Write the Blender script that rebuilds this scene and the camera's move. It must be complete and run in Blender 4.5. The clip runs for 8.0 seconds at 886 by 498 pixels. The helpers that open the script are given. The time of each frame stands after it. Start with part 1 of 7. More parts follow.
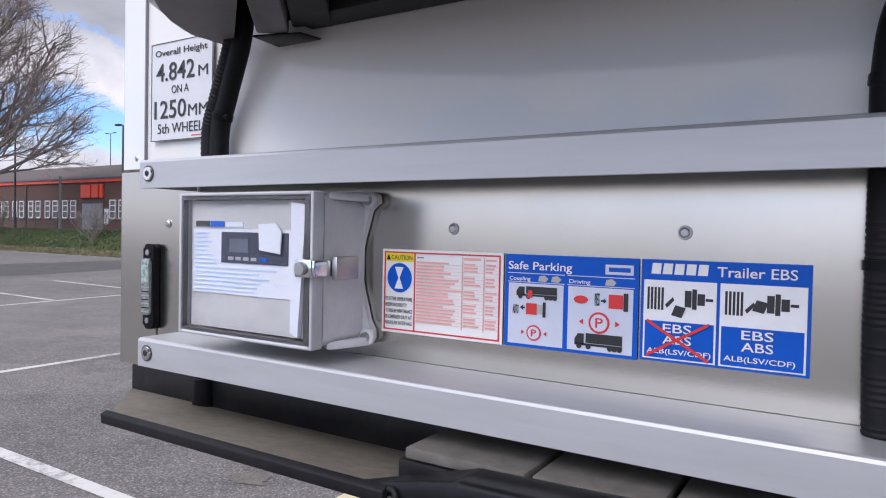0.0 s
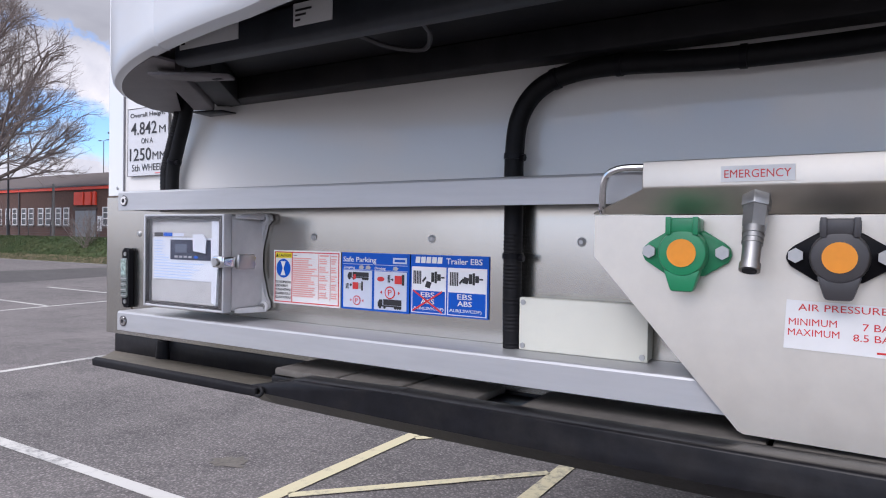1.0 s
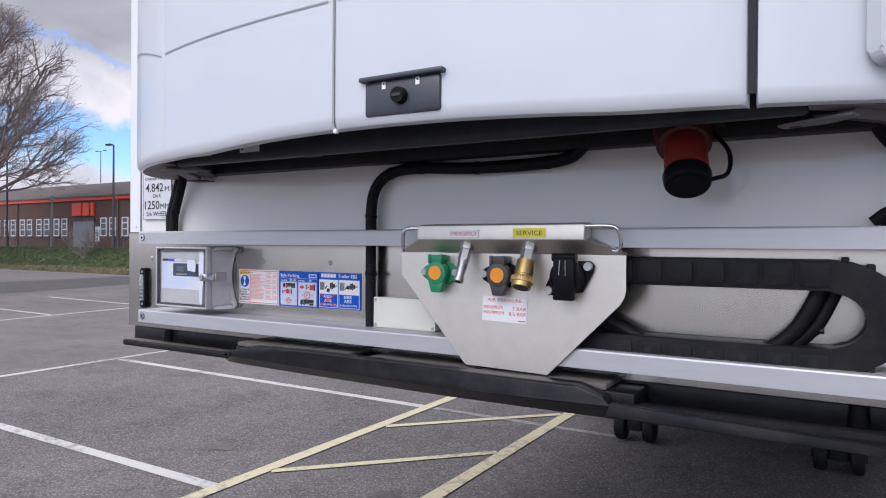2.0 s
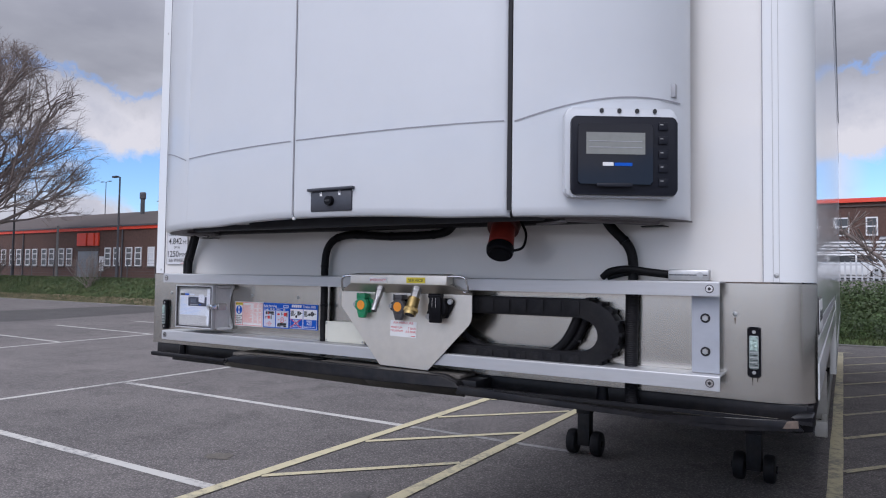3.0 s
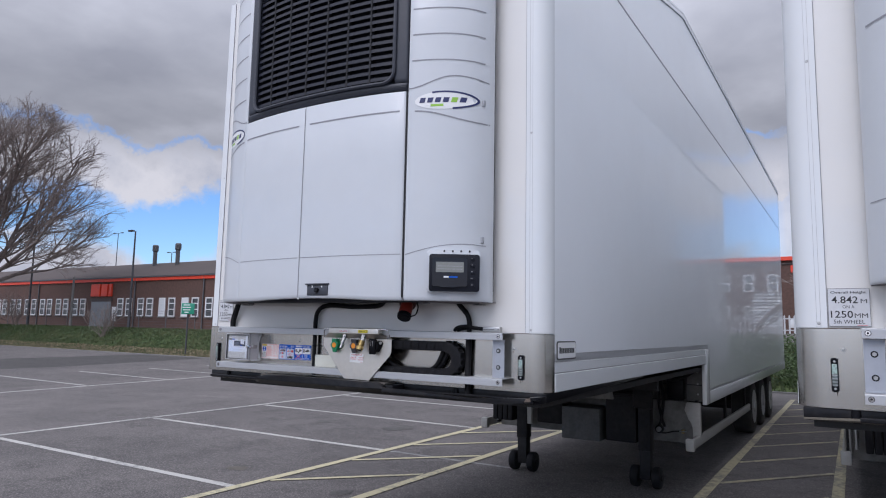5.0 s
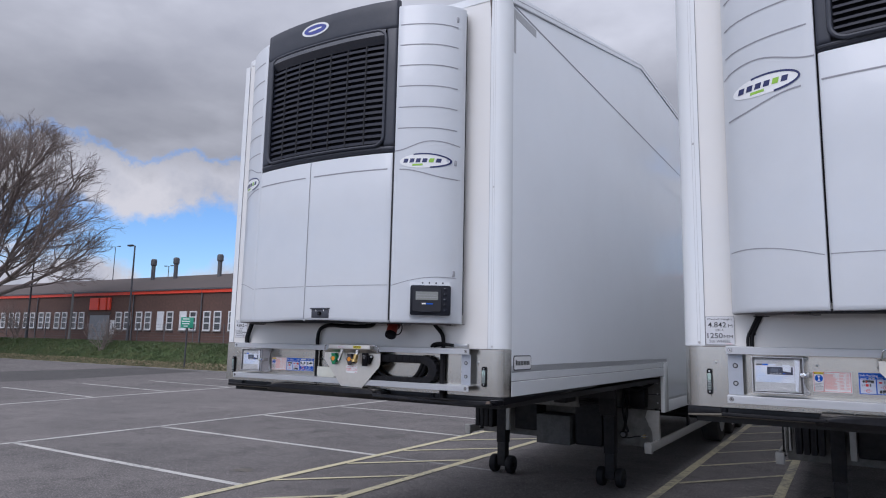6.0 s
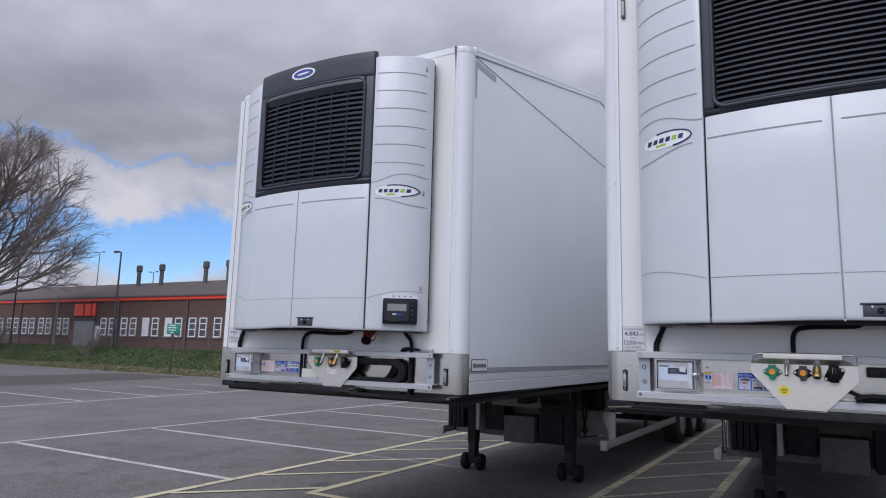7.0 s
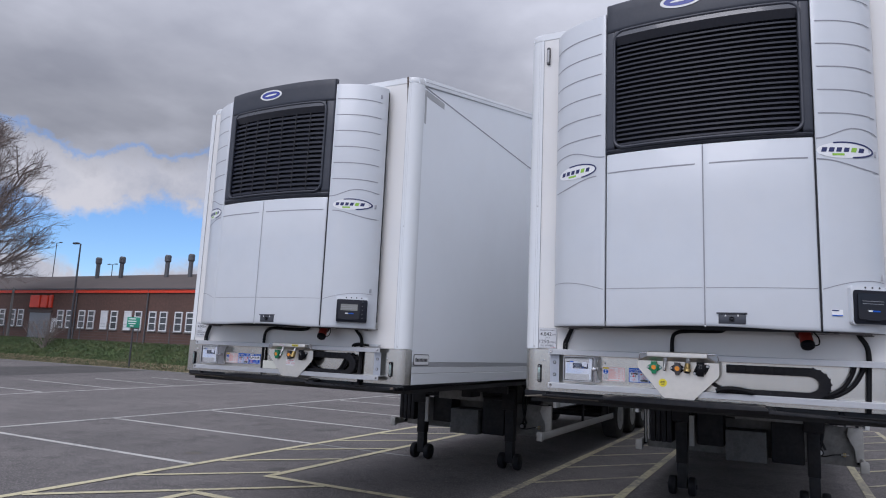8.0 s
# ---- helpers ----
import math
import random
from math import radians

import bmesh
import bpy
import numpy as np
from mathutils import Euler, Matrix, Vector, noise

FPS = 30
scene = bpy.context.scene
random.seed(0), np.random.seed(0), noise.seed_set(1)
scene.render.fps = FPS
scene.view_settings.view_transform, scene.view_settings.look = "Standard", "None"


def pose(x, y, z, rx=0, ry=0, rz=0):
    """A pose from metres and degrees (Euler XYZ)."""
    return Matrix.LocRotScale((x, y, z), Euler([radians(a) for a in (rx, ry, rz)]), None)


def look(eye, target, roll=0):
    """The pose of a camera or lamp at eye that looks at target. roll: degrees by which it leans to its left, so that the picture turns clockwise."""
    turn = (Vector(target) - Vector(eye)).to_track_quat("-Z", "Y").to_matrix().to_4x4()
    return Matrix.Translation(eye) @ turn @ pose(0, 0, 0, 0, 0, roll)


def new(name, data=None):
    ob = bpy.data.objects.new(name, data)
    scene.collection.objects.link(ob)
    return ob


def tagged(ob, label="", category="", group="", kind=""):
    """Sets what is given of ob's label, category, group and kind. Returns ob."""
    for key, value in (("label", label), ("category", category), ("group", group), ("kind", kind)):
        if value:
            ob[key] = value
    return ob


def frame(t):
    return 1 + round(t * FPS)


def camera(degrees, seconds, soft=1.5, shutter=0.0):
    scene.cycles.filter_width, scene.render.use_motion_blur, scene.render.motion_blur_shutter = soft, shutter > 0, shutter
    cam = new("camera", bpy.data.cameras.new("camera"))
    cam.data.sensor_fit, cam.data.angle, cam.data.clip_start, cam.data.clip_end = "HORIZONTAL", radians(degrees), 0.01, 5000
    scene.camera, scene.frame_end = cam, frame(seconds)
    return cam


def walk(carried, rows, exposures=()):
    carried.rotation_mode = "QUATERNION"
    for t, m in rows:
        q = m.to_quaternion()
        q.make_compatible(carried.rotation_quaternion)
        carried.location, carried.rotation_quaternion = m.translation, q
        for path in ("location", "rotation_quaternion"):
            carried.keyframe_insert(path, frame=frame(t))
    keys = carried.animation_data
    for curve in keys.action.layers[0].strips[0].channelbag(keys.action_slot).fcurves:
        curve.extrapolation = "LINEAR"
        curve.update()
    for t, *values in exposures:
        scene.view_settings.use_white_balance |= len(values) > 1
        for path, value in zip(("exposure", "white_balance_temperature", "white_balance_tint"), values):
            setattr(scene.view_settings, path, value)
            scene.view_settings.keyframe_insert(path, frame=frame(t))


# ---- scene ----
cam = camera(67.5, 8.0, 1.1)
PATH = [
    (0, (-0.302, -0.639, 1.418), (-1.351, 1.063, 1.37), 1.2),
    (0.5, (-0.144, -0.721, 1.418), (-1.185, 0.987, 1.381), 1.1),
    (1, (0.128, -0.894, 1.424), (-0.908, 0.817, 1.392), 0.9),
    (1.5, (0.435, -1.113, 1.447), (-0.598, 0.6, 1.417), 0.5),
    (3, (1.362, -1.901, 1.511), (0.329, -0.191, 1.594), 0.8),
    (3.5, (1.72, -2.196, 1.519), (0.671, -0.498, 1.658), 0.9),
    (4, (2.028, -2.536, 1.508), (0.979, -0.843, 1.691), 0.9),
    (4.5, (2.358, -2.887, 1.515), (1.31, -1.196, 1.727), 1.0),
    (6, (3.226, -3.941, 1.552), (2.194, -2.25, 1.828), 1.2),
    (6.5, (3.487, -4.21, 1.555), (2.464, -2.516, 1.845), 1.2),
    (7, (3.729, -4.501, 1.536), (2.733, -2.792, 1.836), 1.5),
    (7.5, (3.955, -4.771, 1.526), (3.001, -3.039, 1.827), 2.0),
    (8, (4.223, -5.053, 1.515), (3.318, -3.295, 1.816), 2.5),
]
walk(cam, [(t, look(eye, target, roll)) for t, eye, target, roll in PATH],
     exposures=[(0.0, 0.52, 6130, 19), (1.5, 0.55, 6150, 19), (3.0, 0.11, 6010, 18), (4.5, 0.05, 5960, 17), (6.0, -0.04, 5960, 17), (8.0, -0.10, 5960, 17)])

# ---- light ----
SUN_TO = Vector((-0.02, -0.74, 0.67)).normalized()
world = bpy.data.worlds.new("sky")
scene.world = world
world.use_nodes = True
nt = world.node_tree
nt.nodes.clear()


def node(tree, kind, **values):
    n = tree.nodes.new(kind)
    for k, v in values.items():
        if k == "inputs":
            for i, val in v.items():
                n.inputs[i].default_value = val
        elif k == "operation":
            n.operation = v
        elif k == "sky_type":
            n.sky_type = v
        elif k == "sun_disc":
            n.sun_disc = v
        elif k == "sun_elevation":
            n.sun_elevation = v
        elif k == "sun_rotation":
            n.sun_rotation = v
        elif k == "air_density":
            n.air_density = v
        elif k == "dust_density":
            n.dust_density = v
        elif k == "ozone_density":
            n.ozone_density = v
    return n


def join(tree, a, b):
    tree.links.new(a, b)


def maths(tree, op, a, b=None, clamp=False):
    n = tree.nodes.new("ShaderNodeMath")
    n.operation, n.use_clamp = op, clamp
    for i, v in enumerate((a, b)):
        if v is None:
            continue
        if isinstance(v, (int, float)):
            n.inputs[i].default_value = v
        else:
            tree.links.new(v, n.inputs[i])
    return n.outputs[0]


def ramp(tree, fac, stops):
    n = tree.nodes.new("ShaderNodeValToRGB")
    while len(n.color_ramp.elements) < len(stops):
        n.color_ramp.elements.new(0.5)
    for e, (p, c) in zip(n.color_ramp.elements, stops):
        e.position = p
        e.color = (c, c, c, 1) if isinstance(c, (int, float)) else (*c, 1)
    tree.links.new(fac, n.inputs[0])
    return n.outputs[0]


def mixed(tree, fac, a, b):
    n = tree.nodes.new("ShaderNodeMix")
    n.data_type = "RGBA"
    for socket, v in ((n.inputs[0], fac), (n.inputs[6], a), (n.inputs[7], b)):
        if isinstance(v, (int, float)):
            socket.default_value = v
        elif isinstance(v, tuple):
            socket.default_value = (*v, 1)
        else:
            tree.links.new(v, socket)
    return n.outputs[2]


def build_sky():
    t = nt
    coord = node(t, "ShaderNodeTexCoord").outputs["Generated"]
    sky = node(t, "ShaderNodeTexSky", sky_type="NISHITA", sun_disc=False, sun_elevation=math.asin(SUN_TO.z),
               sun_rotation=math.atan2(SUN_TO.x, SUN_TO.y), air_density=1.0, dust_density=0.0, ozone_density=4.0)
    blue = node(t, "ShaderNodeVectorMath", operation="MULTIPLY", inputs={1: (0.108, 0.126, 0.143)})
    join(t, sky.outputs[0], blue.inputs[0])
    split = node(t, "ShaderNodeSeparateXYZ")
    join(t, coord, split.inputs[0])
    high = split.outputs[2]
    # clouds lie on a flat layer: the direction divided by its height
    lift = maths(t, "ADD", maths(t, "MAXIMUM", high, 0.0), 0.16)
    layer = node(t, "ShaderNodeVectorMath", operation="DIVIDE")
    both = node(t, "ShaderNodeCombineXYZ")
    for i in range(3):
        join(t, lift, both.inputs[i])
    join(t, coord, layer.inputs[0])
    join(t, both.outputs[0], layer.inputs[1])
    big = node(t, "ShaderNodeTexNoise", inputs={"Scale": 1.15, "Detail": 7.0, "Roughness": 0.55})
    join(t, layer.outputs[0], big.inputs["Vector"])
    fine = node(t, "ShaderNodeTexNoise", inputs={"Scale": 6.5, "Detail": 8.0, "Roughness": 0.62})
    join(t, coord, fine.inputs["Vector"])
    wav = maths(t, "ADD", high, maths(t, "MULTIPLY", maths(t, "SUBTRACT", fine.outputs[0], 0.5), 0.19))
    # overcast deck high up, a broken band over the horizon, low white cloud below it
    cover = ramp(t, wav, [(0.0, 1.0), (0.085, 1.0), (0.115, 0.0), (0.172, 0.0), (0.192, 1.0), (0.246, 1.0), (0.254, 0.45), (0.262, 1.0), (1.0, 1.0)])
    # one long cloud hides the blue to the north
    north = ramp(t, maths(t, "ADD", maths(t, "MULTIPLY", split.outputs[0], 0.5), 0.5), [(0.0, 0.0), (0.435, 0.0), (0.465, 0.9), (0.495, 0.9), (0.515, 0.0), (1.0, 0.0)])
    cover = maths(t, "MAXIMUM", cover, maths(t, "MULTIPLY", north, maths(t, "GREATER_THAN", split.outputs[1], 0.0)))
    puffs = ramp(t, big.outputs[0], [(0.0, 0.0), (0.56, 0.0), (0.63, 1.0), (1.0, 1.0)])
    cover = maths(t, "MAXIMUM", cover, puffs)
    grain = node(t, "ShaderNodeTexNoise", inputs={"Scale": 2.4, "Detail": 6.0, "Roughness": 0.5})
    join(t, layer.outputs[0], grain.inputs["Vector"])
    deck = ramp(t, grain.outputs[0], [(0.3, (0.29, 0.30, 0.325)), (0.5, (0.37, 0.38, 0.40)), (0.72, (0.50, 0.51, 0.53))])
    thin = node(t, "ShaderNodeVectorMath", operation="SCALE")
    join(t, deck, thin.inputs[0])
    join(t, ramp(t, high, [(0.22, 0.86), (0.30, 0.98), (0.42, 1.08)]), thin.inputs[3])
    up = node(t, "ShaderNodeVectorMath", operation="SCALE")
    join(t, thin.outputs[0], up.inputs[0])
    join(t, maths(t, "ADD", 1.0, maths(t, "MULTIPLY", ramp(t, high, [(0.30, 0.0), (0.50, 1.0)]), 0.55)), up.inputs[3])
    deck = up.outputs[0]
    low = mixed(t, ramp(t, fine.outputs[0], [(0.35, 0.0), (0.62, 1.0)]), (0.42, 0.44, 0.48), (0.68, 0.67, 0.66))
    tone = mixed(t, ramp(t, wav, [(0.0, 0.0), (0.225, 0.0), (0.262, 1.0), (1.0, 1.0)]), low, deck)
    # the cloud before the sun is brighter
    towards = node(t, "ShaderNodeVectorMath", operation="DOT_PRODUCT", inputs={1: tuple(SUN_TO)})
    join(t, coord, towards.inputs[0])
    gain = maths(t, "ADD", 1.0, maths(t, "MULTIPLY", maths(t, "POWER", maths(t, "MAXIMUM", towards.outputs["Value"], 0.0), 2.5), 2.1))
    lit = node(t, "ShaderNodeVectorMath", operation="SCALE")
    join(t, tone, lit.inputs[0])
    join(t, gain, lit.inputs[3])
    out = mixed(t, cover, blue.outputs[0], lit.outputs[0])
    back = node(t, "ShaderNodeBackground", inputs={1: 1.0})
    join(t, out, back.inputs[0])
    join(t, back.outputs[0], node(t, "ShaderNodeOutputWorld").inputs[0])


build_sky()
sun = new("sun", bpy.data.lights.new("sun", "SUN"))
sun.data.energy, sun.data.angle, sun.data.color = 0.75, radians(28), (1.0, 0.96, 0.91)
sun.matrix_world = look(SUN_TO * 60, (0, 0, 0))


# ---- materials ----
def material(name, colour, rough=0.5, metal=0.0, grain=0.0, scale=40.0, bump=0.0, stain=0.0, stain_scale=3.0, coat=0.0, tint=None, stretch=None, spec=0.5, vary=0.0):
    """Principled paint with fine grain, larger stains towards tint, and bump at real size."""
    m = bpy.data.materials.new(name)
    m.use_nodes = True
    t = m.node_tree
    b = t.nodes["Principled BSDF"]
    b.inputs["Roughness"].default_value, b.inputs["Metallic"].default_value = rough, metal
    b.inputs["Coat Weight"].default_value, b.inputs["Specular IOR Level"].default_value = coat, spec
    coord = node(t, "ShaderNodeTexCoord").outputs["Object"]
    if stretch:
        mp = node(t, "ShaderNodeMapping", inputs={3: stretch})
        join(t, coord, mp.inputs[0])
        coord = mp.outputs[0]
    col = None
    if grain or bump:
        n = node(t, "ShaderNodeTexNoise", inputs={"Scale": scale, "Detail": 6.0, "Roughness": 0.6})
        join(t, coord, n.inputs["Vector"])
    if grain:
        dark = tuple(c * (1 - grain) for c in colour)
        light = tuple(min(1, c * (1 + grain)) for c in colour)
        col = mixed(t, ramp(t, n.outputs[0], [(0.3, 0.0), (0.7, 1.0)]), dark, light)
        r = maths(t, "ADD", rough, maths(t, "MULTIPLY", maths(t, "SUBTRACT", n.outputs[0], 0.5), 0.25 * rough), clamp=True)
        join(t, r, b.inputs["Roughness"])
    if stain:
        s = node(t, "ShaderNodeTexNoise", inputs={"Scale": stain_scale, "Detail": 8.0, "Roughness": 0.65})
        join(t, coord, s.inputs["Vector"])
        f = maths(t, "MULTIPLY", ramp(t, s.outputs[0], [(0.45, 0.0), (0.75, 1.0)]), stain)
        col = mixed(t, f, col if col is not None else colour, tint or tuple(c * 0.5 for c in colour))
    if vary:
        info = node(t, "ShaderNodeObjectInfo").outputs["Random"]
        hsv = node(t, "ShaderNodeHueSaturation")
        join(t, maths(t, "ADD", 1 - vary, maths(t, "MULTIPLY", info, 2 * vary)), hsv.inputs["Value"])
        if col is None:
            hsv.inputs["Color"].default_value = (*colour, 1)
        else:
            join(t, col, hsv.inputs["Color"])
        col = hsv.outputs[0]
    if col is None:
        b.inputs["Base Color"].default_value = (*colour, 1)
    else:
        join(t, col, b.inputs["Base Color"])
    if bump:
        bp = node(t, "ShaderNodeBump", inputs={"Strength": bump, "Distance": 0.01})
        join(t, n.outputs[0], bp.inputs["Height"])
        join(t, bp.outputs[0], b.inputs["Normal"])
    return m


M_cowl = material("cowl_paint", (0.560, 0.580, 0.600), 0.32, grain=0.015, scale=6, stain=0.10, stain_scale=1.5, tint=(0.63, 0.63, 0.62), coat=0.25)
M_white = material("white_gel_coat", (0.70, 0.715, 0.718), 0.22, grain=0.012, scale=3, stain=0.12, stain_scale=1.2, tint=(0.68, 0.67, 0.64), coat=0.3)
M_bulk = material("bulkhead_gel_coat", (0.71, 0.695, 0.665), 0.40, grain=0.02, scale=5, stain=0.35, stain_scale=2.5, tint=(0.61, 0.585, 0.54), coat=0.6)
M_side = material("side_gel_coat", (0.85, 0.87, 0.885), 0.5, grain=0.01, scale=2, stain=0.15, stain_scale=0.7, tint=(0.66, 0.65, 0.63), coat=0.75, spec=0.2)
M_steel = material("brushed_steel", (0.60, 0.585, 0.54), 0.22, 1.0, grain=0.02, scale=9, stain=0.45, stain_scale=1.1, tint=(0.40, 0.365, 0.30), stretch=(1.6, 1.6, 0.8))
M_plate = material("coupling_plate_steel", (0.71, 0.67, 0.60), 0.47, 1.0, grain=0.04, scale=30, stain=0.3, stain_scale=5, tint=(0.55, 0.51, 0.44))
M_alu = material("anodised_aluminium", (0.47, 0.475, 0.485), 0.48, 0.45, grain=0.05, scale=30, stain=0.2, stain_scale=6, tint=(0.5, 0.5, 0.5), stretch=(0.3, 3, 3))
# darker aluminium: shade between the rails is put into the colour
M_alu_shaded = material("shaded_aluminium", (0.37, 0.39, 0.43), 0.5, 0.35, grain=0.05, scale=30, stain=0.2, stain_scale=6, tint=(0.45, 0.46, 0.48))
M_zinc = material("zinc", (0.46, 0.46, 0.455), 0.42, 1.0, grain=0.08, scale=120, stain=0.3, stain_scale=60, tint=(0.4, 0.38, 0.35))
M_chrome = material("chrome", (0.75, 0.75, 0.75), 0.14, 1.0, grain=0.03, scale=200)
M_brass = material("brass", (0.46, 0.34, 0.14), 0.42, 1.0, grain=0.1, scale=150, stain=0.4, stain_scale=80, tint=(0.35, 0.24, 0.1))
M_black = material("black_plastic", (0.007, 0.007, 0.009), 0.30, grain=0.2, scale=60, bump=0.02, stain=0.2, stain_scale=8, tint=(0.022, 0.019, 0.018), spec=0.10)
M_scuffed = material("scuffed_black_plastic", (0.009, 0.009, 0.011), 0.32, grain=0.3, scale=45, bump=0.05, stain=0.45, stain_scale=14, tint=(0.040, 0.036, 0.032), spec=0.2)
M_floorpan = material("weathered_grey_steel", (0.15, 0.137, 0.139), 0.6, grain=0.12, scale=40, stain=0.4, stain_scale=9, tint=(0.19, 0.175, 0.17), spec=0.25)
M_rubber = material("black_rubber", (0.010, 0.010, 0.012), 0.58, grain=0.25, scale=90, bump=0.05, stain=0.4, stain_scale=12, tint=(0.035, 0.032, 0.028), spec=0.18)
M_tape = material("hose_wrap", (0.007, 0.007, 0.008), 0.5, grain=0.3, scale=70, bump=0.10, spec=0.16)
M_chassis = material("chassis_paint", (0.014, 0.014, 0.016), 0.55, grain=0.3, scale=25, bump=0.05, stain=0.4, stain_scale=5, tint=(0.045, 0.04, 0.034), spec=0.2)
M_under = material("underside_dark", (0.020, 0.020, 0.020), 0.7, grain=0.3, scale=10, stain=0.4, stain_scale=3, tint=(0.05, 0.045, 0.04))
M_mud = material("road_dirt", (0.155, 0.138, 0.108), 0.65, grain=0.25, scale=60, bump=0.1, stain=0.5, stain_scale=9, tint=(0.09, 0.08, 0.07))
M_dust = material("dusty_black_steel", (0.135, 0.124, 0.110), 0.8, grain=0.2, scale=50, stain=0.6, stain_scale=14, tint=(0.10, 0.095, 0.09), spec=0.2)
M_gloss = material("glossy_grey_visor", (0.03, 0.033, 0.043), 0.22, grain=0.1, scale=50, coat=0.5)
M_beam = material("blue_black_beam", (0.026, 0.030, 0.037), 0.5, grain=0.25, scale=30, stain=0.3, stain_scale=6, tint=(0.05, 0.05, 0.05), spec=0.3)
M_grille = material("grille_grey", (0.025, 0.0285, 0.040), 0.45, grain=0.1, scale=50, stain=0.2, stain_scale=6, tint=(0.08, 0.08, 0.09))
M_panel = material("control_panel_black", (0.011, 0.012, 0.018), 0.4, grain=0.1, scale=50, spec=0.2)
M_slat = material("grille_slat", (0.0145, 0.0165, 0.027), 0.42, grain=0.15, scale=50, stain=0.3, stain_scale=6, tint=(0.022, 0.022, 0.026), spec=0.25)
M_void = material("dark_interior", (0.016, 0.016, 0.019), 0.8, grain=0.2, scale=20)
M_seam = material("seam_shadow_gap", (0.05, 0.05, 0.052), 0.8, grain=0.2, scale=50)
M_groove = material("pressed_groove", (0.26, 0.26, 0.28), 0.5, grain=0.05, scale=50)
M_inner = material("grey_inner_panel", (0.33, 0.335, 0.35), 0.5, grain=0.04, scale=60)
M_seal = material("grey_sealant", (0.42, 0.42, 0.42), 0.6, grain=0.1, scale=40)
M_box = material("grey_abs", (0.66, 0.66, 0.665), 0.42, grain=0.05, scale=60, stain=0.25, stain_scale=14, tint=(0.36, 0.35, 0.33))
M_cream = material("cream_enclosure", (0.72, 0.715, 0.62), 0.5, grain=0.03, scale=40, stain=0.2, stain_scale=10, tint=(0.5, 0.46, 0.38))
M_sheet = material("sheet_behind_plastic", (0.60, 0.63, 0.69), 0.7, grain=0.02, scale=80)
M_lidrim = material("smoky_polycarbonate", (0.46, 0.465, 0.48), 0.14, grain=0.03, scale=60, coat=0.6)
M_paper = material("white_paper", (0.80, 0.80, 0.82), 0.7, grain=0.02, scale=80)
M_vinyl = material("white_vinyl", (0.78, 0.78, 0.77), 0.35, grain=0.02, scale=60, stain=0.2, stain_scale=20, tint=(0.66, 0.64, 0.6))
M_label = material("greyed_white_vinyl", (0.60, 0.605, 0.62), 0.4, grain=0.03, scale=60, stain=0.3, stain_scale=20, tint=(0.50, 0.49, 0.47))
M_blue = material("blue_vinyl", (0.004, 0.092, 0.50), 0.45, grain=0.04, scale=60, spec=0.2)
M_lightblue = material("pale_blue_print", (0.56, 0.60, 0.70), 0.4, grain=0.03, scale=60)
M_red = material("red_print", (0.62, 0.03, 0.03), 0.4, grain=0.04, scale=60)
M_pink = material("faded_red_print", (0.76, 0.38, 0.34), 0.5, grain=0.06, scale=60)
M_ink = material("black_print", (0.02, 0.02, 0.022), 0.45, grain=0.1, scale=60)
M_yellow = material("yellow_vinyl", (0.80, 0.66, 0.03), 0.35, grain=0.03, scale=60)
M_screen = material("display_glass", (0.012, 0.013, 0.019), 0.12, grain=0.05, scale=30, coat=0.15, spec=0.25)
M_lcd = material("lcd_strip", (0.23, 0.235, 0.215), 0.25, grain=0.05, scale=60)
M_green = material("green_plastic", (0.012, 0.24, 0.10), 0.38, grain=0.08, scale=60, stain=0.2, stain_scale=25, tint=(0.05, 0.16, 0.08))
M_orange = material("orange_insert", (0.85, 0.30, 0.015), 0.45, grain=0.05, scale=80)
M_greysock = material("dark_grey_plastic", (0.055, 0.052, 0.055), 0.4, grain=0.1, scale=60)
M_lockplate = material("lock_plate_plastic", (0.042, 0.045, 0.056), 0.35, grain=0.1, scale=60)
M_redsock = material("red_plastic", (0.25, 0.030, 0.020), 0.38, grain=0.06, scale=60, stain=0.25, stain_scale=30, tint=(0.25, 0.03, 0.02))
M_darkred = material("dark_red_plastic", (0.075, 0.016, 0.014), 0.45, grain=0.08, scale=60)
M_lens = material("clear_lamp_lens", (0.20, 0.235, 0.225), 0.12, grain=0.5, scale=160, bump=0.2, coat=0.8)
M_reflector = material("greenish_reflector", (0.40, 0.52, 0.46), 0.18, 0.6, grain=0.6, scale=150, bump=0.3, coat=0.8)
M_tyre = material("tyre_rubber", (0.022, 0.022, 0.022), 0.75, grain=0.2, scale=80, bump=0.1, stain=0.4, stain_scale=6, tint=(0.07, 0.065, 0.06))
M_rim = material("wheel_rim", (0.42, 0.43, 0.44), 0.4, 0.8, grain=0.1, scale=50, stain=0.4, stain_scale=10, tint=(0.2, 0.18, 0.15))
M_panelgrey = material("beige_grey_steel_panel", (0.33, 0.322, 0.30), 0.5, grain=0.06, scale=30, stain=0.5, stain_scale=5, tint=(0.27, 0.25, 0.21))
M_locker = material("dirty_dark_steel", (0.11, 0.108, 0.104), 0.6, grain=0.15, scale=30, stain=0.5, stain_scale=6, tint=(0.035, 0.033, 0.03), spec=0.25)
M_stepsteel = material("grimy_grey_steel", (0.20, 0.195, 0.183), 0.65, grain=0.15, scale=20, stain=0.7, stain_scale=4, tint=(0.07, 0.066, 0.06), spec=0.25)
M_purple = material("navy_print", (0.016, 0.022, 0.10), 0.35, grain=0.05, scale=60)
M_lime = material("lime_print", (0.28, 0.52, 0.05), 0.4, grain=0.05, scale=60)
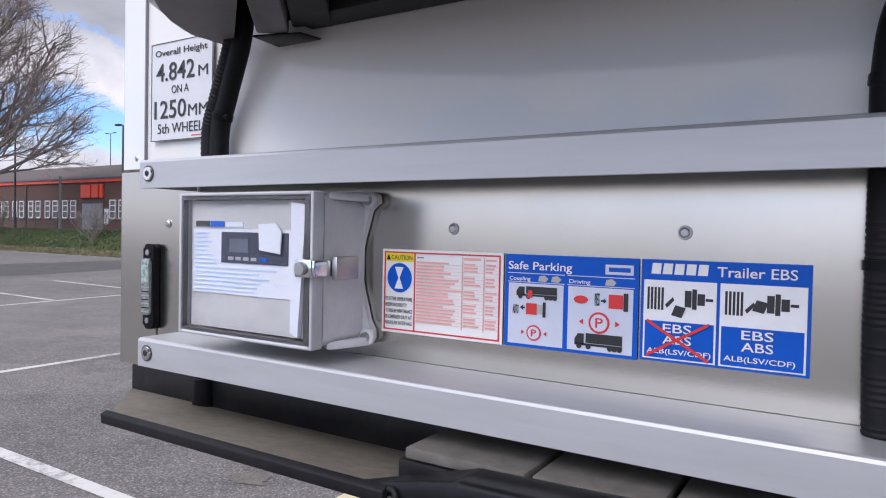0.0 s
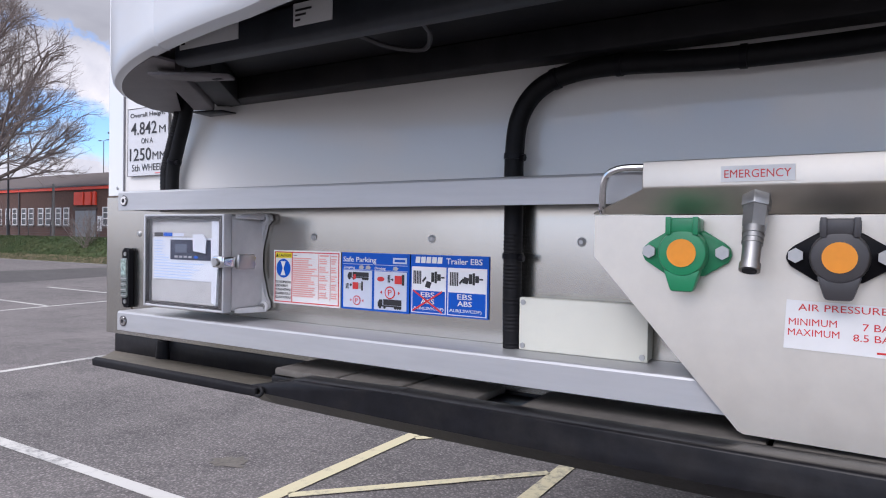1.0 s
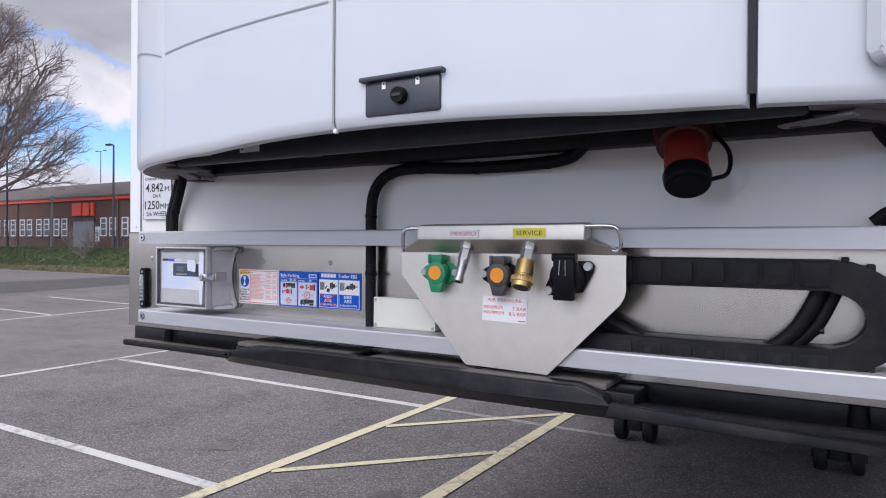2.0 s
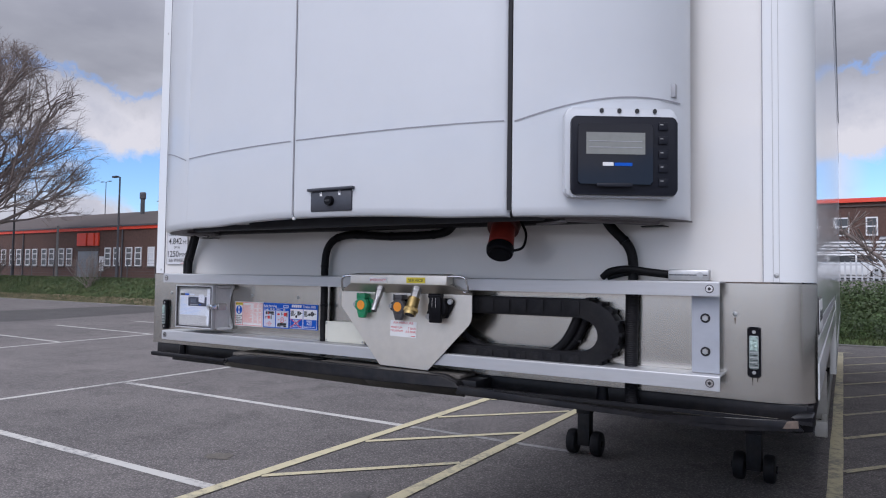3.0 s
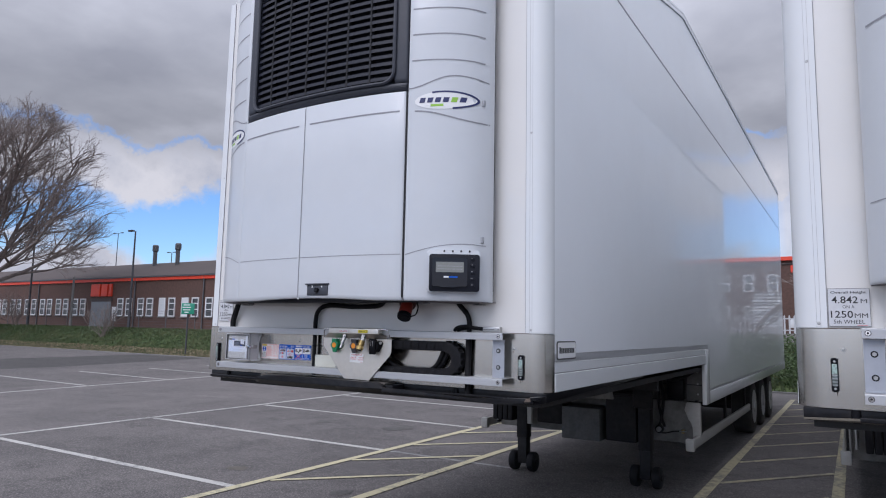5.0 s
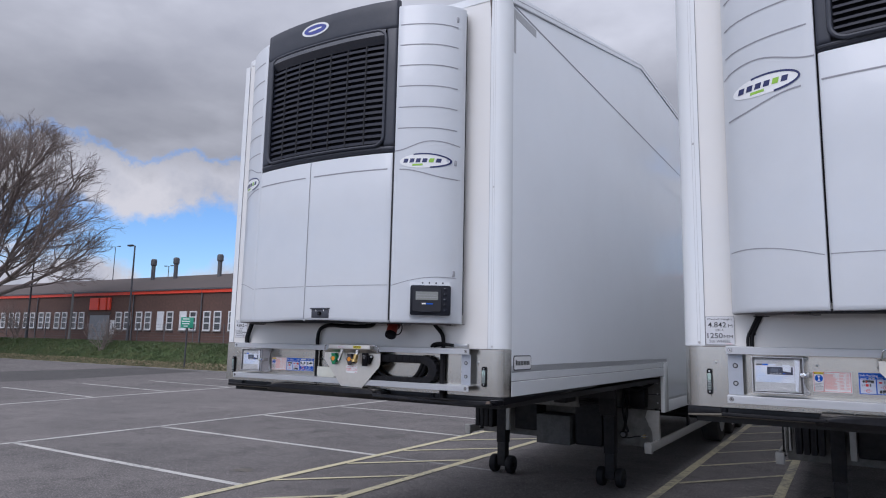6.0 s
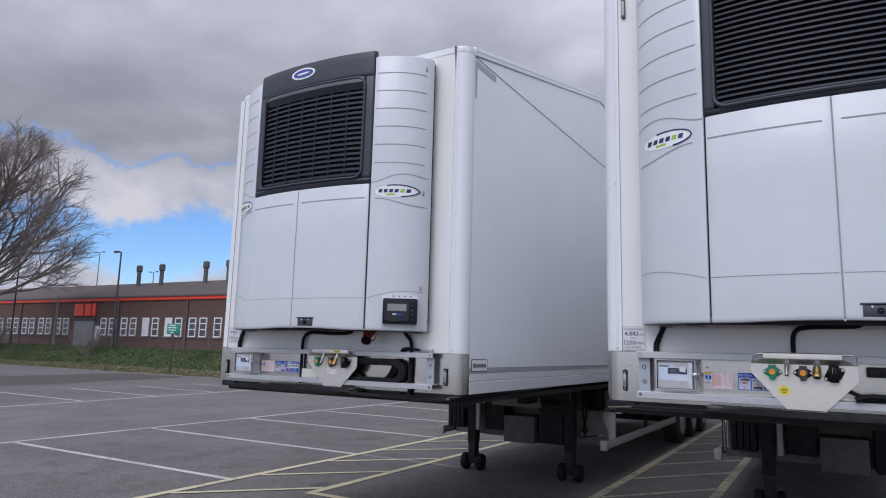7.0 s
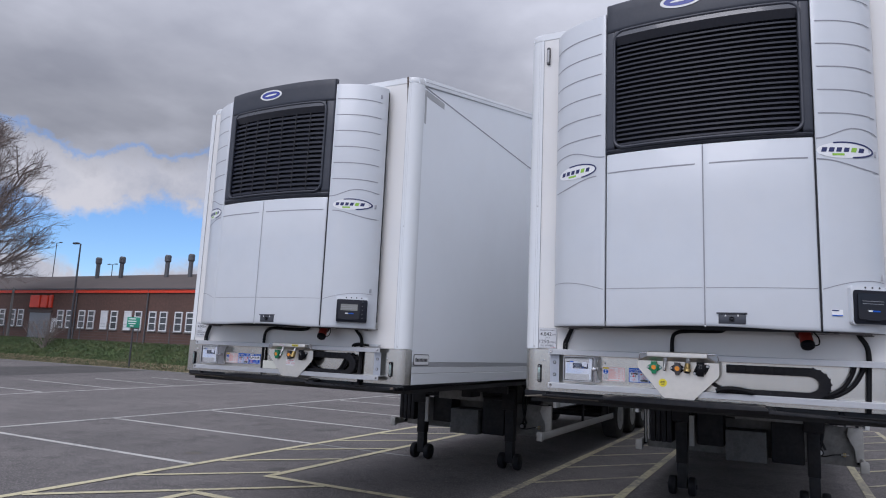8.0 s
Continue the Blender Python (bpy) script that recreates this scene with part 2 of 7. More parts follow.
M_brand = material("oval_blue", (0.015, 0.03, 0.26), 0.25, grain=0.05, scale=60, coat=0.5)


def asphalt(name="asphalt", pale=1.0):
    def tone(r, g, b):
        return (r * pale * 0.955, g * pale * 0.90, b * pale * 0.92)

    m = material(name, (0.16, 0.16, 0.162), 0.85, grain=0.0)
    t = m.node_tree
    b = t.nodes["Principled BSDF"]
    coord = node(t, "ShaderNodeTexCoord").outputs["Object"]
    stones = node(t, "ShaderNodeTexVoronoi", inputs={"Scale": 55.0})
    patches = node(t, "ShaderNodeTexNoise", inputs={"Scale": 0.45, "Detail": 8.0, "Roughness": 0.6})
    blot = node(t, "ShaderNodeTexNoise", inputs={"Scale": 1.9, "Detail": 9.0, "Roughness": 0.72})
    mid = node(t, "ShaderNodeTexNoise", inputs={"Scale": 13.0, "Detail": 5.0, "Roughness": 0.7})
    grain = node(t, "ShaderNodeTexNoise", inputs={"Scale": 48.0, "Detail": 3.0, "Roughness": 0.75})
    for n in (stones, patches, blot, mid, grain):
        join(t, coord, n.inputs["Vector"])
    base = mixed(t, ramp(t, patches.outputs[0], [(0.36, 0.0), (0.64, 1.0)]), tone(0.100, 0.094, 0.088), tone(0.205, 0.193, 0.178))
    base = mixed(t, maths(t, "MULTIPLY", ramp(t, blot.outputs[0], [(0.48, 0.0), (0.63, 1.0)]), min(0.95, 0.85 / pale)), base, tone(0.058, 0.054, 0.050))
    base = mixed(t, maths(t, "MULTIPLY", ramp(t, mid.outputs[0], [(0.45, 0.0), (0.68, 1.0)]), 0.5), base, tone(0.27, 0.258, 0.24))
    base = mixed(t, maths(t, "MULTIPLY", ramp(t, grain.outputs[0], [(0.48, 0.0), (0.62, 1.0)]), 0.60), base, tone(0.40, 0.385, 0.36))
    base = mixed(t, maths(t, "MULTIPLY", ramp(t, stones.outputs[0], [(0.25, 0.0), (0.55, 1.0)]), 0.58), base, (0.050, 0.049, 0.047))
    join(t, base, b.inputs["Base Color"])
    bp = node(t, "ShaderNodeBump", inputs={"Strength": 0.4, "Distance": 0.006})
    join(t, stones.outputs[0], bp.inputs["Height"])
    join(t, bp.outputs[0], b.inputs["Normal"])
    return m


def worn_paint(name, colour, lost=0.0):
    m = material(name, colour, 0.7)
    t = m.node_tree
    b = t.nodes["Principled BSDF"]
    coord = node(t, "ShaderNodeTexCoord").outputs["Object"]
    wear = node(t, "ShaderNodeTexNoise", inputs={"Scale": 14.0, "Detail": 10.0, "Roughness": 0.75})
    wide = node(t, "ShaderNodeTexNoise", inputs={"Scale": 1.1, "Detail": 3.0})
    for n in (wear, wide):
        join(t, coord, n.inputs["Vector"])
    w = maths(t, "ADD", wear.outputs[0], maths(t, "MULTIPLY", maths(t, "SUBTRACT", wide.outputs[0], 0.5), 0.55))
    f = ramp(t, w, [(0.52 - lost, 0.0), (0.72 - lost, 0.85)])
    join(t, mixed(t, f, colour, (0.13, 0.13, 0.13)), b.inputs["Base Color"])
    return m


M_asphalt = asphalt()
M_lane = asphalt("pale_asphalt", 1.13)
M_oil = material("oil_stain", (0.085, 0.080, 0.074), 0.75, grain=0.4, scale=30, stain=0.7, stain_scale=8, tint=(0.17, 0.16, 0.145))
M_patch = asphalt("dark_asphalt", 0.42)
M_line = worn_paint("white_line_paint", (0.52, 0.507, 0.47))
M_yline = worn_paint("yellow_line_paint", (0.57, 0.512, 0.325))
M_wfaded = worn_paint("faded_white_line_paint", (0.32, 0.315, 0.30), 0.14)
# wear and the trailers' shade together, both put into this duller yellow
M_yfaded_shaded = worn_paint("faded_shaded_yellow_line_paint", (0.48, 0.43, 0.27), 0.10)
M_dirtpatch = material("brown_dirt", (0.12, 0.108, 0.09), 0.9, grain=0.3, scale=40, bump=0.2, stain=0.5, stain_scale=12, tint=(0.19, 0.17, 0.145))
M_rust = material("rust_stain", (0.12, 0.090, 0.070), 0.8, grain=0.4, scale=60, stain=0.6, stain_scale=25, tint=(0.06, 0.05, 0.045))
M_brick = material("brick", (0.105, 0.058, 0.045), 0.85, grain=0.25, scale=6, stain=0.4, stain_scale=0.5, tint=(0.06, 0.04, 0.035), bump=0.2)
M_roof = material("roof_sheet", (0.085, 0.066, 0.060), 0.8, grain=0.2, scale=1.2, stain=0.4, stain_scale=0.3, tint=(0.055, 0.045, 0.042))
M_redfascia = material("red_fascia", (0.72, 0.06, 0.025), 0.5, grain=0.05, scale=3)
M_frame = material("white_window_frame", (0.72, 0.72, 0.72), 0.5, grain=0.03, scale=5)
M_pane = material("window_pane", (0.05, 0.055, 0.06), 0.08, grain=0.2, scale=1.0)
M_blind = material("white_blind", (0.66, 0.67, 0.68), 0.5, grain=0.03, scale=5)
M_shutter = material("roller_shutter", (0.22, 0.235, 0.25), 0.5, grain=0.06, scale=6)
M_metal = material("dull_steel", (0.12, 0.12, 0.125), 0.55, 0.4, grain=0.2, scale=10)
M_pole = material("lamp_post_paint", (0.05, 0.05, 0.055), 0.5, grain=0.1, scale=10)
M_grass = material("grass", (0.060, 0.095, 0.026), 0.9, grain=0.4, scale=9, stain=0.6, stain_scale=1.2, tint=(0.16, 0.145, 0.06), bump=0.3)
M_blade = material("grass_blades", (0.050, 0.074, 0.023), 0.8, grain=0.35, scale=2.5, stain=0.6, stain_scale=0.6, tint=(0.16, 0.145, 0.075))
M_litter = material("dry_litter", (0.27, 0.22, 0.14), 0.85, grain=0.5, scale=3.0, stain=0.4, stain_scale=1.5, tint=(0.15, 0.13, 0.07))
M_ivy = material("ivy_leaves", (0.045, 0.078, 0.022), 0.6, grain=0.5, scale=4.0, stain=0.4, stain_scale=1.2, tint=(0.10, 0.12, 0.05))
M_bark = material("bark", (0.205, 0.168, 0.150), 0.9, grain=0.3, scale=6, bump=0.3)
M_signgreen = material("green_sign", (0.02, 0.26, 0.16), 0.4, grain=0.05, scale=10)
M_kerb = material("concrete_kerb", (0.17, 0.165, 0.155), 0.85, grain=0.15, scale=30, stain=0.4, stain_scale=3, tint=(0.13, 0.125, 0.12))
M_palisade = material("galvanised_palisade", (0.50, 0.51, 0.52), 0.5, 0.5, grain=0.08, scale=10)


# ---- mesh helpers ----
def mesh_of(bm, name, mat, smooth=False):
    me = bpy.data.meshes.new(name)
    bmesh.ops.recalc_face_normals(bm, faces=bm.faces[:])
    bm.to_mesh(me)
    bm.free()
    me.materials.append(mat)
    if smooth:
        for p in me.polygons:
            p.use_smooth = True
    return me


def soften(me, degrees=35):
    """Smooth shading that keeps edges sharper than the angle."""
    for p in me.polygons:
        p.use_smooth = True
    bm = bmesh.new()
    bm.from_mesh(me)
    for e in bm.edges:
        e.smooth = not (len(e.link_faces) == 2 and e.calc_face_angle(0) > radians(degrees))
    bm.to_mesh(me)
    bm.free()


def part(name, bm, mat, parent=None, label="", smooth=True):
    me = mesh_of(bm, name, mat)
    if smooth:
        soften(me)
    ob = new(name, me)
    if parent is not None:
        ob.parent = parent
        if parent.type == "MESH":
            ob.matrix_parent_inverse = Matrix.Identity(4)
    if label:
        ob["label"] = label
    return ob


def thing(name, m, label, category, group="", kind=""):
    ob = new(name)
    ob.matrix_world = m
    ob.empty_display_size = 0.1
    return tagged(ob, label, category, group, kind)


def box(x0, x1, y0, y1, z0, z1, bevel=0.0, segments=2, bm=None):
    own = bmesh.new()
    bmesh.ops.create_cube(own, size=1.0)
    for v in own.verts:
        v.co = Vector(((x0 + x1) / 2 + v.co.x * (x1 - x0), (y0 + y1) / 2 + v.co.y * (y1 - y0), (z0 + z1) / 2 + v.co.z * (z1 - z0)))
    if bevel > 0:
        bmesh.ops.bevel(own, geom=own.edges[:], offset=min(bevel, 0.45 * min(x1 - x0, y1 - y0, z1 - z0)), segments=segments, affect="EDGES", profile=0.5)
    return merge(bm, own)


def merge(bm, own):
    if bm is None:
        return own
    tmp = bpy.data.meshes.new("tmp")
    own.to_mesh(tmp)
    own.free()
    bm.from_mesh(tmp)
    bpy.data.meshes.remove(tmp)
    return bm


def prism(outline, lo, hi, axis="y", bevel=0.0, bm=None):
    """An outline in a plane, drawn out along axis from lo to hi: axis y takes (x, z), x takes (y, z), z takes (x, y)."""
    own = bmesh.new()

    def at(a, b, c):
        return (c, a, b) if axis == "x" else (a, c, b) if axis == "y" else (a, b, c)

    rings = [[own.verts.new(at(a, b, c)) for a, b in outline] for c in (lo, hi)]
    own.faces.new(rings[0])
    own.faces.new(rings[1])
    n = len(outline)
    for i in range(n):
        own.faces.new((rings[0][i], rings[0][(i + 1) % n], rings[1][(i + 1) % n], rings[1][i]))
    if bevel > 0:
        bmesh.ops.bevel(own, geom=own.edges[:], offset=bevel, segments=2, affect="EDGES", profile=0.5)
    return merge(bm, own)


def cyl(p0, p1, r0, r1=None, n=20, bm=None, bevel=0.0):
    own = bmesh.new()
    p0, p1 = Vector(p0), Vector(p1)
    turn = (p1 - p0).to_track_quat("Z", "Y").to_matrix().to_4x4()
    bmesh.ops.create_cone(own, cap_ends=True, segments=n, radius1=r0, radius2=r0 if r1 is None else r1, depth=(p1 - p0).length)
    if bevel > 0:
        bmesh.ops.bevel(own, geom=[e for e in own.edges if len(e.link_faces) == 2 and e.calc_face_angle(0) > 1.0], offset=bevel, segments=2, affect="EDGES", profile=0.5)
    bmesh.ops.transform(own, matrix=Matrix.Translation((p0 + p1) / 2) @ turn, verts=own.verts[:])
    return merge(bm, own)


def smooth_path(points, steps=6):
    """A Catmull-Rom line through the points."""
    p = [Vector(q) for q in points]
    p = [2 * p[0] - p[1], *p, 2 * p[-1] - p[-2]]
    out = []
    for i in range(1, len(p) - 2):
        for k in range(steps):
            s = k / steps
            a, b, c, d = p[i - 1], p[i], p[i + 1], p[i + 2]
            out.append(0.5 * (2 * b + (c - a) * s + (2 * a - 5 * b + 4 * c - d) * s * s + (3 * b - a - 3 * c + d) * s ** 3))
    return out + [p[-2]]


def tube(points, r, n=10, steps=6, bm=None, ribs=0.0, pitch=0.012):
    """A round tube along a smooth line; ribs makes it corrugated."""
    line = smooth_path(points, steps) if steps else [Vector(q) for q in points]
    if ribs:
        dense, length = [], 0.0
        for a, b in zip(line, line[1:]):
            k = max(1, int((b - a).length / (pitch / 2)))
            dense += [a.lerp(b, i / k) for i in range(k)]
        line = dense + [line[-1]]
    own = bmesh.new()
    rings, up = [], None
    for i, q in enumerate(line):
        d = (line[min(i + 1, len(line) - 1)] - line[max(i - 1, 0)]).normalized()
        if up is None:
            up = d.orthogonal().normalized()
        up = (up - d * up.dot(d)).normalized()
        side = d.cross(up)
        rr = r * (1 - ribs * (i % 2))
        rings.append([own.verts.new(q + rr * (math.cos(2 * math.pi * k / n) * up + math.sin(2 * math.pi * k / n) * side)) for k in range(n)])
    for a, b in zip(rings, rings[1:]):
        for k in range(n):
            own.faces.new((a[k], a[(k + 1) % n], b[(k + 1) % n], b[k]))
    own.faces.new(rings[0])
    own.faces.new(rings[-1][::-1])
    return merge(bm, own)


def rounded(x0, x1, z0, z1, r, n=5):
    """A rectangle with round corners, as an outline."""
    out = []
    for cx, cz, a0 in ((x1 - r, z1 - r, 0), (x0 + r, z1 - r, 90), (x0 + r, z0 + r, 180), (x1 - r, z0 + r, 270)):
        for k in range(n + 1):
            a = radians(a0 + 90 * k / n)
            out.append((cx + r * math.cos(a), cz + r * math.sin(a)))
    return out


def oval(cx, cz, a, b, n=32, tilt=0.0):
    out = []
    for k in range(n):
        u, v = a * math.cos(2 * math.pi * k / n), b * math.sin(2 * math.pi * k / n)
        out.append((cx + u * math.cos(tilt) - v * math.sin(tilt), cz + u * math.sin(tilt) + v * math.cos(tilt)))
    return out


def sheet(outline, y, bm=None, thick=0.0015):
    """A thin film on a wall that faces -y."""
    return prism(outline, y - thick, y, "y", bm=bm)


def rect(x0, x1, z0, z1):
    return [(x0, z0), (x1, z0), (x1, z1), (x0, z1)]


def letters(text, size, m, mat, parent=None, name="lettering", width=None, depth=0.0006, height=None, bold=0.0):
    """Flat letters as a mesh in the plane x, z facing -y at m; width and height stretch them to fit."""
    cu = bpy.data.curves.new(name, "FONT")
    cu.body, cu.size, cu.extrude, cu.align_x, cu.align_y, cu.offset, cu.resolution_u = text, size, depth, "LEFT", "BOTTOM_BASELINE", bold, 3
    tmp = bpy.data.objects.new("tmp", cu)
    me = bpy.data.meshes.new_from_object(tmp)
    bpy.data.objects.remove(tmp)
    bpy.data.curves.remove(cu)
    xs = [v.co.x for v in me.vertices]
    ys = [v.co.y for v in me.vertices]
    sx = width / (max(xs) - min(xs)) if width else 1.0
    sz = height / (max(ys) - min(ys)) if height else 1.0
    off = min(xs)
    for v in me.vertices:
        x, y, z = v.co
        v.co = m @ Vector(((x - off) * sx, -z, y * sz))
    me.materials.clear()
    me.materials.append(mat)
    ob = new(name, me)
    ob.parent = parent
    return ob


def spot(x, y, z):
    return Matrix.Translation((x, y, z))


# ---- ground and car park ----
# heights are counted from a level 0.107 m above the asphalt
GROUND = -0.107


def structure(name, bm, mat, label, category, smooth=False):
    return tagged(part(name, bm, mat, None, "", smooth), label, category, kind="structure")


def build_ground():
    bm = bmesh.new()
    v = [bm.verts.new(p) for p in ((-900, -900, GROUND), (900, -900, GROUND), (900, 900, GROUND), (-900, 900, GROUND))]
    bm.faces.new(v)
    structure("ground", bm, M_asphalt, "worn grey asphalt car park with dark patches", "ground")


def line(x0, y0, x1, y1, width, mat, name, label):
    a, b = Vector((x0, y0)), Vector((x1, y1))
    d = (b - a).normalized()
    s = Vector((-d.y, d.x)) * width / 2
    bm = bmesh.new()
    n = max(2, int((b - a).length / 0.5))
    z = GROUND + (0.008 if name == "hatch_line" else 0.004)
    rows = []
    for i in range(n + 1):
        q = a.lerp(b, i / n)
        w = 1 + random.uniform(-0.06, 0.06)
        rows.append([bm.verts.new((*(q + s * w), z)), bm.verts.new((*(q - s * w), z))])
    for p, q in zip(rows, rows[1:]):
        bm.faces.new((p[0], p[1], q[1], q[0]))
    return structure(name, bm, mat, label, "road marking")


def build_markings():
    white = "worn white painted parking bay line on asphalt"
    yellow = "worn yellow painted line of a hatched strip"
    line(-7.63, -6.0, -7.85, 17.7, 0.10, M_line, "bay_line", white)
    for k in range(9):
        y = -3.50 + 2.53 * k
        line(-7.62, y, -2.74, y, 0.10, M_line, "bay_line", white)
    line(-2.62, 4.09, -0.75, 4.09, 0.08, M_wfaded, "bay_line", "almost worn-off white line on asphalt")
    line(-13.2, 0.0, -15.05, 17.6, 0.10, M_line, "bay_line", white)
    for k in range(6):
        y = 1.60 + 2.51 * k
        line(-13.35 - 0.105 * y, y, -18.85, y + 0.07, 0.10, M_line, "bay_line", white)
    # hatched strips between the lorry bays: thick edges, thinner slanting bars
    for x0, x1, y0, y1, first, pitch, rise in ((-2.70, -1.44, 1.58, 16.0, 0.62, 1.345, 1.21), (1.29, 2.46, 1.55, 15.9, 1.95, 1.405, 1.36), (5.16, 6.32, 1.55, 15.9, 1.95, 1.405, 1.36)):
        # right-hand strips: worn paint, with trailer shade darkened into its colour
        paint = M_yline if x0 < 0 else M_yfaded_shaded
        line(x0, y0 - (3.2 if x0 < -2 else 0.0), x0, y1, 0.11, paint, "hatch_line", yellow)
        line(x1, y0, x1, y1, 0.11, paint, "hatch_line", yellow)
        y = first
        while y < y1 - rise + 0.2:
            line(x0 + 0.06, y, x1 - 0.06, y + rise, 0.075, paint, "hatch_line", yellow)
            y += pitch
        line(x0, y1, x0 + 0.25, y1, 0.09, paint, "hatch_line", yellow)
    line(-1.49, 1.54, 1.25, 1.55, 0.11, M_yline, "hatch_line", yellow)
    line(-2.64, -0.72, -0.56, 1.49, 0.09, M_yline, "hatch_line", yellow)
    line(-1.48, -0.9, -1.44, 0.33, 0.11, M_yline, "hatch_line", yellow)
    line(-1.50, 0.38, 0.6, 0.36, 0.11, M_yline, "hatch_line", yellow)
    for name, mat, z, corners, label in (
            ("lane", M_lane, 0.002, ((-13.2, -40.0), (-7.6, -40.0), (-7.83, 17.7), (-15.05, 17.7)), "paler worn asphalt lane between the parking bays"),
            # a strip of the same asphalt in a darker tone
            ("patched_asphalt", M_patch, 0.003, ((-24.2, -40.0), (-20.2, -40.0), (-21.3, 10.0), (-23.4, 17.75), (-28.0, 17.75)), "darker asphalt strip across the car park")):
        bm = bmesh.new()
        bm.faces.new([bm.verts.new((*q, GROUND + z)) for q in corners])
        structure(name, bm, mat, label, "road")
    rng = random.Random(31)

    def blot(name, x, y, a, b, mat, label, category):
        bm = bmesh.new()
        bm.faces.new([bm.verts.new((x + (a + rng.uniform(-0.3, 0.3) * a) * math.cos(q), y + (b + rng.uniform(-0.3, 0.3) * b) * math.sin(q), GROUND + 0.004)) for q in [2 * math.pi * k / 26 for k in range(26)]])
        structure(name, bm, mat, label, category)

    blot("dirt_patch", -3.38, 2.18, 0.13, 0.10, M_dirtpatch, "brown dirt left in a hollow of the asphalt", "dirt")
    for x, y, a, b in ((-3.73, 5.83, 0.22, 0.30), (-5.13, 5.64, 0.16, 0.22), (-1.70, 2.00, 0.10, 0.12)):
        blot("oil_stain", x, y, a, b, M_oil, "dark oil stain on the asphalt", "stain")


build_ground()
build_markings()


def bank_height(x, y):
    """A grass slope up to the terrace behind the car park."""
    s = min(1.0, max(0.0, (y - 17.9) / 3.3))
    h = GROUND + (1.12 - GROUND) * s * s * (3 - 2 * s)
    return h + (0.05 * noise.noise(Vector((x * 0.4, y * 0.8, 0))) + 0.03 * noise.noise(Vector((x * 1.7, y * 2.1, 3)))) * math.sin(math.pi * s)


def build_bank():
    bm = bmesh.new()
    xs = [-110 + 0.8 * i for i in range(190)]
    ys = [17.85 + 0.28 * j for j in range(14)]
    grid = [[bm.verts.new((x, y, max(GROUND + 0.002, bank_height(x, y)))) for x in xs] for y in ys]
    for a, b in zip(grid, grid[1:]):
        for i in range(len(xs) - 1):
            bm.faces.new((a[i], a[i + 1], b[i + 1], b[i]))
    structure("grass_bank", bm, M_grass, "rough green grass bank along the car park edge", "grass bank", True)
    structure("terrace", box(-112, 45, 21.3, 260, -0.3, 1.10), M_asphalt, "raised grey yard before the brick works", "yard")
    slope = prism([(21.0, 1.05), (21.0, 1.12), (36.0, 1.58), (44.8, 1.58), (44.8, 1.05)], -5.9, 40.0, "x")
    structure("yard_slope", slope, M_asphalt, "grey yard rising to the brick office", "yard")
    structure("kerb", box(-112, 45, 17.72, 17.86, GROUND - 0.1, GROUND + 0.045, 0.015), M_kerb, "low concrete kerb along the grass bank", "kerb")


build_bank()
WALL_Y = 27.2


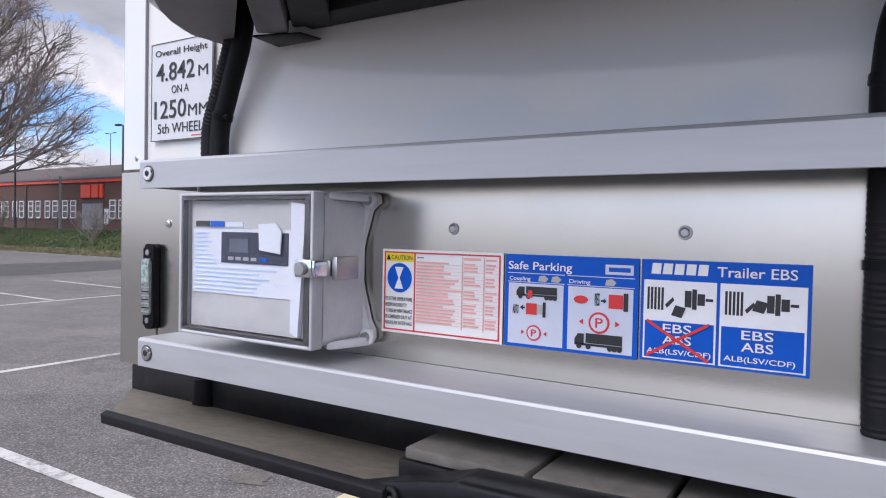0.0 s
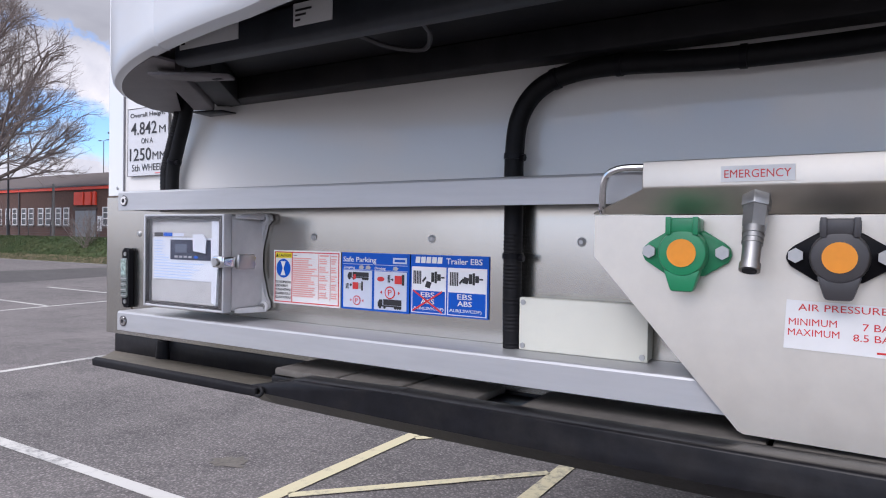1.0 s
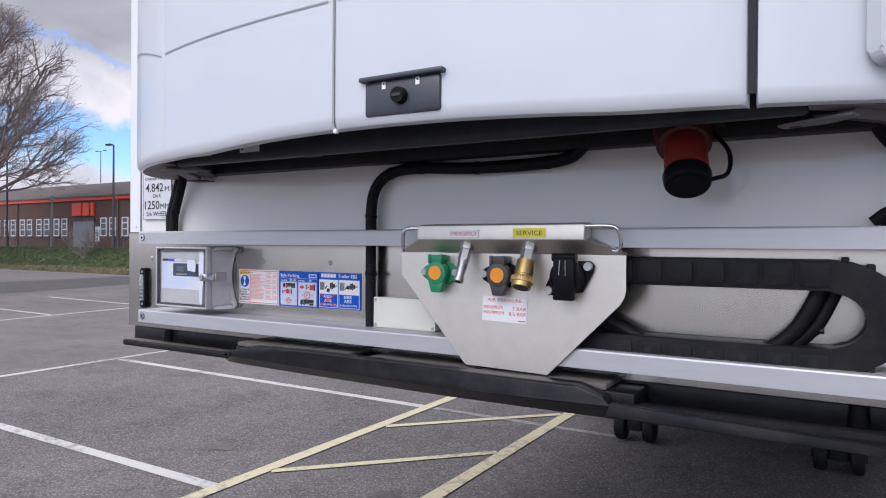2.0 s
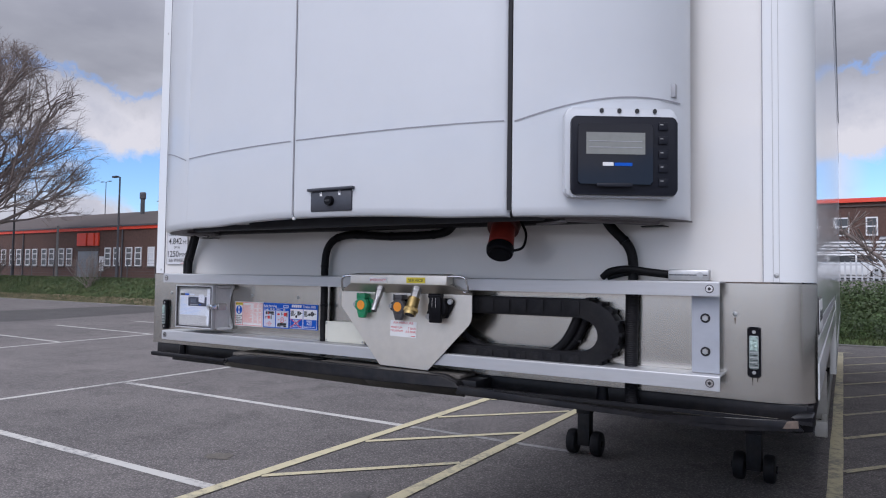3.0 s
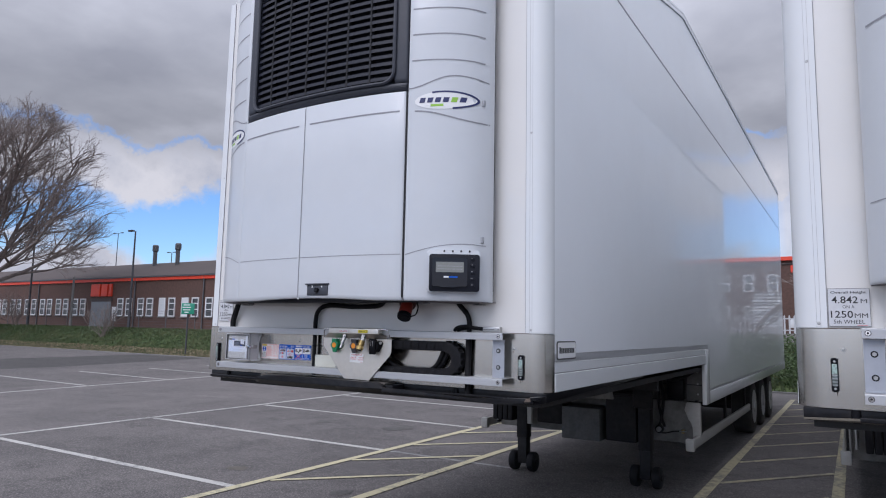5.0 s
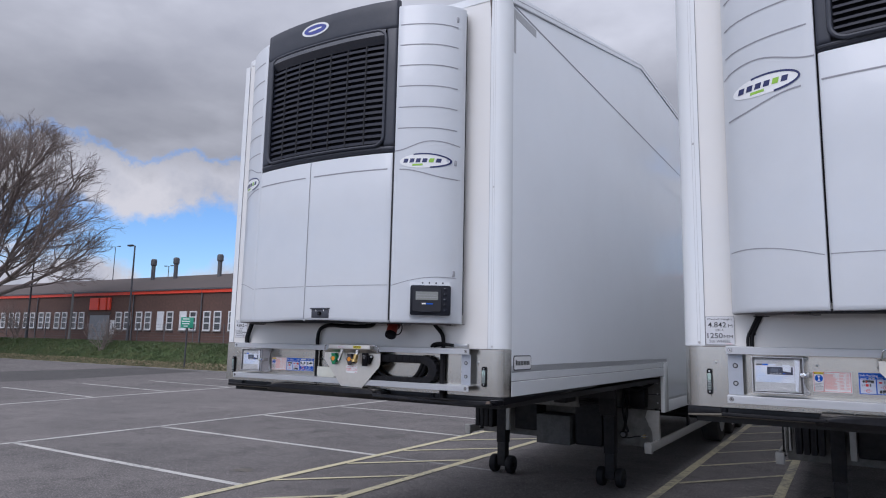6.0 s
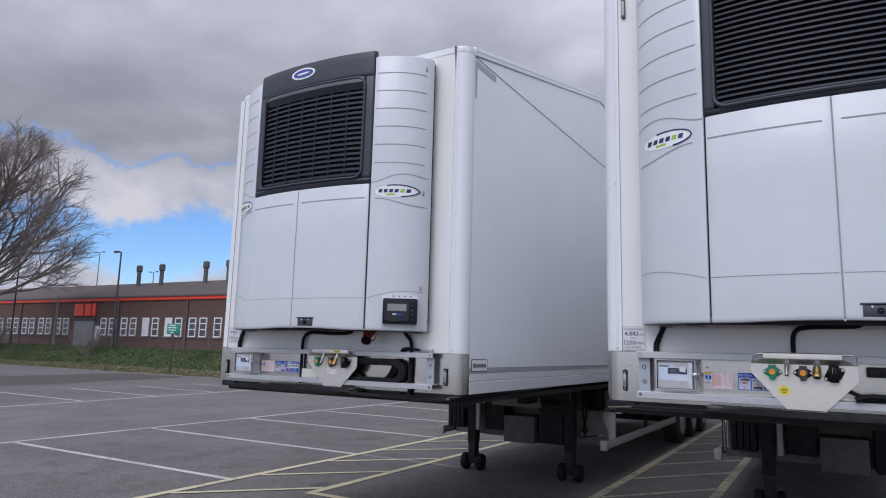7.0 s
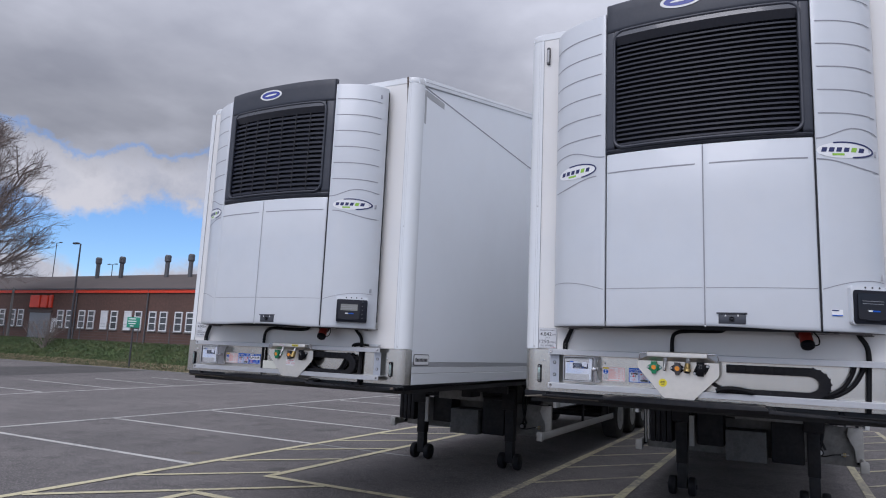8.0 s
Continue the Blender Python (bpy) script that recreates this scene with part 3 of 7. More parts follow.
def build_works():
    b = thing("industrial_building", spot(-50, WALL_Y, 1.1), "long brown brick works with white windows and red fascia", "building")
    inv = Matrix.Translation((50, -WALL_Y, -1.1))

    def add(name, bm, mat, parent=b, label=""):
        bm.transform(inv)
        return part(name, bm, mat, parent, label, False)

    add("wall", box(-100, -8, WALL_Y, WALL_Y + 30, 1.1, 4.9), M_brick)
    add("fascia", box(-100.1, -7.9, WALL_Y - 0.12, WALL_Y - 0.003, 4.60, 4.82), M_redfascia, label="bright red painted fascia board")
    add("gutter", box(-100.1, -7.9, WALL_Y - 0.2, WALL_Y - 0.003, 4.83, 4.93), M_metal)
    add("roof", prism([(WALL_Y - 0.15, 4.94), (WALL_Y + 5.5, 6.62), (WALL_Y + 30, 6.62), (WALL_Y + 30, 4.94)], -100.2, -7.8, "x"), M_roof, label="dark brown shallow pitched sheet roof")
    for x in (-47.6, -44.6, -39.2, -36.6, -31.0, -28.2):
        v = cyl((x, 31.6, 5.9), (x, 31.6, 7.45), 0.17, n=16)
        cyl((x, 31.6, 7.45), (x, 31.6, 7.55), 0.17, 0.25, n=16, bm=v)
        cyl((x, 31.6, 7.55), (x, 31.6, 7.95), 0.25, n=16, bm=v)
        cyl((x, 31.6, 7.95), (x, 31.6, 8.05), 0.25, 0.18, n=16, bm=v)
        add("roof_vent", v, M_metal, label="dark steel vent stack with a wide cowl")
    # window pairs on both sides of the doorway, each sash with a middle bar and a rail
    for x in [-45.45 + 2.55 * k for k in range(14)] + [-51.56 - 2.48 * k for k in range(13)]:
        for dx in (0.0, 1.09):
            me_x = x + dx
            f = bmesh.new()
            t = 0.075
            z0, z1, w = 1.95, 3.30, 0.74
            for a, bb, c, d in ((0, w, z0, z0 + t), (0, w, z1 - t, z1), (0, t, z0 + t, z1 - t), (w - t, w, z0 + t, z1 - t), (t, w - t, 2.44, 2.50), (t, w - t, 2.86, 2.92)):
                box(me_x + a, me_x + bb, WALL_Y - 0.07, WALL_Y - 0.004, c, d, bm=f)
            fr = add("window", f, M_frame)
            add("pane", box(me_x + t, me_x + w - t, WALL_Y - 0.03, WALL_Y - 0.005, z0 + t, z1 - t), M_blind if (abs(x + 40.35) < 0.1 and dx == 0) or (abs(x + 37.8) < 0.1 and dx == 0) else M_pane, fr)
            add("sill", box(me_x - 0.04, me_x + w + 0.04, WALL_Y - 0.12, WALL_Y - 0.004, z0 - 0.08, z0 - 0.004), M_kerb, fr)
    door = add("roller_door", box(-48.9, -46.3, WALL_Y - 0.06, WALL_Y - 0.004, 1.1, 3.05), M_shutter, label="pale grey roller shutter door")
    for j in range(9):
        add("slat", box(-48.85, -46.35, WALL_Y - 0.075, WALL_Y - 0.061, 1.15 + 0.21 * j, 1.33 + 0.21 * j), M_shutter, door)
    add("lintel", box(-49.1, -46.15, WALL_Y - 0.1, WALL_Y - 0.004, 3.06, 3.28), M_roof)
    # the sign above the door: three red blocks
    for x0, x1 in ((-48.95, -47.75), (-47.55, -46.75), (-46.55, -46.2)):
        add("sign_block", box(x0, x1, WALL_Y - 0.16, WALL_Y - 0.005, 3.45, 4.42, 0.03), M_redfascia, label="red block of the sign")
    for x in (-56.85, -43.3, -35.5, -27.9):
        add("downpipe", cyl((x, WALL_Y - 0.08, 1.1), (x, WALL_Y - 0.08, 4.83), 0.05, n=8), M_metal)
    add("notice_board", box(-46.1, -45.6, WALL_Y - 0.05, WALL_Y - 0.004, 1.55, 2.65), M_frame, label="white notice board")


def build_far_house():
    y = 45.0
    b = thing("brick_office", spot(3, y, 1.1), "two-storey brown brick office with white windows and red roof edge", "building")
    inv = Matrix.Translation((-3, -y, -1.1))

    def add(name, bm, mat, parent=b, label=""):
        bm.transform(inv)
        return part(name, bm, mat, parent, label, False)

    add("wall", box(-6, 26, y, y + 12, 1.1, 6.30), M_brick)
    add("roof_edge", box(-6.1, 26.1, y - 0.2, y + 12, 6.31, 6.56), M_redfascia, label="red painted roof edge")
    add("fascia", box(-6.1, 26.1, y - 0.1, y - 0.003, 6.06, 6.14), M_roof)
    for x0, x1 in ((-0.62, -0.12), (-0.04, 0.28), (0.34, 0.46)):
        add("sign_block", box(x0, x1, y - 0.1, y - 0.004, 5.52, 5.98, 0.02), M_redfascia, label="red block of the sign")
    for i in range(18):
        x = -4.72 + 1.45 * i
        for z0, z1 in ((4.30, 5.42), (2.75, 3.36)):
            f = bmesh.new()
            t, w = 0.08, 0.62
            for a, bb, c, d in ((0, w, z0, z0 + t), (0, w, z1 - t, z1), (0, t, z0 + t, z1 - t), (w - t, w, z0 + t, z1 - t), (t, w - t, (z0 + z1) / 2 - 0.04, (z0 + z1) / 2 + 0.04)):
                box(x + a, x + bb, y - 0.07, y - 0.004, c, d, bm=f)
            fr = add("window", f, M_frame)
            add("pane", box(x + t, x + w - t, y - 0.03, y - 0.005, z0 + t, z1 - t), M_pane, fr)


build_works()
build_far_house()


# ---- trailers ----
def arc(cx, cy, r, a0, a1, n=8):
    return [(cx + r * math.cos(radians(a0 + (a1 - a0) * k / n)), cy + r * math.sin(radians(a0 + (a1 - a0) * k / n))) for k in range(n + 1)]


def build_trailer(ox, oy, dz):
    t = thing("refrigerated_trailer", spot(ox, oy, dz), "white step-frame refrigerated box trailer parked on its landing legs", "trailer", "parked trailers")
    g = GROUND - dz
    plain = ox == 0  # the first trailer has a tight front corner on one side
    shift = 0.0 if plain else 0.047
    R = 0.10
    core = prism([(0.04, 1.24), (0.04, 3.95), (3.6, 4.78), (13.80, 4.78), (13.80, 0.80), (4.52, 0.80), (4.52, 1.24)], -1.27, 1.27, "x")
    part("box_core", core, M_bulk, t, smooth=False)
    part("front_wall", box(-1.24 if plain else -1.183, 1.183, 0.0, 0.035, 1.506, 3.97), M_bulk, t, "glossy white front wall panel", False)
    for s in (-1, 1):
        # rounded corner post
        tight = s < 0 and plain
        j = 1.242 if tight else 1.185
        plan = [(s * j, -0.004)] + [(s * x, y) for x, y in arc(1.292 if tight else 1.204, 0.008 if tight else 0.096, 0.012 if tight else R, -90, 0)] + [(s * 1.304, 0.112), (s * j, 0.112)]
        part("corner_post", prism(plan, 1.508, 3.96, "z"), M_white, t, "white corner post with a rounded edge")
        part("post_joint", box(min(s * (j - 0.0015), s * (j + 0.0005)), max(s * (j - 0.0015), s * (j + 0.0005)), -0.0045, 0.02, 1.508, 3.96), M_groove, t, smooth=False)
        if not tight:
            for q in (1.208, 1.222):
                y = 0.096 - math.sqrt(R * R - (q - 1.204) ** 2)
                part("post_groove", box(*sorted((s * (q - 0.0006), s * (q + 0.0006))), y - 0.0006, y + 0.01, 1.509, 3.958), M_seal, t, smooth=False)
        wall = prism([(0.115, 1.40), (0.115, 4.00), (3.6, 4.80), (13.82, 4.80), (13.82, 0.93), (4.535, 0.93), (4.535, 1.40)], min(s * 1.272, s * 1.300), max(s * 1.272, s * 1.300), "x")
        part("side_wall", wall, M_side, t, "high-gloss white side wall that mirrors the sky", False)
        # roof edge trim rises with the roof, then runs level
        trim = prism([(0.10, 3.955), (0.10, 4.03), (3.6, 4.845), (13.84, 4.845), (13.84, 4.775), (3.6, 4.775)], min(s * 1.285, s * 1.310), max(s * 1.285, s * 1.310), "x", 0.004)
        part("roof_trim", trim, M_white, t, "white roof edge trim")
        # a groove, and below it the trim's shadow drawn as a grey line
        for name, z, h, m in (("trim_groove", 0.038, 0.005, M_groove), ("trim_shadow_joint", -0.004, 0.003, M_inner)):
            strip = prism([(0.118, 3.957 + z), (0.118, 3.957 + z + h), (3.6, 4.777 + z + h), (13.83, 4.777 + z + h), (13.83, 4.777 + z), (3.6, 4.777 + z)], min(s * 1.299, s * 1.3112), max(s * 1.299, s * 1.3112), "x")
            part(name, strip, m, t, "", False)
        part("seam_strip", box(min(s * 1.3005, s * 1.3025), max(s * 1.3005, s * 1.3025), 0.116, 13.82, 3.944, 3.956), M_groove, t, "grey joint strip along the side wall", False)
        # bottom rail of the raised front
        x0, x1 = sorted((s * 1.268, s * 1.306))
        part("bottom_rail", box(x0, x1, 0.115, 4.35, 1.198, 1.295, 0.003, 1), M_white, t, "white painted bottom rail", smooth=False)
        part("bottom_rail", box(*sorted((s * 1.268, s * 1.303)), 0.115, 4.35, 1.299, 1.355, 0.002, 1), M_white, t, smooth=False)
        part("rail_strip", box(*sorted((s * 1.27, s * 1.302)), 0.115, 4.53, 1.357, 1.398), M_alu, t, "bare aluminium strip above the rail", False)
        part("step_post", box(*sorted((s * 1.262, s * 1.308)), 4.352, 4.56, 0.765, 1.355, 0.006), M_white, t, "white post where the floor steps down")
        part("bottom_rail", box(*sorted((s * 1.268, s * 1.306)), 4.562, 13.84, 0.765, 0.90, 0.006), M_white, t)
        part("rail_strip", box(*sorted((s * 1.27, s * 1.302)), 4.562, 13.82, 0.902, 0.928), M_alu, t, "", False)
    part("roof", prism([(0.03, 3.96), (0.03, 4.0), (3.6, 4.83), (13.84, 4.83), (13.84, 4.76), (3.6, 4.76)], -1.284, 1.284, "x"), M_white, t, "white roof that rises behind the front", False)
    cap_plan = [(-1.304, 0.10)] + [(-x, y) for x, y in arc(1.204, 0.096, R, 0, -90)] + arc(1.204, 0.096, R, -90, 0) + [(1.304, 0.10)]
    part("front_cap", prism(cap_plan, 3.962, 4.015, "z", 0.006), M_white, t, "white cap over the front edge")
    # steel plate round the lower front
    side = arc(1.300, 0.010, 0.012, 0, -90) if plain else arc(1.201, 0.10, R + 0.002, 0, -90)
    plan = [(-1.312 if plain else -1.303, 0.112)] + [(-x, y) for x, y in side] + arc(1.201, 0.10, R + 0.002, -90, 0) + [(1.303, 0.112), (1.285, 0.112), (1.26, 0.06), (-1.26, 0.06), (-1.29, 0.112)]
    part("front_plate", prism(plan, 1.20, 1.504, "z"), M_steel, t, "brushed stainless steel plate round the lower front")
    part("rear_frame", box(-1.3, 1.3, 13.83, 13.90, 0.76, 4.83, 0.01), M_steel, t)
    # black nose below the plate
    part("nose_fascia", box(-1.283, 1.283, 0.004, 0.05, 1.148, 1.199, 0.004), M_scuffed, t, "black plastic strip below the plate")
    for x in (-1.105, 0.76):
        part("nose_rib", cyl((x, 0.006, 1.150), (x, 0.006, 1.198), 0.020, 0.016, n=16), M_black, t, "upright rib of the black strip")
    for x0, x1, corner, mat in ((-1.283, -0.66, -1.09, M_mud), (0.38, 1.296, 1.296, M_rubber)):
        ledge = prism([(0.006, 1.158), (-0.152, 1.183), (-0.152, 1.174), (0.006, 1.150)], x0, x1, "x")
        for v in ledge.verts:
            if v.co.y < -0.1 and x0 < 0 and v.co.x < -1.2:
                v.co.x = corner
            if v.co.y < -0.1 and x0 > 0 and v.co.x > 1.2:
                v.co.y = -0.118
        part("nose_ledge", ledge, mat, t, "sloping ledge covered with brown road dirt" if x0 < 0 else "dusty black ledge", False)
    part("nose_lip", prism([(-0.161, 1.172), (-0.162, 1.184), (-0.153, 1.188), (-0.1525, 1.169)], -1.094, -0.655, "x", 0.002), M_rubber, t, "black rubber edging")
    part("nose_lip_end", tube([(-0.67, -0.157, 1.178), (-0.652, -0.158, 1.173), (-0.644, -0.157, 1.178), (-0.647, -0.155, 1.184), (-0.654, -0.154, 1.185)], 0.0030, 12), M_rubber, t, "curled end of the edging")
    right_lip = prism([(0.36, 1.146), (0.37, 1.186), (0.62, 1.176), (0.95, 1.166), (1.10, 1.178), (1.262, 1.182), (1.28, 1.158), (1.10, 1.148), (0.9, 1.144)], -0.162, -0.150, "y", 0.003)
    for v in right_lip.verts:
        v.co.y += 0.045 * max(0.0, (v.co.x - 1.05) / 0.23) ** 2
        if v.co.z < 1.16 and v.co.x < 1.0:
            v.co.z += 0.012
    part("nose_lip", right_lip, M_scuffed, t, "bent black edging")
    part("nose_corner", prism([(1.262, -0.110), (1.297, -0.070), (1.300, 0.012), (1.270, 0.012), (1.25, -0.09)], 1.150, 1.186, "z", 0.004), M_black, t, "scuffed black nose corner")
    part("corner_rust", prism([(1.215, 1.176), (1.268, 1.184), (1.270, 1.166), (1.236, 1.162)], -0.128, -0.120, "y", 0.002), M_rust, t, "rusty scuff on the nose corner", False)
    part("nose_dirt", prism([(0.98, -0.10), (1.24, -0.095), (1.22, -0.055), (1.02, -0.06)], 1.166, 1.172, "z"), M_mud, t, "pale dirt on the ledge", False)
    part("nose_block", box(-0.68, 0.40, -0.104, 0.003, 1.148, 1.194, 0.004), M_scuffed, t, "black block behind the bar")
    for x0, x1 in ((-0.672, -0.542), (-0.536, -0.424), (-0.418, -0.300), (-0.232, 0.06), (0.066, 0.345)):
        part("block_cap", box(x0, x1, -0.1035, 0.002, 1.1945, 1.2065, 0.003), M_dust, t, "dust-covered cap of the block")
    bar = prism([(-0.70, 1.152), (-0.585, 1.206), (-0.40, 1.209), (0.30, 1.209), (0.355, 1.192), (0.37, 1.144), (0.0, 1.142), (-0.40, 1.146), (-0.66, 1.150)], -0.152, -0.106, "y", 0.006)
    for v in bar.verts:
        if v.co.y < -0.12 and v.co.z < 1.162:
            v.co.z += 0.027
    part("nose_bar", bar, M_scuffed, t, "glossy black nose bar with a sloping end")
    part("nose_side", prism([(0.012, 1.196), (0.012, 1.148), (0.30, 1.154), (1.9, 1.186), (1.9, 1.196)], 1.20, 1.296, "x", 0.004), M_black, t, "black edge tapering back under the rail")
    part("underside", box(-1.25, 1.25, 0.06, 4.5, 1.118, 1.16), M_under, t, smooth=False)
    # chassis
    for s in (-1, 1):
        part("chassis_beam", box(*sorted((s * 0.44, s * 0.58)), 3.0, 4.6, 0.92, 1.10, 0.01), M_chassis, t)
        part("chassis_beam", box(*sorted((s * 0.44, s * 0.58)), 4.6, 13.6, 0.55, 0.80, 0.01), M_chassis, t)
    part("step_wall", box(-1.24, 1.24, 4.50, 4.56, 0.785, 1.20), M_stepsteel, t, "grimy grey panel closing the step", False)
    part("cross_panel", box(-1.16, 1.20, 4.42, 4.46, 0.34, 0.78, 0.005), M_stepsteel, t, "grimy steel cross panel under the step", False)
    scallop = [(1.10, 0.78), (1.24, 0.78), (1.24, 0.40), (1.16, 0.40), (1.16, 0.52), (1.145, 0.57), (1.115, 0.60), (1.10, 0.65), (1.075, 0.70)]
    part("gusset", prism(scallop, 4.34, 4.40, "y", 0.004), M_panelgrey, t, "grey bracket with a scalloped edge")
    for x in (0.98, 1.19, -0.98, -1.19):
        for z in (0.86, 0.97, 1.10):
            part("panel_rivet", cyl((x, 4.4995, z), (x, 4.495, z), 0.012, 0.008, n=10), M_zinc, t)
    part("panel_seam", box(0.80, 1.235, 4.496, 4.4995, 0.955, 0.965), M_seam, t, "", False)
    valve = part("brake_valve", cyl((0.80, 4.418, 0.47), (0.80, 4.36, 0.47), 0.045, n=18, bevel=0.008), M_chassis, t, "black brake valve on the cross panel")
    part("valve_cap", cyl((0.80, 4.36, 0.47), (0.80, 4.34, 0.47), 0.028, n=14), M_zinc, valve)
    tap = part("release_tap", box(1.035, 1.065, 4.36, 4.418, 0.445, 0.485, 0.006), M_brass, t, "brass tap with a thin pipe")
    part("tap_lever", cyl((1.015, 4.36, 0.465), (1.095, 4.36, 0.470), 0.007, n=8), M_zinc, tap)
    part("thin_pipe", tube([(0.80, 4.40, 0.43), (0.86, 4.40, 0.43), (0.95, 4.40, 0.455), (1.035, 4.39, 0.465)], 0.007, 8), M_chassis, t)
    for x0, dx in ((0.80, 0.03), (0.86, -0.04)):
        part("brake_hose", tube([(x0, 4.3, 1.10), (x0 + dx, 4.36, 0.98), (x0 + dx * 1.6, 4.38, 0.80), (x0 + dx, 4.38, 0.62), (x0, 4.37, 0.50)], 0.014, 10), M_rubber, t, "black hose hanging from the floor")
    part("brake_hose", tube([(0.88, 4.1, 1.06), (1.0, 4.2, 1.02), (1.10, 4.3, 1.06), (1.16, 4.42, 1.10)], 0.016, 10), M_rubber, t)
    # landing legs
    for x in (-0.69, 0.73):
        leg = box(x - 0.065, x + 0.065, 4.01, 4.15, 0.38 + g, 1.10, 0.01)
        part("landing_leg", leg, M_chassis, t, "black square landing leg")
        inner = box(x - 0.056, x + 0.056, 4.020, 4.140, 0.09 + g, 0.40 + g, 0.006)
        foot = part("landing_foot", inner, M_chassis, t)
        part("axle", cyl((x - 0.17, 4.08, 0.112 + g), (x + 0.17, 4.08, 0.112 + g), 0.03, n=12), M_chassis, foot)
        for s in (-1, 1):
            part("foot_wheel", cyl((x + s * 0.068, 4.08, 0.112 + g), (x + s * 0.158, 4.08, 0.112 + g), 0.112, n=28, bevel=0.025), M_rubber, foot, "small solid black wheel")
        part("gear_box", box(x - 0.10, x + 0.10, 3.94, 4.01, 0.72, 1.0, 0.02), M_chassis, t)
    part("leg_shaft", cyl((-0.59, 3.98, 0.86), (0.63, 3.98, 0.86), 0.022, n=10), M_chassis, t)
    part("tool_locker", box(-0.19, 0.25, 4.0, 4.40, 0.325, 0.675, 0.008), M_locker, t, "plain grey steel locker under the floor")
    # stands for the sloping underside plate in front of the legs
    part("locker_hanger", prism([(-0.04, 0.86), (0.62, 0.86), (0.58, 1.06), (-0.04, 1.06)], 3.30, 3.34, "y", 0.004), M_stepsteel, t)
    part("gear_housing", box(-0.52, -0.21, 4.06, 4.38, 0.46, 1.08, 0.02), M_chassis, t, "black gear housing")
    part("gear_housing", box(0.30, 0.64, 4.04, 4.38, 0.34, 1.10, 0.02), M_chassis, t)
    for k in range(4):
        part("valve_box", box(-1.055 + 0.066 * k, -0.997 + 0.066 * k, 3.98, 4.26, 0.46, 0.94, 0.012), M_chassis, t)
    part("valve_bracket", box(-0.59, -0.535, 3.94, 3.98, 0.45, 0.81, 0.006), M_panelgrey, t, "pale steel bracket beside the leg", False)
    part("hanger_rod", cyl((-1.12, 4.28, 0.45), (-1.12, 4.28, 1.08), 0.016, n=8), M_zinc, t)
    part("hanger_rod", cyl((-1.17, 4.34, 0.40), (-1.17, 4.34, 1.08), 0.012, n=8), M_zinc, t)
    part("black_box", box(0.90, 1.08, 4.30, 4.49, 0.80, 1.06, 0.015), M_black, t)
    part("cross_member", box(-1.2, 1.2, 2.7, 2.76, 1.02, 1.10), M_chassis, t, smooth=False)
    # side guards
    for s, x, y in ((-1, 1.205, 0.12), (1, 1.205, 0.0)):
        part("side_guard", box(*sorted((s * x, s * (x + 0.035))), 4.0 + y, 8.3, 0.345, 0.445, 0.008), M_panelgrey, t, "aluminium side guard rail")
        part("guard_end", box(*sorted((s * (x - 0.04), s * (x + 0.045))), 3.93 + y, 3.999 + y, 0.335, 0.455, 0.01), M_panelgrey, t)
        for q in (4.4, 6.2, 8.0):
            part("guard_post", box(*sorted((s * (x - 0.03), s * x)), q, q + 0.07, 0.37, 0.80), M_chassis, t, smooth=False)
    # axles and wheels
    for y in (9.1, 10.35, 11.6):
        part("axle_beam", cyl((-1.1, y, 0.44 + g), (1.1, y, 0.44 + g), 0.07, n=14), M_chassis, t)
        for s in (-1, 1):
            ty = cyl((s * 0.90, y, 0.44 + g), (s * 1.20, y, 0.44 + g), 0.44, n=40, bevel=0.05)
            w = part("wheel", ty, M_tyre, t, "black lorry tyre")
            rim = cyl((s * 1.06, y, 0.44 + g), (s * 1.205, y, 0.44 + g), 0.24, 0.27, n=32)
            cyl((s * 1.15, y, 0.44 + g), (s * 1.225, y, 0.44 + g), 0.10, n=20, bm=rim, bevel=0.01)
            part("rim", rim, M_rim, w, "dull steel wheel rim")
    # rails across the front
    for z0, z1 in ((1.470, 1.508), (1.230, 1.268)):
        rail = prism([(-0.092, z0), (-0.092, z1 - 0.004), (-0.0905, z1 - 0.0012), (-0.088, z1), (-0.004, z1), (-0.004, z1 - 0.004), (-0.084, z1 - 0.004), (-0.084, z0)], -1.122 + shift, 1.092, "x")
        r = part("rail", rail, M_alu, t, "grey aluminium angle rail across the front", False)
        for x in (-1.102 + shift, 1.068):
            zm = (z0 + z1) / 2
            b = part("bolt", cyl((x, -0.0905, zm), (x, -0.0935, zm), 0.0108, n=22), M_greysock, r, "socket bolt in a grey countersink")
            part("bolt_head", cyl((x, -0.0930, zm), (x, -0.0950, zm), 0.0094, 0.0086, n=20), M_chrome, b)
            part("socket", cyl((x, -0.0951, zm), (x, -0.0955, zm), 0.0042, n=6), M_void, b)
        part("end_bracket", box(-1.121 + shift, -1.116 + shift, -0.084, -0.004, z0 + 0.001, z1 - 0.006), M_alu, r, smooth=False)
    for x in ((1.052,) if ox == 0 else (1.052, -1.085 + shift)):
        # recessed plate, its shade painted in by the darker metal
        b = part("end_plate", box(x - 0.034, x + 0.034, -0.056, -0.050, 1.270, 1.469), M_alu_shaded, t, "upright aluminium end plate with two holes", False)
        for z in (1.325, 1.412):
            h = part("hole", cyl((x, -0.0562, z), (x, -0.0570, z), 0.0125, n=18), M_void, b)
            part("bolt", cyl((x, -0.0568, z), (x, -0.0610, z), 0.0085, 0.0075, n=6), M_zinc, h)
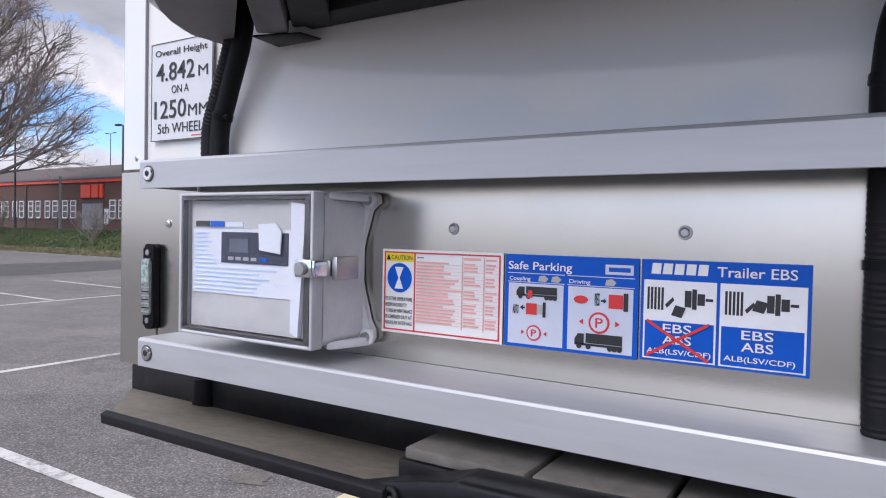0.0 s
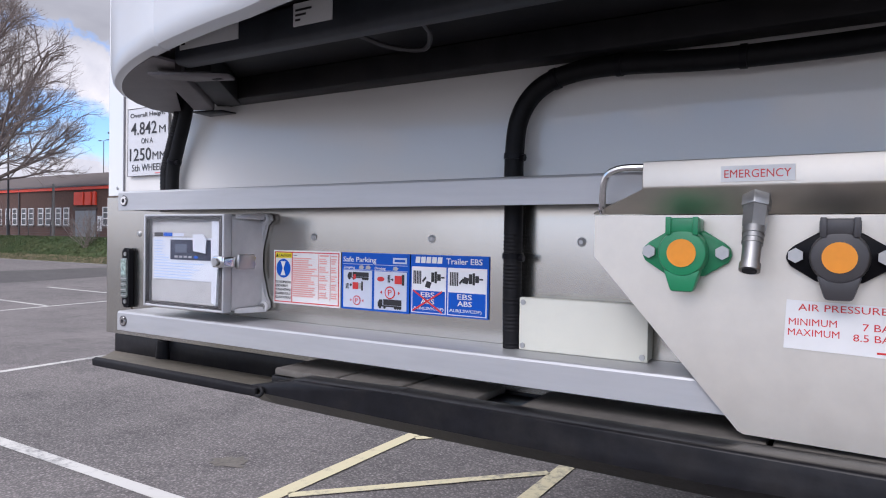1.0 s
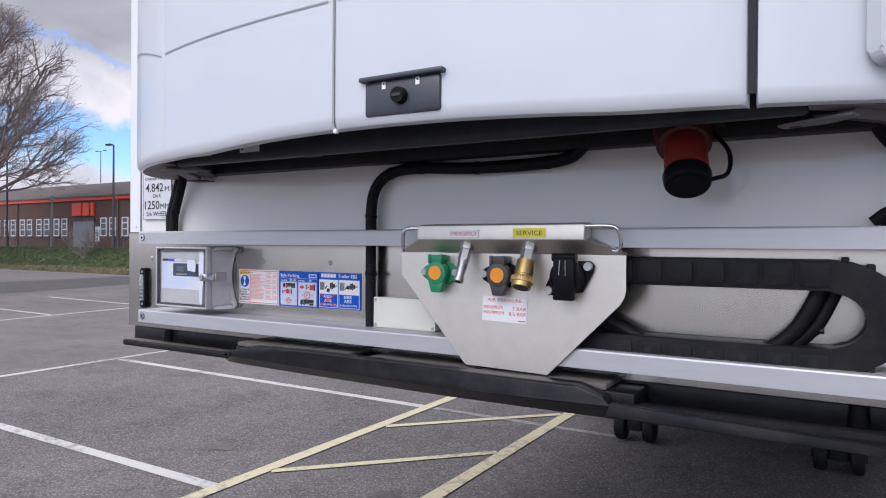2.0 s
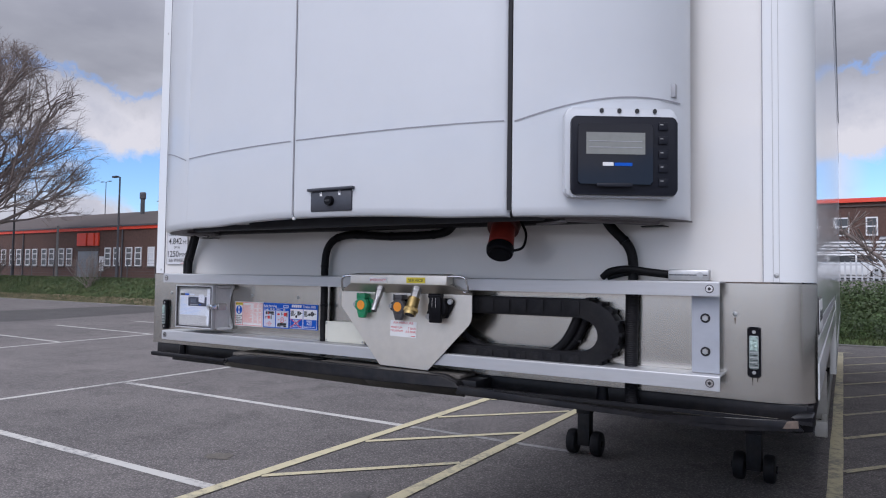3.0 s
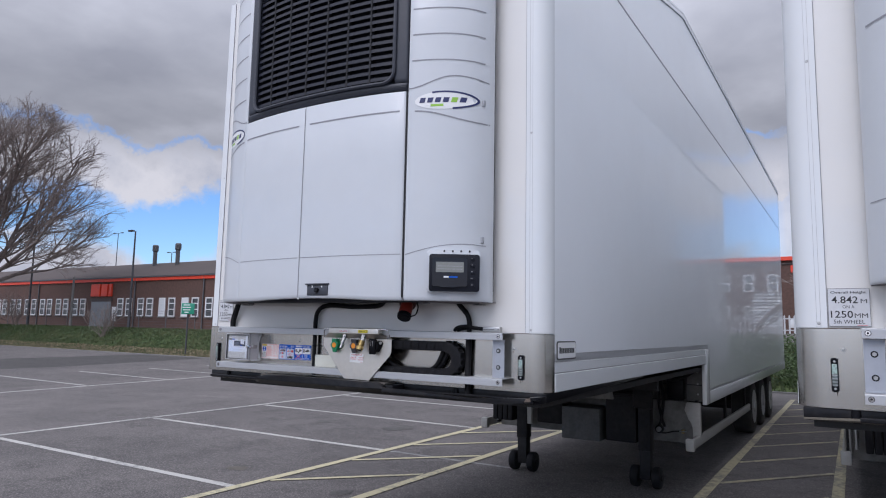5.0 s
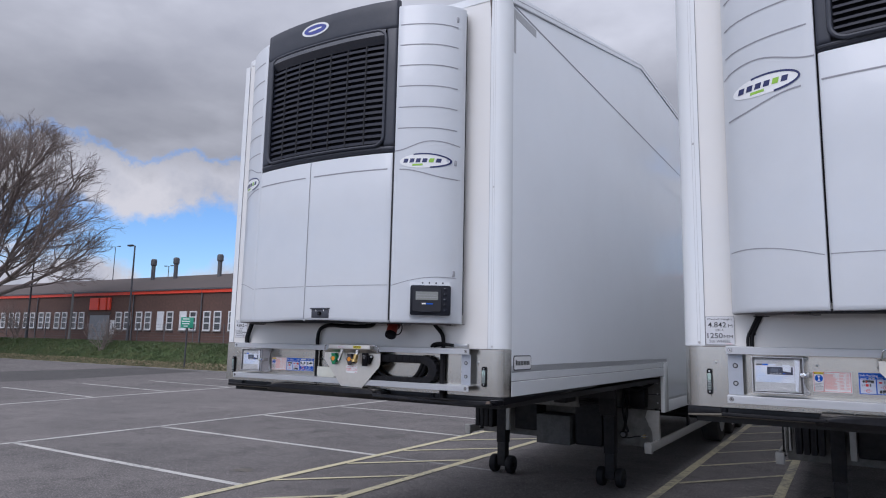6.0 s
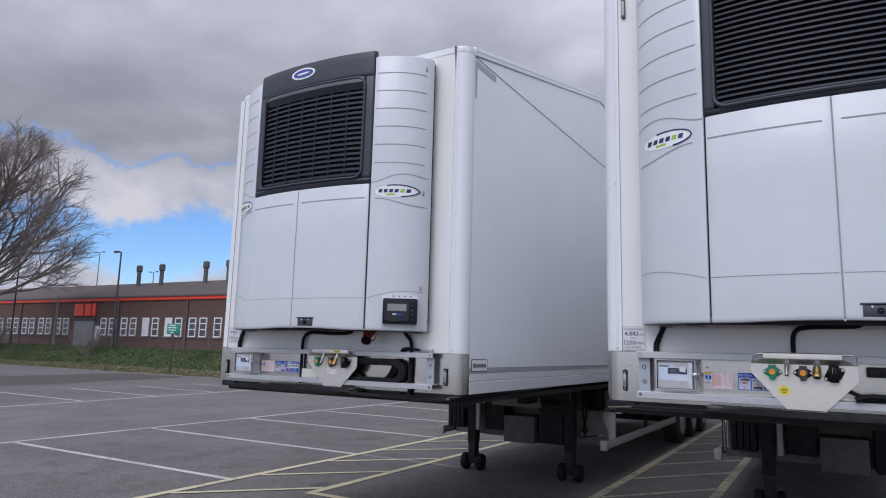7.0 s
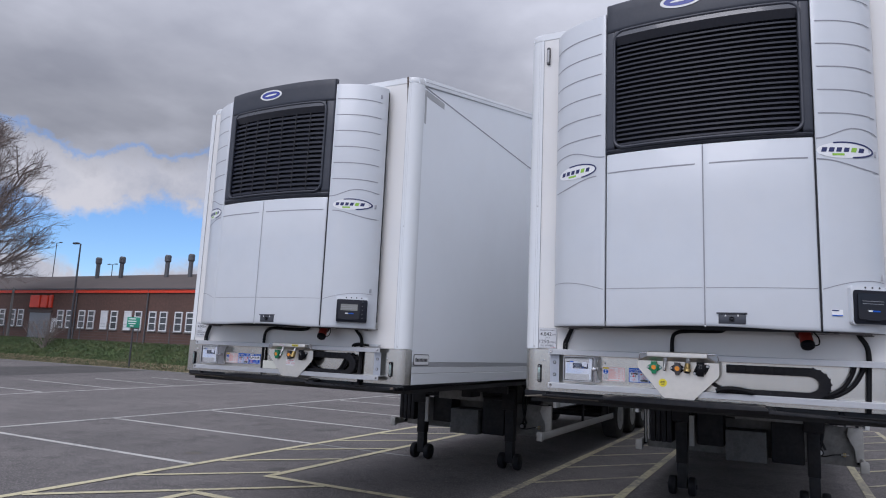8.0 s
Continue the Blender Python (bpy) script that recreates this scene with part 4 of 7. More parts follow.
    # front marker lamps
    for x, half in ((-1.216 + shift, 0.0125), (1.163, 0.0160)):
        lamp = part("marker_lamp", prism(rounded(x - half, x + half, 1.262, 1.392, 0.007), -0.0135, -0.003, "y", 0.003), M_black, t, "black upright marker lamp with a clear lens")
        part("lens", prism(rounded(x - half * 0.71, x + half * 0.71, 1.284, 1.370, 0.004), -0.0180, -0.0137, "y", 0.0015), M_lens, lamp)
        part("reflector", box(x - 0.009, x + 0.009, -0.0196, -0.0182, 1.332, 1.367, 0.001), M_reflector, lamp, "greenish clear reflector", False)
        for k in range(7):
            part("lens_rib", box(x - 0.009, x + 0.009, -0.0190, -0.0181, 1.288 + 0.0062 * k, 1.2895 + 0.0062 * k), M_black if k % 2 else M_zinc, lamp, smooth=False)
        for z in (1.275, 1.379):
            part("screw", cyl((x, -0.0137, z), (x, -0.0158, z), 0.0045, n=10), M_zinc, lamp)
    top = part("top_marker_lamp", prism(rounded(-1.158, -1.132, 3.75, 3.89, 0.006), -0.018, -0.001, "y", 0.003), M_greysock, t, "small upright dark grey marker lamp high on the front")
    part("lens", prism(rounded(-1.153, -1.137, 3.765, 3.87, 0.004), -0.022, -0.0182, "y", 0.001), M_seal, top)
    for x, z in ((-1.184 + shift, 1.424), (-0.681, 1.423), (-0.433, 1.423), (-0.186, 1.422), (1.117, 1.423), (-1.262 + shift, 1.525), (1.215, 1.525), (-1.262 + shift, 2.6), (1.215, 2.6), (0.62, 1.423)):
        dome = cyl((x, -0.0020, z), (x, -0.0038, z), 0.0068, 0.0062, n=18)
        cyl((x, -0.0038, z), (x, -0.0052, z), 0.0052, 0.0032, n=18, bm=dome)
        pin = part("rivet", dome, M_zinc, t)
        part("rivet_socket", cyl((x, -0.0052, z), (x, -0.0055, z), 0.0015, n=6), M_zinc, pin)
    for x0, x1 in ((1.094, 1.200), (-1.296 if plain else -1.20, -1.124 + shift)):
        part("plate_joint", box(x0, x1, -0.0042, 0.002, 1.5042, 1.5078), M_rust, t, "rust-stained joint above the plate", False)
    for x, z, h in ((1.158, 1.262, 0.022), (1.170, 1.262, 0.012), (-1.210 + shift, 1.262, 0.016), (1.117, 1.414, 0.018)):
        part("rust_run", prism([(x - 0.0022, z), (x + 0.0022, z), (x + 0.0006, z - h), (x - 0.0006, z - h)], -0.0026, -0.0021, "y"), M_rust, t, "", False)
    # sealed corner joint with rusty run-off, and grey repair tape on the side
    part("corner_sealant", prism([(1.172, 4.018), (1.191, 4.018), (1.190, 3.95), (1.1885, 3.905), (1.182, 3.905), (1.178, 3.96)], -0.012, -0.0045, "y", 0.002), M_rust, t, "rusty brown sealant in the corner joint")
    part("rust_run", prism([(1.180, 3.904), (1.189, 3.904), (1.1885, 3.84), (1.1865, 3.76), (1.1850, 3.76), (1.184, 3.82), (1.181, 3.86)], -0.0060, -0.0046, "y"), M_rust, t, "rusty run-off streak", False)
    part("repair_tape", box(1.3005, 1.3018, 0.125, 0.160, 3.60, 3.93), M_seal, t, "grey tape", False)
    part("repair_tape", prism([(0.165, 3.93), (0.165, 3.87), (0.52, 3.87), (0.52, 3.93)], 1.3005, 1.3018, "x"), M_seal, t, "", False)
    return t


TRAILERS = [(0.0, 0.0, 0.0), (3.77, -0.24, 0.05)]
for o in TRAILERS:
    build_trailer(*o)


# ---- refrigeration units ----
def cowl_y(x):
    """The bowed front of the unit, seen from above."""
    half = 1.05 if x < 0 else 1.026
    return -0.42 * max(0.0, 1 - (min(abs(x), half - 0.0001) / half) ** 2.2) ** 0.42


def cowl_drop(x):
    """How far the lower edge of the cowl dips towards its sides."""
    return 0.013 * min(1.0, abs(x) / 0.45) ** 2


def cowl_shell(x0, x1, z0, z1, roll_a=1.0, roll_b=1.0, inset=0.0):
    """A panel of the bowed front with rolled edges."""
    bm = bmesh.new()
    n = max(4, int((x1 - x0) / 0.045))
    cols = [(x0, 0.012 * roll_a), (x0 + 0.003 * roll_a, 0.004 * roll_a), (x0 + 0.010, 0.0)] + [(x0 + 0.010 + (x1 - x0 - 0.02) * i / n, 0.0) for i in range(1, n)] + [(x1 - 0.010, 0.0), (x1 - 0.003 * roll_b, 0.004 * roll_b), (x1, 0.012 * roll_b)]
    rows = [(z0, 0.016), (z0 + 0.003, 0.007), (z0 + 0.010, 0.002), (z0 + 0.026, 0.0), (z0 * 0.66 + z1 * 0.34, 0.0), (z0 * 0.34 + z1 * 0.66, 0.0), (z1 - 0.014, 0.0), (z1 - 0.004, 0.004), (z1, 0.014)]
    grid = []
    for x, dx in cols:
        y = cowl_y(x)
        dip = cowl_drop(x) if z0 < 1.8 else 0.0
        grid.append([bm.verts.new((x, min(-0.002, y + inset + dx + d), z - (dip if j < 4 else 0.0))) for j, (z, d) in enumerate(rows)])
    inner = [[bm.verts.new((x, min(0.0, cowl_y(x) + inset + (0.026 if z0 < 1.8 else 0.045)), z)) for z in (z0 + 0.001 - (cowl_drop(x) if z0 < 1.8 else 0.0), z1 - 0.001)] for x, dx in cols]
    for a, b in zip(grid, grid[1:]):
        for j in range(len(rows) - 1):
            bm.faces.new((a[j], b[j], b[j + 1], a[j + 1]))
    for i in range(len(cols) - 1):
        bm.faces.new((grid[i][0], inner[i][0], inner[i + 1][0], grid[i + 1][0]))
        bm.faces.new((grid[i][-1], grid[i + 1][-1], inner[i + 1][1], inner[i][1]))
    bm.faces.new([*grid[0], inner[0][1], inner[0][0]])
    bm.faces.new([*grid[-1][::-1], inner[-1][0], inner[-1][1]])
    return bm


def cowl_strip(points, width, off=0.0015):
    """A thin raised line on the bowed front through (x, z) points."""
    bm = bmesh.new()
    rows = []
    for i, (x, z) in enumerate(points):
        xa, za = points[max(0, i - 1)]
        xb, zb = points[min(len(points) - 1, i + 1)]
        d = Vector((xb - xa, zb - za)).normalized()
        nx, nz = -d.y * width / 2, d.x * width / 2
        rows.append([bm.verts.new((x + nx, cowl_y(x + nx) - off, z + nz)), bm.verts.new((x - nx, cowl_y(x - nx) - off, z - nz))])
    for a, b in zip(rows, rows[1:]):
        bm.faces.new((a[0], a[1], b[1], b[0]))
    return bm


def cowl_patch(outline, off=0.002):
    """A flat shape laid on the bowed front."""
    bm = bmesh.new()
    cx = sum(p[0] for p in outline) / len(outline)
    cz = sum(p[1] for p in outline) / len(outline)
    rings = [[bm.verts.new((cx + (x - cx) * s, cowl_y(cx + (x - cx) * s) - off, cz + (z - cz) * s)) for x, z in outline] for s in (1.0, 0.66, 0.33)]
    c = bm.verts.new((cx, cowl_y(cx) - off, cz))
    n = len(outline)
    for a, b in zip(rings, rings[1:]):
        for k in range(n):
            bm.faces.new((a[k], a[(k + 1) % n], b[(k + 1) % n], b[k]))
    for k in range(n):
        bm.faces.new((rings[-1][k], rings[-1][(k + 1) % n], c))
    return bm


def build_unit(ox, oy, dz, slats, dividers, lcd, sl=-0.645, sm=-0.069, sr=0.622, dx=0.0):
    u = thing("refrigeration_unit", spot(ox, oy - 0.001, dz), "white bowed refrigeration unit with a dark grille on the trailer front", "refrigeration unit", "trailer cooling units")
    first = ox == 0
    zb, zt, zg = 1.681, 3.90, 2.836 if first else 2.852
    gap_l = 0.0006 if ox == 0 else 0.004
    part("side_panel", cowl_shell(-1.040, sl - gap_l, zb, zt, 0.3 if ox == 0 else 1.0), M_cowl, u, "white side panel with pressed grooves")
    part("door_panel", cowl_shell(sl + gap_l, sm - 0.001, zb, zg - 0.004, 0.3 if ox == 0 else 1.0, 0.5), M_cowl, u, "white lower door panel")
    part("door_panel", cowl_shell(sm + 0.001, sr - 0.004, zb, zg - 0.004, 0.5), M_cowl, u, "white lower door panel")
    part("side_panel", cowl_shell(sr + 0.005, 1.016, zb, zt), M_cowl, u, "white side panel with pressed grooves")
    # body behind the panels
    plan = [(x, min(-0.02, cowl_y(x) + 0.05)) for x in [-1.01 + 2.0 * i / 40 for i in range(41)]] + [(0.99, 0.0), (-1.01, 0.0)]
    part("inner_body", prism(plan, 1.73, 3.885, "z"), M_void, u)
    # base frame under the cowl
    floor_plan = [(x, cowl_y(x) + 0.05) for x in [-0.97 + 1.94 * i / 30 for i in range(31)]] + [(0.97, -0.004), (-0.97, -0.004)]
    part("base_tray", prism(floor_plan, 1.712, 1.729, "z"), M_chassis, u, "dark steel base tray", False)
    part("base_frame", box(-0.69, 0.69, -0.288, -0.258, 1.663, 1.711, 0.008, 3), M_beam, u, "dark steel front beam")
    part("base_frame", box(-0.895, 0.895, -0.05, -0.004, 1.672, 1.711, 0.004), M_chassis, u)
    for x0, x1, z1 in ((-0.673, -0.556, 1.707), (-0.458, -0.396, 1.709)):
        label = part("rating_label", box(x0, x1, -0.2895, -0.2882, 1.681, z1), M_vinyl, u, "small white rating label", False)
        for k in range(3):
            part("print", box(x0 + 0.004, x0 + 0.012 + 0.009 * k, -0.2902, -0.2896, 1.687 + 0.006 * k, 1.6895 + 0.006 * k), M_ink, label, "", False)
    for s in (-1, 1):
        # dark floor of the side panel and the arm that carries the unit's corner
        reach = 0.345 if s < 0 else 0.322
        rim = [(s * x, cowl_y(s * x) + 0.020) for x in [0.69 + reach * i / 14 for i in range(15)]]
        part("side_floor", prism(rim + [(s * (0.69 + reach), -0.010), (s * 0.86, -0.155), (s * 0.69, -0.285)], 1.667, 1.671, "z"), M_floorpan, u, "dark grey floor of the side panel", False)
        part("corner_arm", prism([(s * 0.745, -0.272), (s * 0.722, -0.248), (s * 0.905, -0.035), (s * 0.938, -0.058)], 1.660, 1.710, "z", 0.004), M_floorpan, u, "pressed steel arm under the corner")
        part("corner_arm", prism([(s * 0.719, -0.246), (s * 0.690, -0.222), (s * 0.850, -0.020), (s * 0.901, -0.034)], 1.668, 1.710, "z", 0.003), M_chassis, u)
        part("arm_foot", prism([(s * 0.945, -0.060), (s * 0.880, -0.040), (s * 0.875, -0.008), (s * 0.950, -0.008)], 1.6565, 1.6595, "z", 0.002), M_black, u, "black foot of the arm")
        tab = part("arm_tab", prism([(s * 0.742, -0.292), (s * 0.700, -0.264), (s * 0.645, -0.226), (s * 0.655, -0.206), (s * 0.715, -0.228), (s * 0.752, -0.270)], 1.6545, 1.6595, "z", 0.0015), M_floorpan, u, "slotted end of the arm")
        part("slot", box(*sorted((s * 0.662, s * 0.678)), -0.230, -0.222, 1.6536, 1.6542), M_void, tab, "", False)
    part("cable_loop", tube([(-0.46, -0.18, 1.706), (-0.43, -0.13, 1.694), (-0.39, -0.10, 1.692), (-0.36, -0.13, 1.700), (-0.35, -0.17, 1.708)], 0.0035, 8), M_greysock, u, "thin grey cable loop")
    # grille surround, built as four bands of the bow
    gx0, gx1, gz0, gz1 = (-0.556 if first else -0.538), sr - (0.080 if first else 0.060), 2.892, 3.725
    part("grille_surround", cowl_shell(sl, sr, 3.74, 3.955), M_grille, u, "dark blue-grey grille surround")
    part("grille_surround", cowl_shell(sl, sr, zg, gz0 - 0.010), M_grille, u)
    part("grille_surround", cowl_shell(sl, gx0, gz0 - 0.013, 3.743), M_grille, u)
    part("grille_surround", cowl_shell(gx1, sr, gz0 - 0.013, 3.743), M_grille, u)
    ring = rounded(gx0 - 0.004, gx1 + 0.004, gz0 - 0.008, gz1 + 0.006, 0.07, 6)
    bead = bmesh.new()
    n = len(ring)
    line3 = []
    for k in range(n):
        (xa, za), (xb, zb2) = ring[k], ring[(k + 1) % n]
        m = max(1, int(math.hypot(xb - xa, zb2 - za) / 0.06))
        line3 += [(xa + (xb - xa) * i / m, za + (zb2 - za) * i / m) for i in range(m)]
    line3.append(line3[0])
    tube([(x, cowl_y(x) - 0.004, z) for x, z in line3], 0.012, 8, 0, bead)
    part("grille_bead", bead, M_grille, u)
    hood = bmesh.new()
    rows = []
    for i in range(25):
        x = gx0 + (gx1 - gx0) * i / 24
        y = cowl_y(x)
        rows.append([hood.verts.new(p) for p in ((x, y - 0.008, gz1 + 0.01), (x, y - 0.012, gz1 - 0.035), (x, y + 0.022, gz1 - 0.085), (x, y + 0.05, gz1 - 0.09), (x, y + 0.05, gz1 + 0.01))])
    for a, b in zip(rows, rows[1:]):
        for k in range(5):
            hood.faces.new((a[k], a[(k + 1) % 5], b[(k + 1) % 5], b[k]))
    part("grille_hood", hood, M_gloss, u, "dark visor over the slats")
    gap = (gz1 - 0.10 - gz0) / slats
    face = 0.48 if first else 0.40
    for i in range(slats):
        z = gz0 + gap * (i + 0.35)
        bm = bmesh.new()
        rows = []
        for j in range(19):
            x = gx0 + 0.012 + (gx1 - gx0 - 0.024) * j / 18
            y = cowl_y(x)
            rows.append([bm.verts.new(p) for p in ((x, y + 0.006, z), (x, y + 0.009, z + gap * face), (x, y + 0.040, z + gap * 0.86), (x, y + 0.038, z + gap * 0.50))])
        for a, b in zip(rows, rows[1:]):
            for k in range(4):
                bm.faces.new((a[k], a[(k + 1) % 4], b[(k + 1) % 4], b[k]))
        part("slat", bm, M_slat, u, "", False)
    for k in range(dividers):
        x = gx0 + (gx1 - gx0) * (k + 1) / (dividers + 1)
        y = cowl_y(x)
        part("divider", box(x - 0.005, x + 0.005, y + 0.005, y + 0.045, gz0, gz1 - 0.09), M_void, u, "", False)
    part("grille_back", prism([(x, cowl_y(x) + 0.046) for x in [gx0 - 0.03 + (gx1 - gx0 + 0.06) * i / 20 for i in range(21)]] + [(gx1 + 0.03, -0.05), (gx0 - 0.03, -0.05)], gz0 - 0.02, gz1 + 0.02, "z"), M_grille, u)
    # blue oval badge
    part("badge", cowl_patch(oval(-0.09, 3.862, 0.135, 0.050), 0.004), M_vinyl, u, "white-rimmed blue oval badge")
    part("badge_field", cowl_patch(oval(-0.09, 3.862, 0.112, 0.036), 0.0055), M_brand, u)
    part("badge_mark", cowl_patch(oval(-0.09, 3.862, 0.070, 0.008, 24, 0.06), 0.0065), M_vinyl, u)
    # pressed grooves, wave lines and side badges
    for s in (-1, 1):
        edge = sr if s > 0 else -sl
        a, b = edge + (0.028 if s > 0 else 0.036), (0.996 if s > 0 else 1.018)
        rim_x = 0.998 if s > 0 else 1.02
        for i in range(6):
            z = 3.752 - 0.1508 * i
            pts = [(s * (a + (b - a) * k / 10), z - (0.012 * (k / 10) ** 3)) for k in range(11)]
            part("groove", cowl_strip(pts, 0.0075), M_groove, u)
        z = 2.838
        wave = [(s * (edge + 0.01 + (rim_x - edge) * k / 14), z + 0.066 * (0.5 - 0.5 * math.cos(math.pi * min(1, k / 9))) - 0.026 * max(0, (k - 9) / 5) ** 2) for k in range(15)]
        part("panel_joint", cowl_strip(wave, 0.007), M_groove, u)
        low = [(s * (0.67 + 0.34 * k / 12), 2.708 - 0.066 * (0.5 - 0.5 * math.cos(math.pi * k / 12))) for k in range(13)]
        part("groove", cowl_strip(low, 0.008), M_groove, u)
        hem = [(s * (edge + 0.015 + (rim_x - 0.01 - edge) * k / 12), 1.915 + 0.058 * math.sin(math.pi * 0.62 * k / 12)) for k in range(13)]
        part("panel_joint", cowl_strip(hem, 0.004), M_groove, u)
        cx = s * 0.825
        part("badge", cowl_patch(oval(cx, 2.765, 0.155, 0.050, 36, 0.03), 0.002), M_vinyl, u, "white oval badge with a navy swoosh")
        sw = []
        for k in range(19):
            ang = radians(-75 + 190 * k / 18)
            sw.append((cx + 0.150 * math.cos(ang), 2.765 + 0.048 * math.sin(ang)))
        part("badge_swoosh", cowl_strip(sw, 0.010, 0.003), M_purple, u)
        for k in range(6):
            x0 = cx - 0.130 + 0.0400 * k
            part("badge_mark", cowl_patch([(x0, 2.752), (x0 + 0.028, 2.752), (x0 + 0.035, 2.780), (x0 + 0.007, 2.780)], 0.0032), M_lime if k == 4 else M_purple, u)
        part("badge_mark", cowl_patch([(cx - 0.07, 2.729), (cx - 0.005, 2.730), (cx - 0.005, 2.744), (cx - 0.07, 2.743)], 0.0032), M_lime, u)
        for z in (3.80, 2.76, 2.0):
            if s < 0:
                continue
            x = s * 0.990
            part("catch", box(x - 0.006, x + 0.006, cowl_y(x) - 0.004, cowl_y(x) + 0.02, z - 0.018, z + 0.018, 0.002), M_inner, u)
    for a, b in ((sl + 0.013, sm - 0.046), (sm + 0.039, sr - 0.037)):
        part("groove", cowl_strip([(a + (b - a) * k / 12, 2.715) for k in range(13)], 0.0085), M_groove, u)
    part("panel_joint", cowl_strip([(sl + 0.008 + (sm - sl - 0.02) * k / 12, 1.918) for k in range(13)], 0.0035), M_groove, u)
    part("panel_joint", cowl_strip([(sm + 0.009 + (sr - sm - 0.02) * k / 12, 1.918) for k in range(13)], 0.0035), M_groove, u)
    part("door_joint", cowl_strip([(sm, zb + 0.010 + (zg - zb - 0.03) * k / 8) for k in range(9)], 0.0050 if first else 0.0075, 0.0003), M_groove, u, "soft grey joint between the doors")
    part("drain_tab", box(sm - 0.004, sm + 0.004, cowl_y(sm) + 0.004, cowl_y(sm) + 0.012, zb - 0.005, zb + 0.004, 0.002), M_vinyl, u, "small white tab", False)
    part("door_seal", cowl_strip([(sr + 0.0005, zb + 0.004 + (zg - zb - 0.01) * k / 8) for k in range(9)], 0.010, -0.004), M_void, u, "black door seal")
    # turn lock on the middle door
    lx = sm + 0.152
    ly = cowl_y(lx)
    lk = part("lock_plate", box(lx - 0.078, lx + 0.078, ly - 0.004, ly + 0.02, 1.696, 1.758, 0.006), M_lockplate, u, "dark grey lock recess with a turn knob")
    part("lock_lip", box(lx - 0.086, lx + 0.086, ly - 0.012, ly + 0.015, 1.757, 1.766, 0.003), M_lockplate, lk)
    part("knob", cyl((lx, ly - 0.004, 1.727), (lx, ly - 0.016, 1.727), 0.0150, 0.0135, n=22), M_black, lk)
    part("knob_slot", box(lx - 0.009, lx + 0.009, ly - 0.018, ly - 0.0155, 1.7245, 1.7295), M_ink, lk, "", False)
    for x in (lx - 0.035, lx + 0.035):
        part("lock_symbol", box(x - 0.004, x + 0.004, ly - 0.0052, ly - 0.004, 1.742, 1.749), M_vinyl, lk, "", False)
        part("lock_symbol", tube([(x - 0.003, ly - 0.005, 1.749), (x - 0.003, ly - 0.005, 1.754), (x + 0.003, ly - 0.005, 1.754), (x + 0.003, ly - 0.005, 1.749)], 0.0008, 5, 0), M_vinyl, lk, "", False)
    # display, turned with the bow
    ang = math.atan2(0.150, 0.237)
    mm = Matrix.Translation((0.892 + dx, -0.262 + 0.63 * dx, 1.822)) @ Matrix.Rotation(ang, 4, "Z") @ Matrix.Diagonal((0.89, 1, 1, 1))

    def placed(bm):
        bm.transform(mm)
        return bm

    part("display_bezel", placed(prism(rounded(-0.162, 0.154, -0.109, 0.116, 0.020), -0.0035, 0.025, "y", 0.006)), M_cowl, u, "white moulded bezel")
    d = part("display", placed(prism(rounded(-0.148, 0.150, -0.104, 0.092, 0.014), -0.016, -0.004, "y", 0.004)), M_panel, u, "dark control panel with a small screen")
    part("screen_cover", placed(prism(rounded(-0.130, 0.078, -0.078, 0.072, 0.006), -0.023, -0.0165, "y", 0.003)), M_screen, d)
    part("lcd", placed(box(-0.108, 0.056, -0.0242, -0.0235, -0.004, 0.050)), lcd, d, "grey liquid crystal window", False)
    for z0, z1 in ((0.027, 0.029), (0.012, 0.014)):
        part("lcd_line", placed(box(-0.100, 0.048, -0.0247, -0.0243, z0, z1)), M_inner, d, "", False)
    part("display_mark", placed(box(-0.062, -0.032, -0.0242, -0.0235, -0.033, -0.024)), M_vinyl, d, "", False)
    part("display_mark", placed(box(-0.029, 0.020, -0.0242, -0.0235, -0.033, -0.025)), M_blue, d, "", False)
    part("screen_grip", placed(box(-0.08, 0.02, -0.028, -0.0235, -0.086, -0.076, 0.002)), M_screen, d)
    for k in range(5):
        part("button", placed(box(0.096, 0.122, -0.0195, -0.0165, 0.058 - 0.035 * k, 0.078 - 0.035 * k, 0.002)), M_panel, d)
        part("button_mark", placed(box(0.100, 0.108, -0.0206, -0.0196, 0.071 - 0.035 * k, 0.0728 - 0.035 * k)), M_seal, d, "", False)
    for x in (-0.06, -0.01, 0.04, 0.09):
        part("bezel_hole", placed(cyl((x, -0.0038, 0.109), (x, -0.0060, 0.109), 0.006, n=10)), M_ink, u)
    part("top_cover", prism(plan, 3.886, 3.905, "z"), M_cowl, u, "white top cover")
    return u


build_unit(*TRAILERS[0], 17, 6, M_lcd)
build_unit(*TRAILERS[1], 22, 0, M_screen, -0.600, 0.030, 0.660, 0.042)


# ---- fittings on the trailer fronts ----
def clear_plastic():
    m = bpy.data.materials.new("clear_polycarbonate")
    m.use_nodes = True
    b = m.node_tree.nodes["Principled BSDF"]
    b.inputs["Base Color"].default_value = (0.93, 0.94, 0.95, 1)
    b.inputs["Roughness"].default_value, b.inputs["IOR"].default_value = 0.06, 1.25
    b.inputs["Transmission Weight"].default_value = 1.0
    return m


M_clear = clear_plastic()


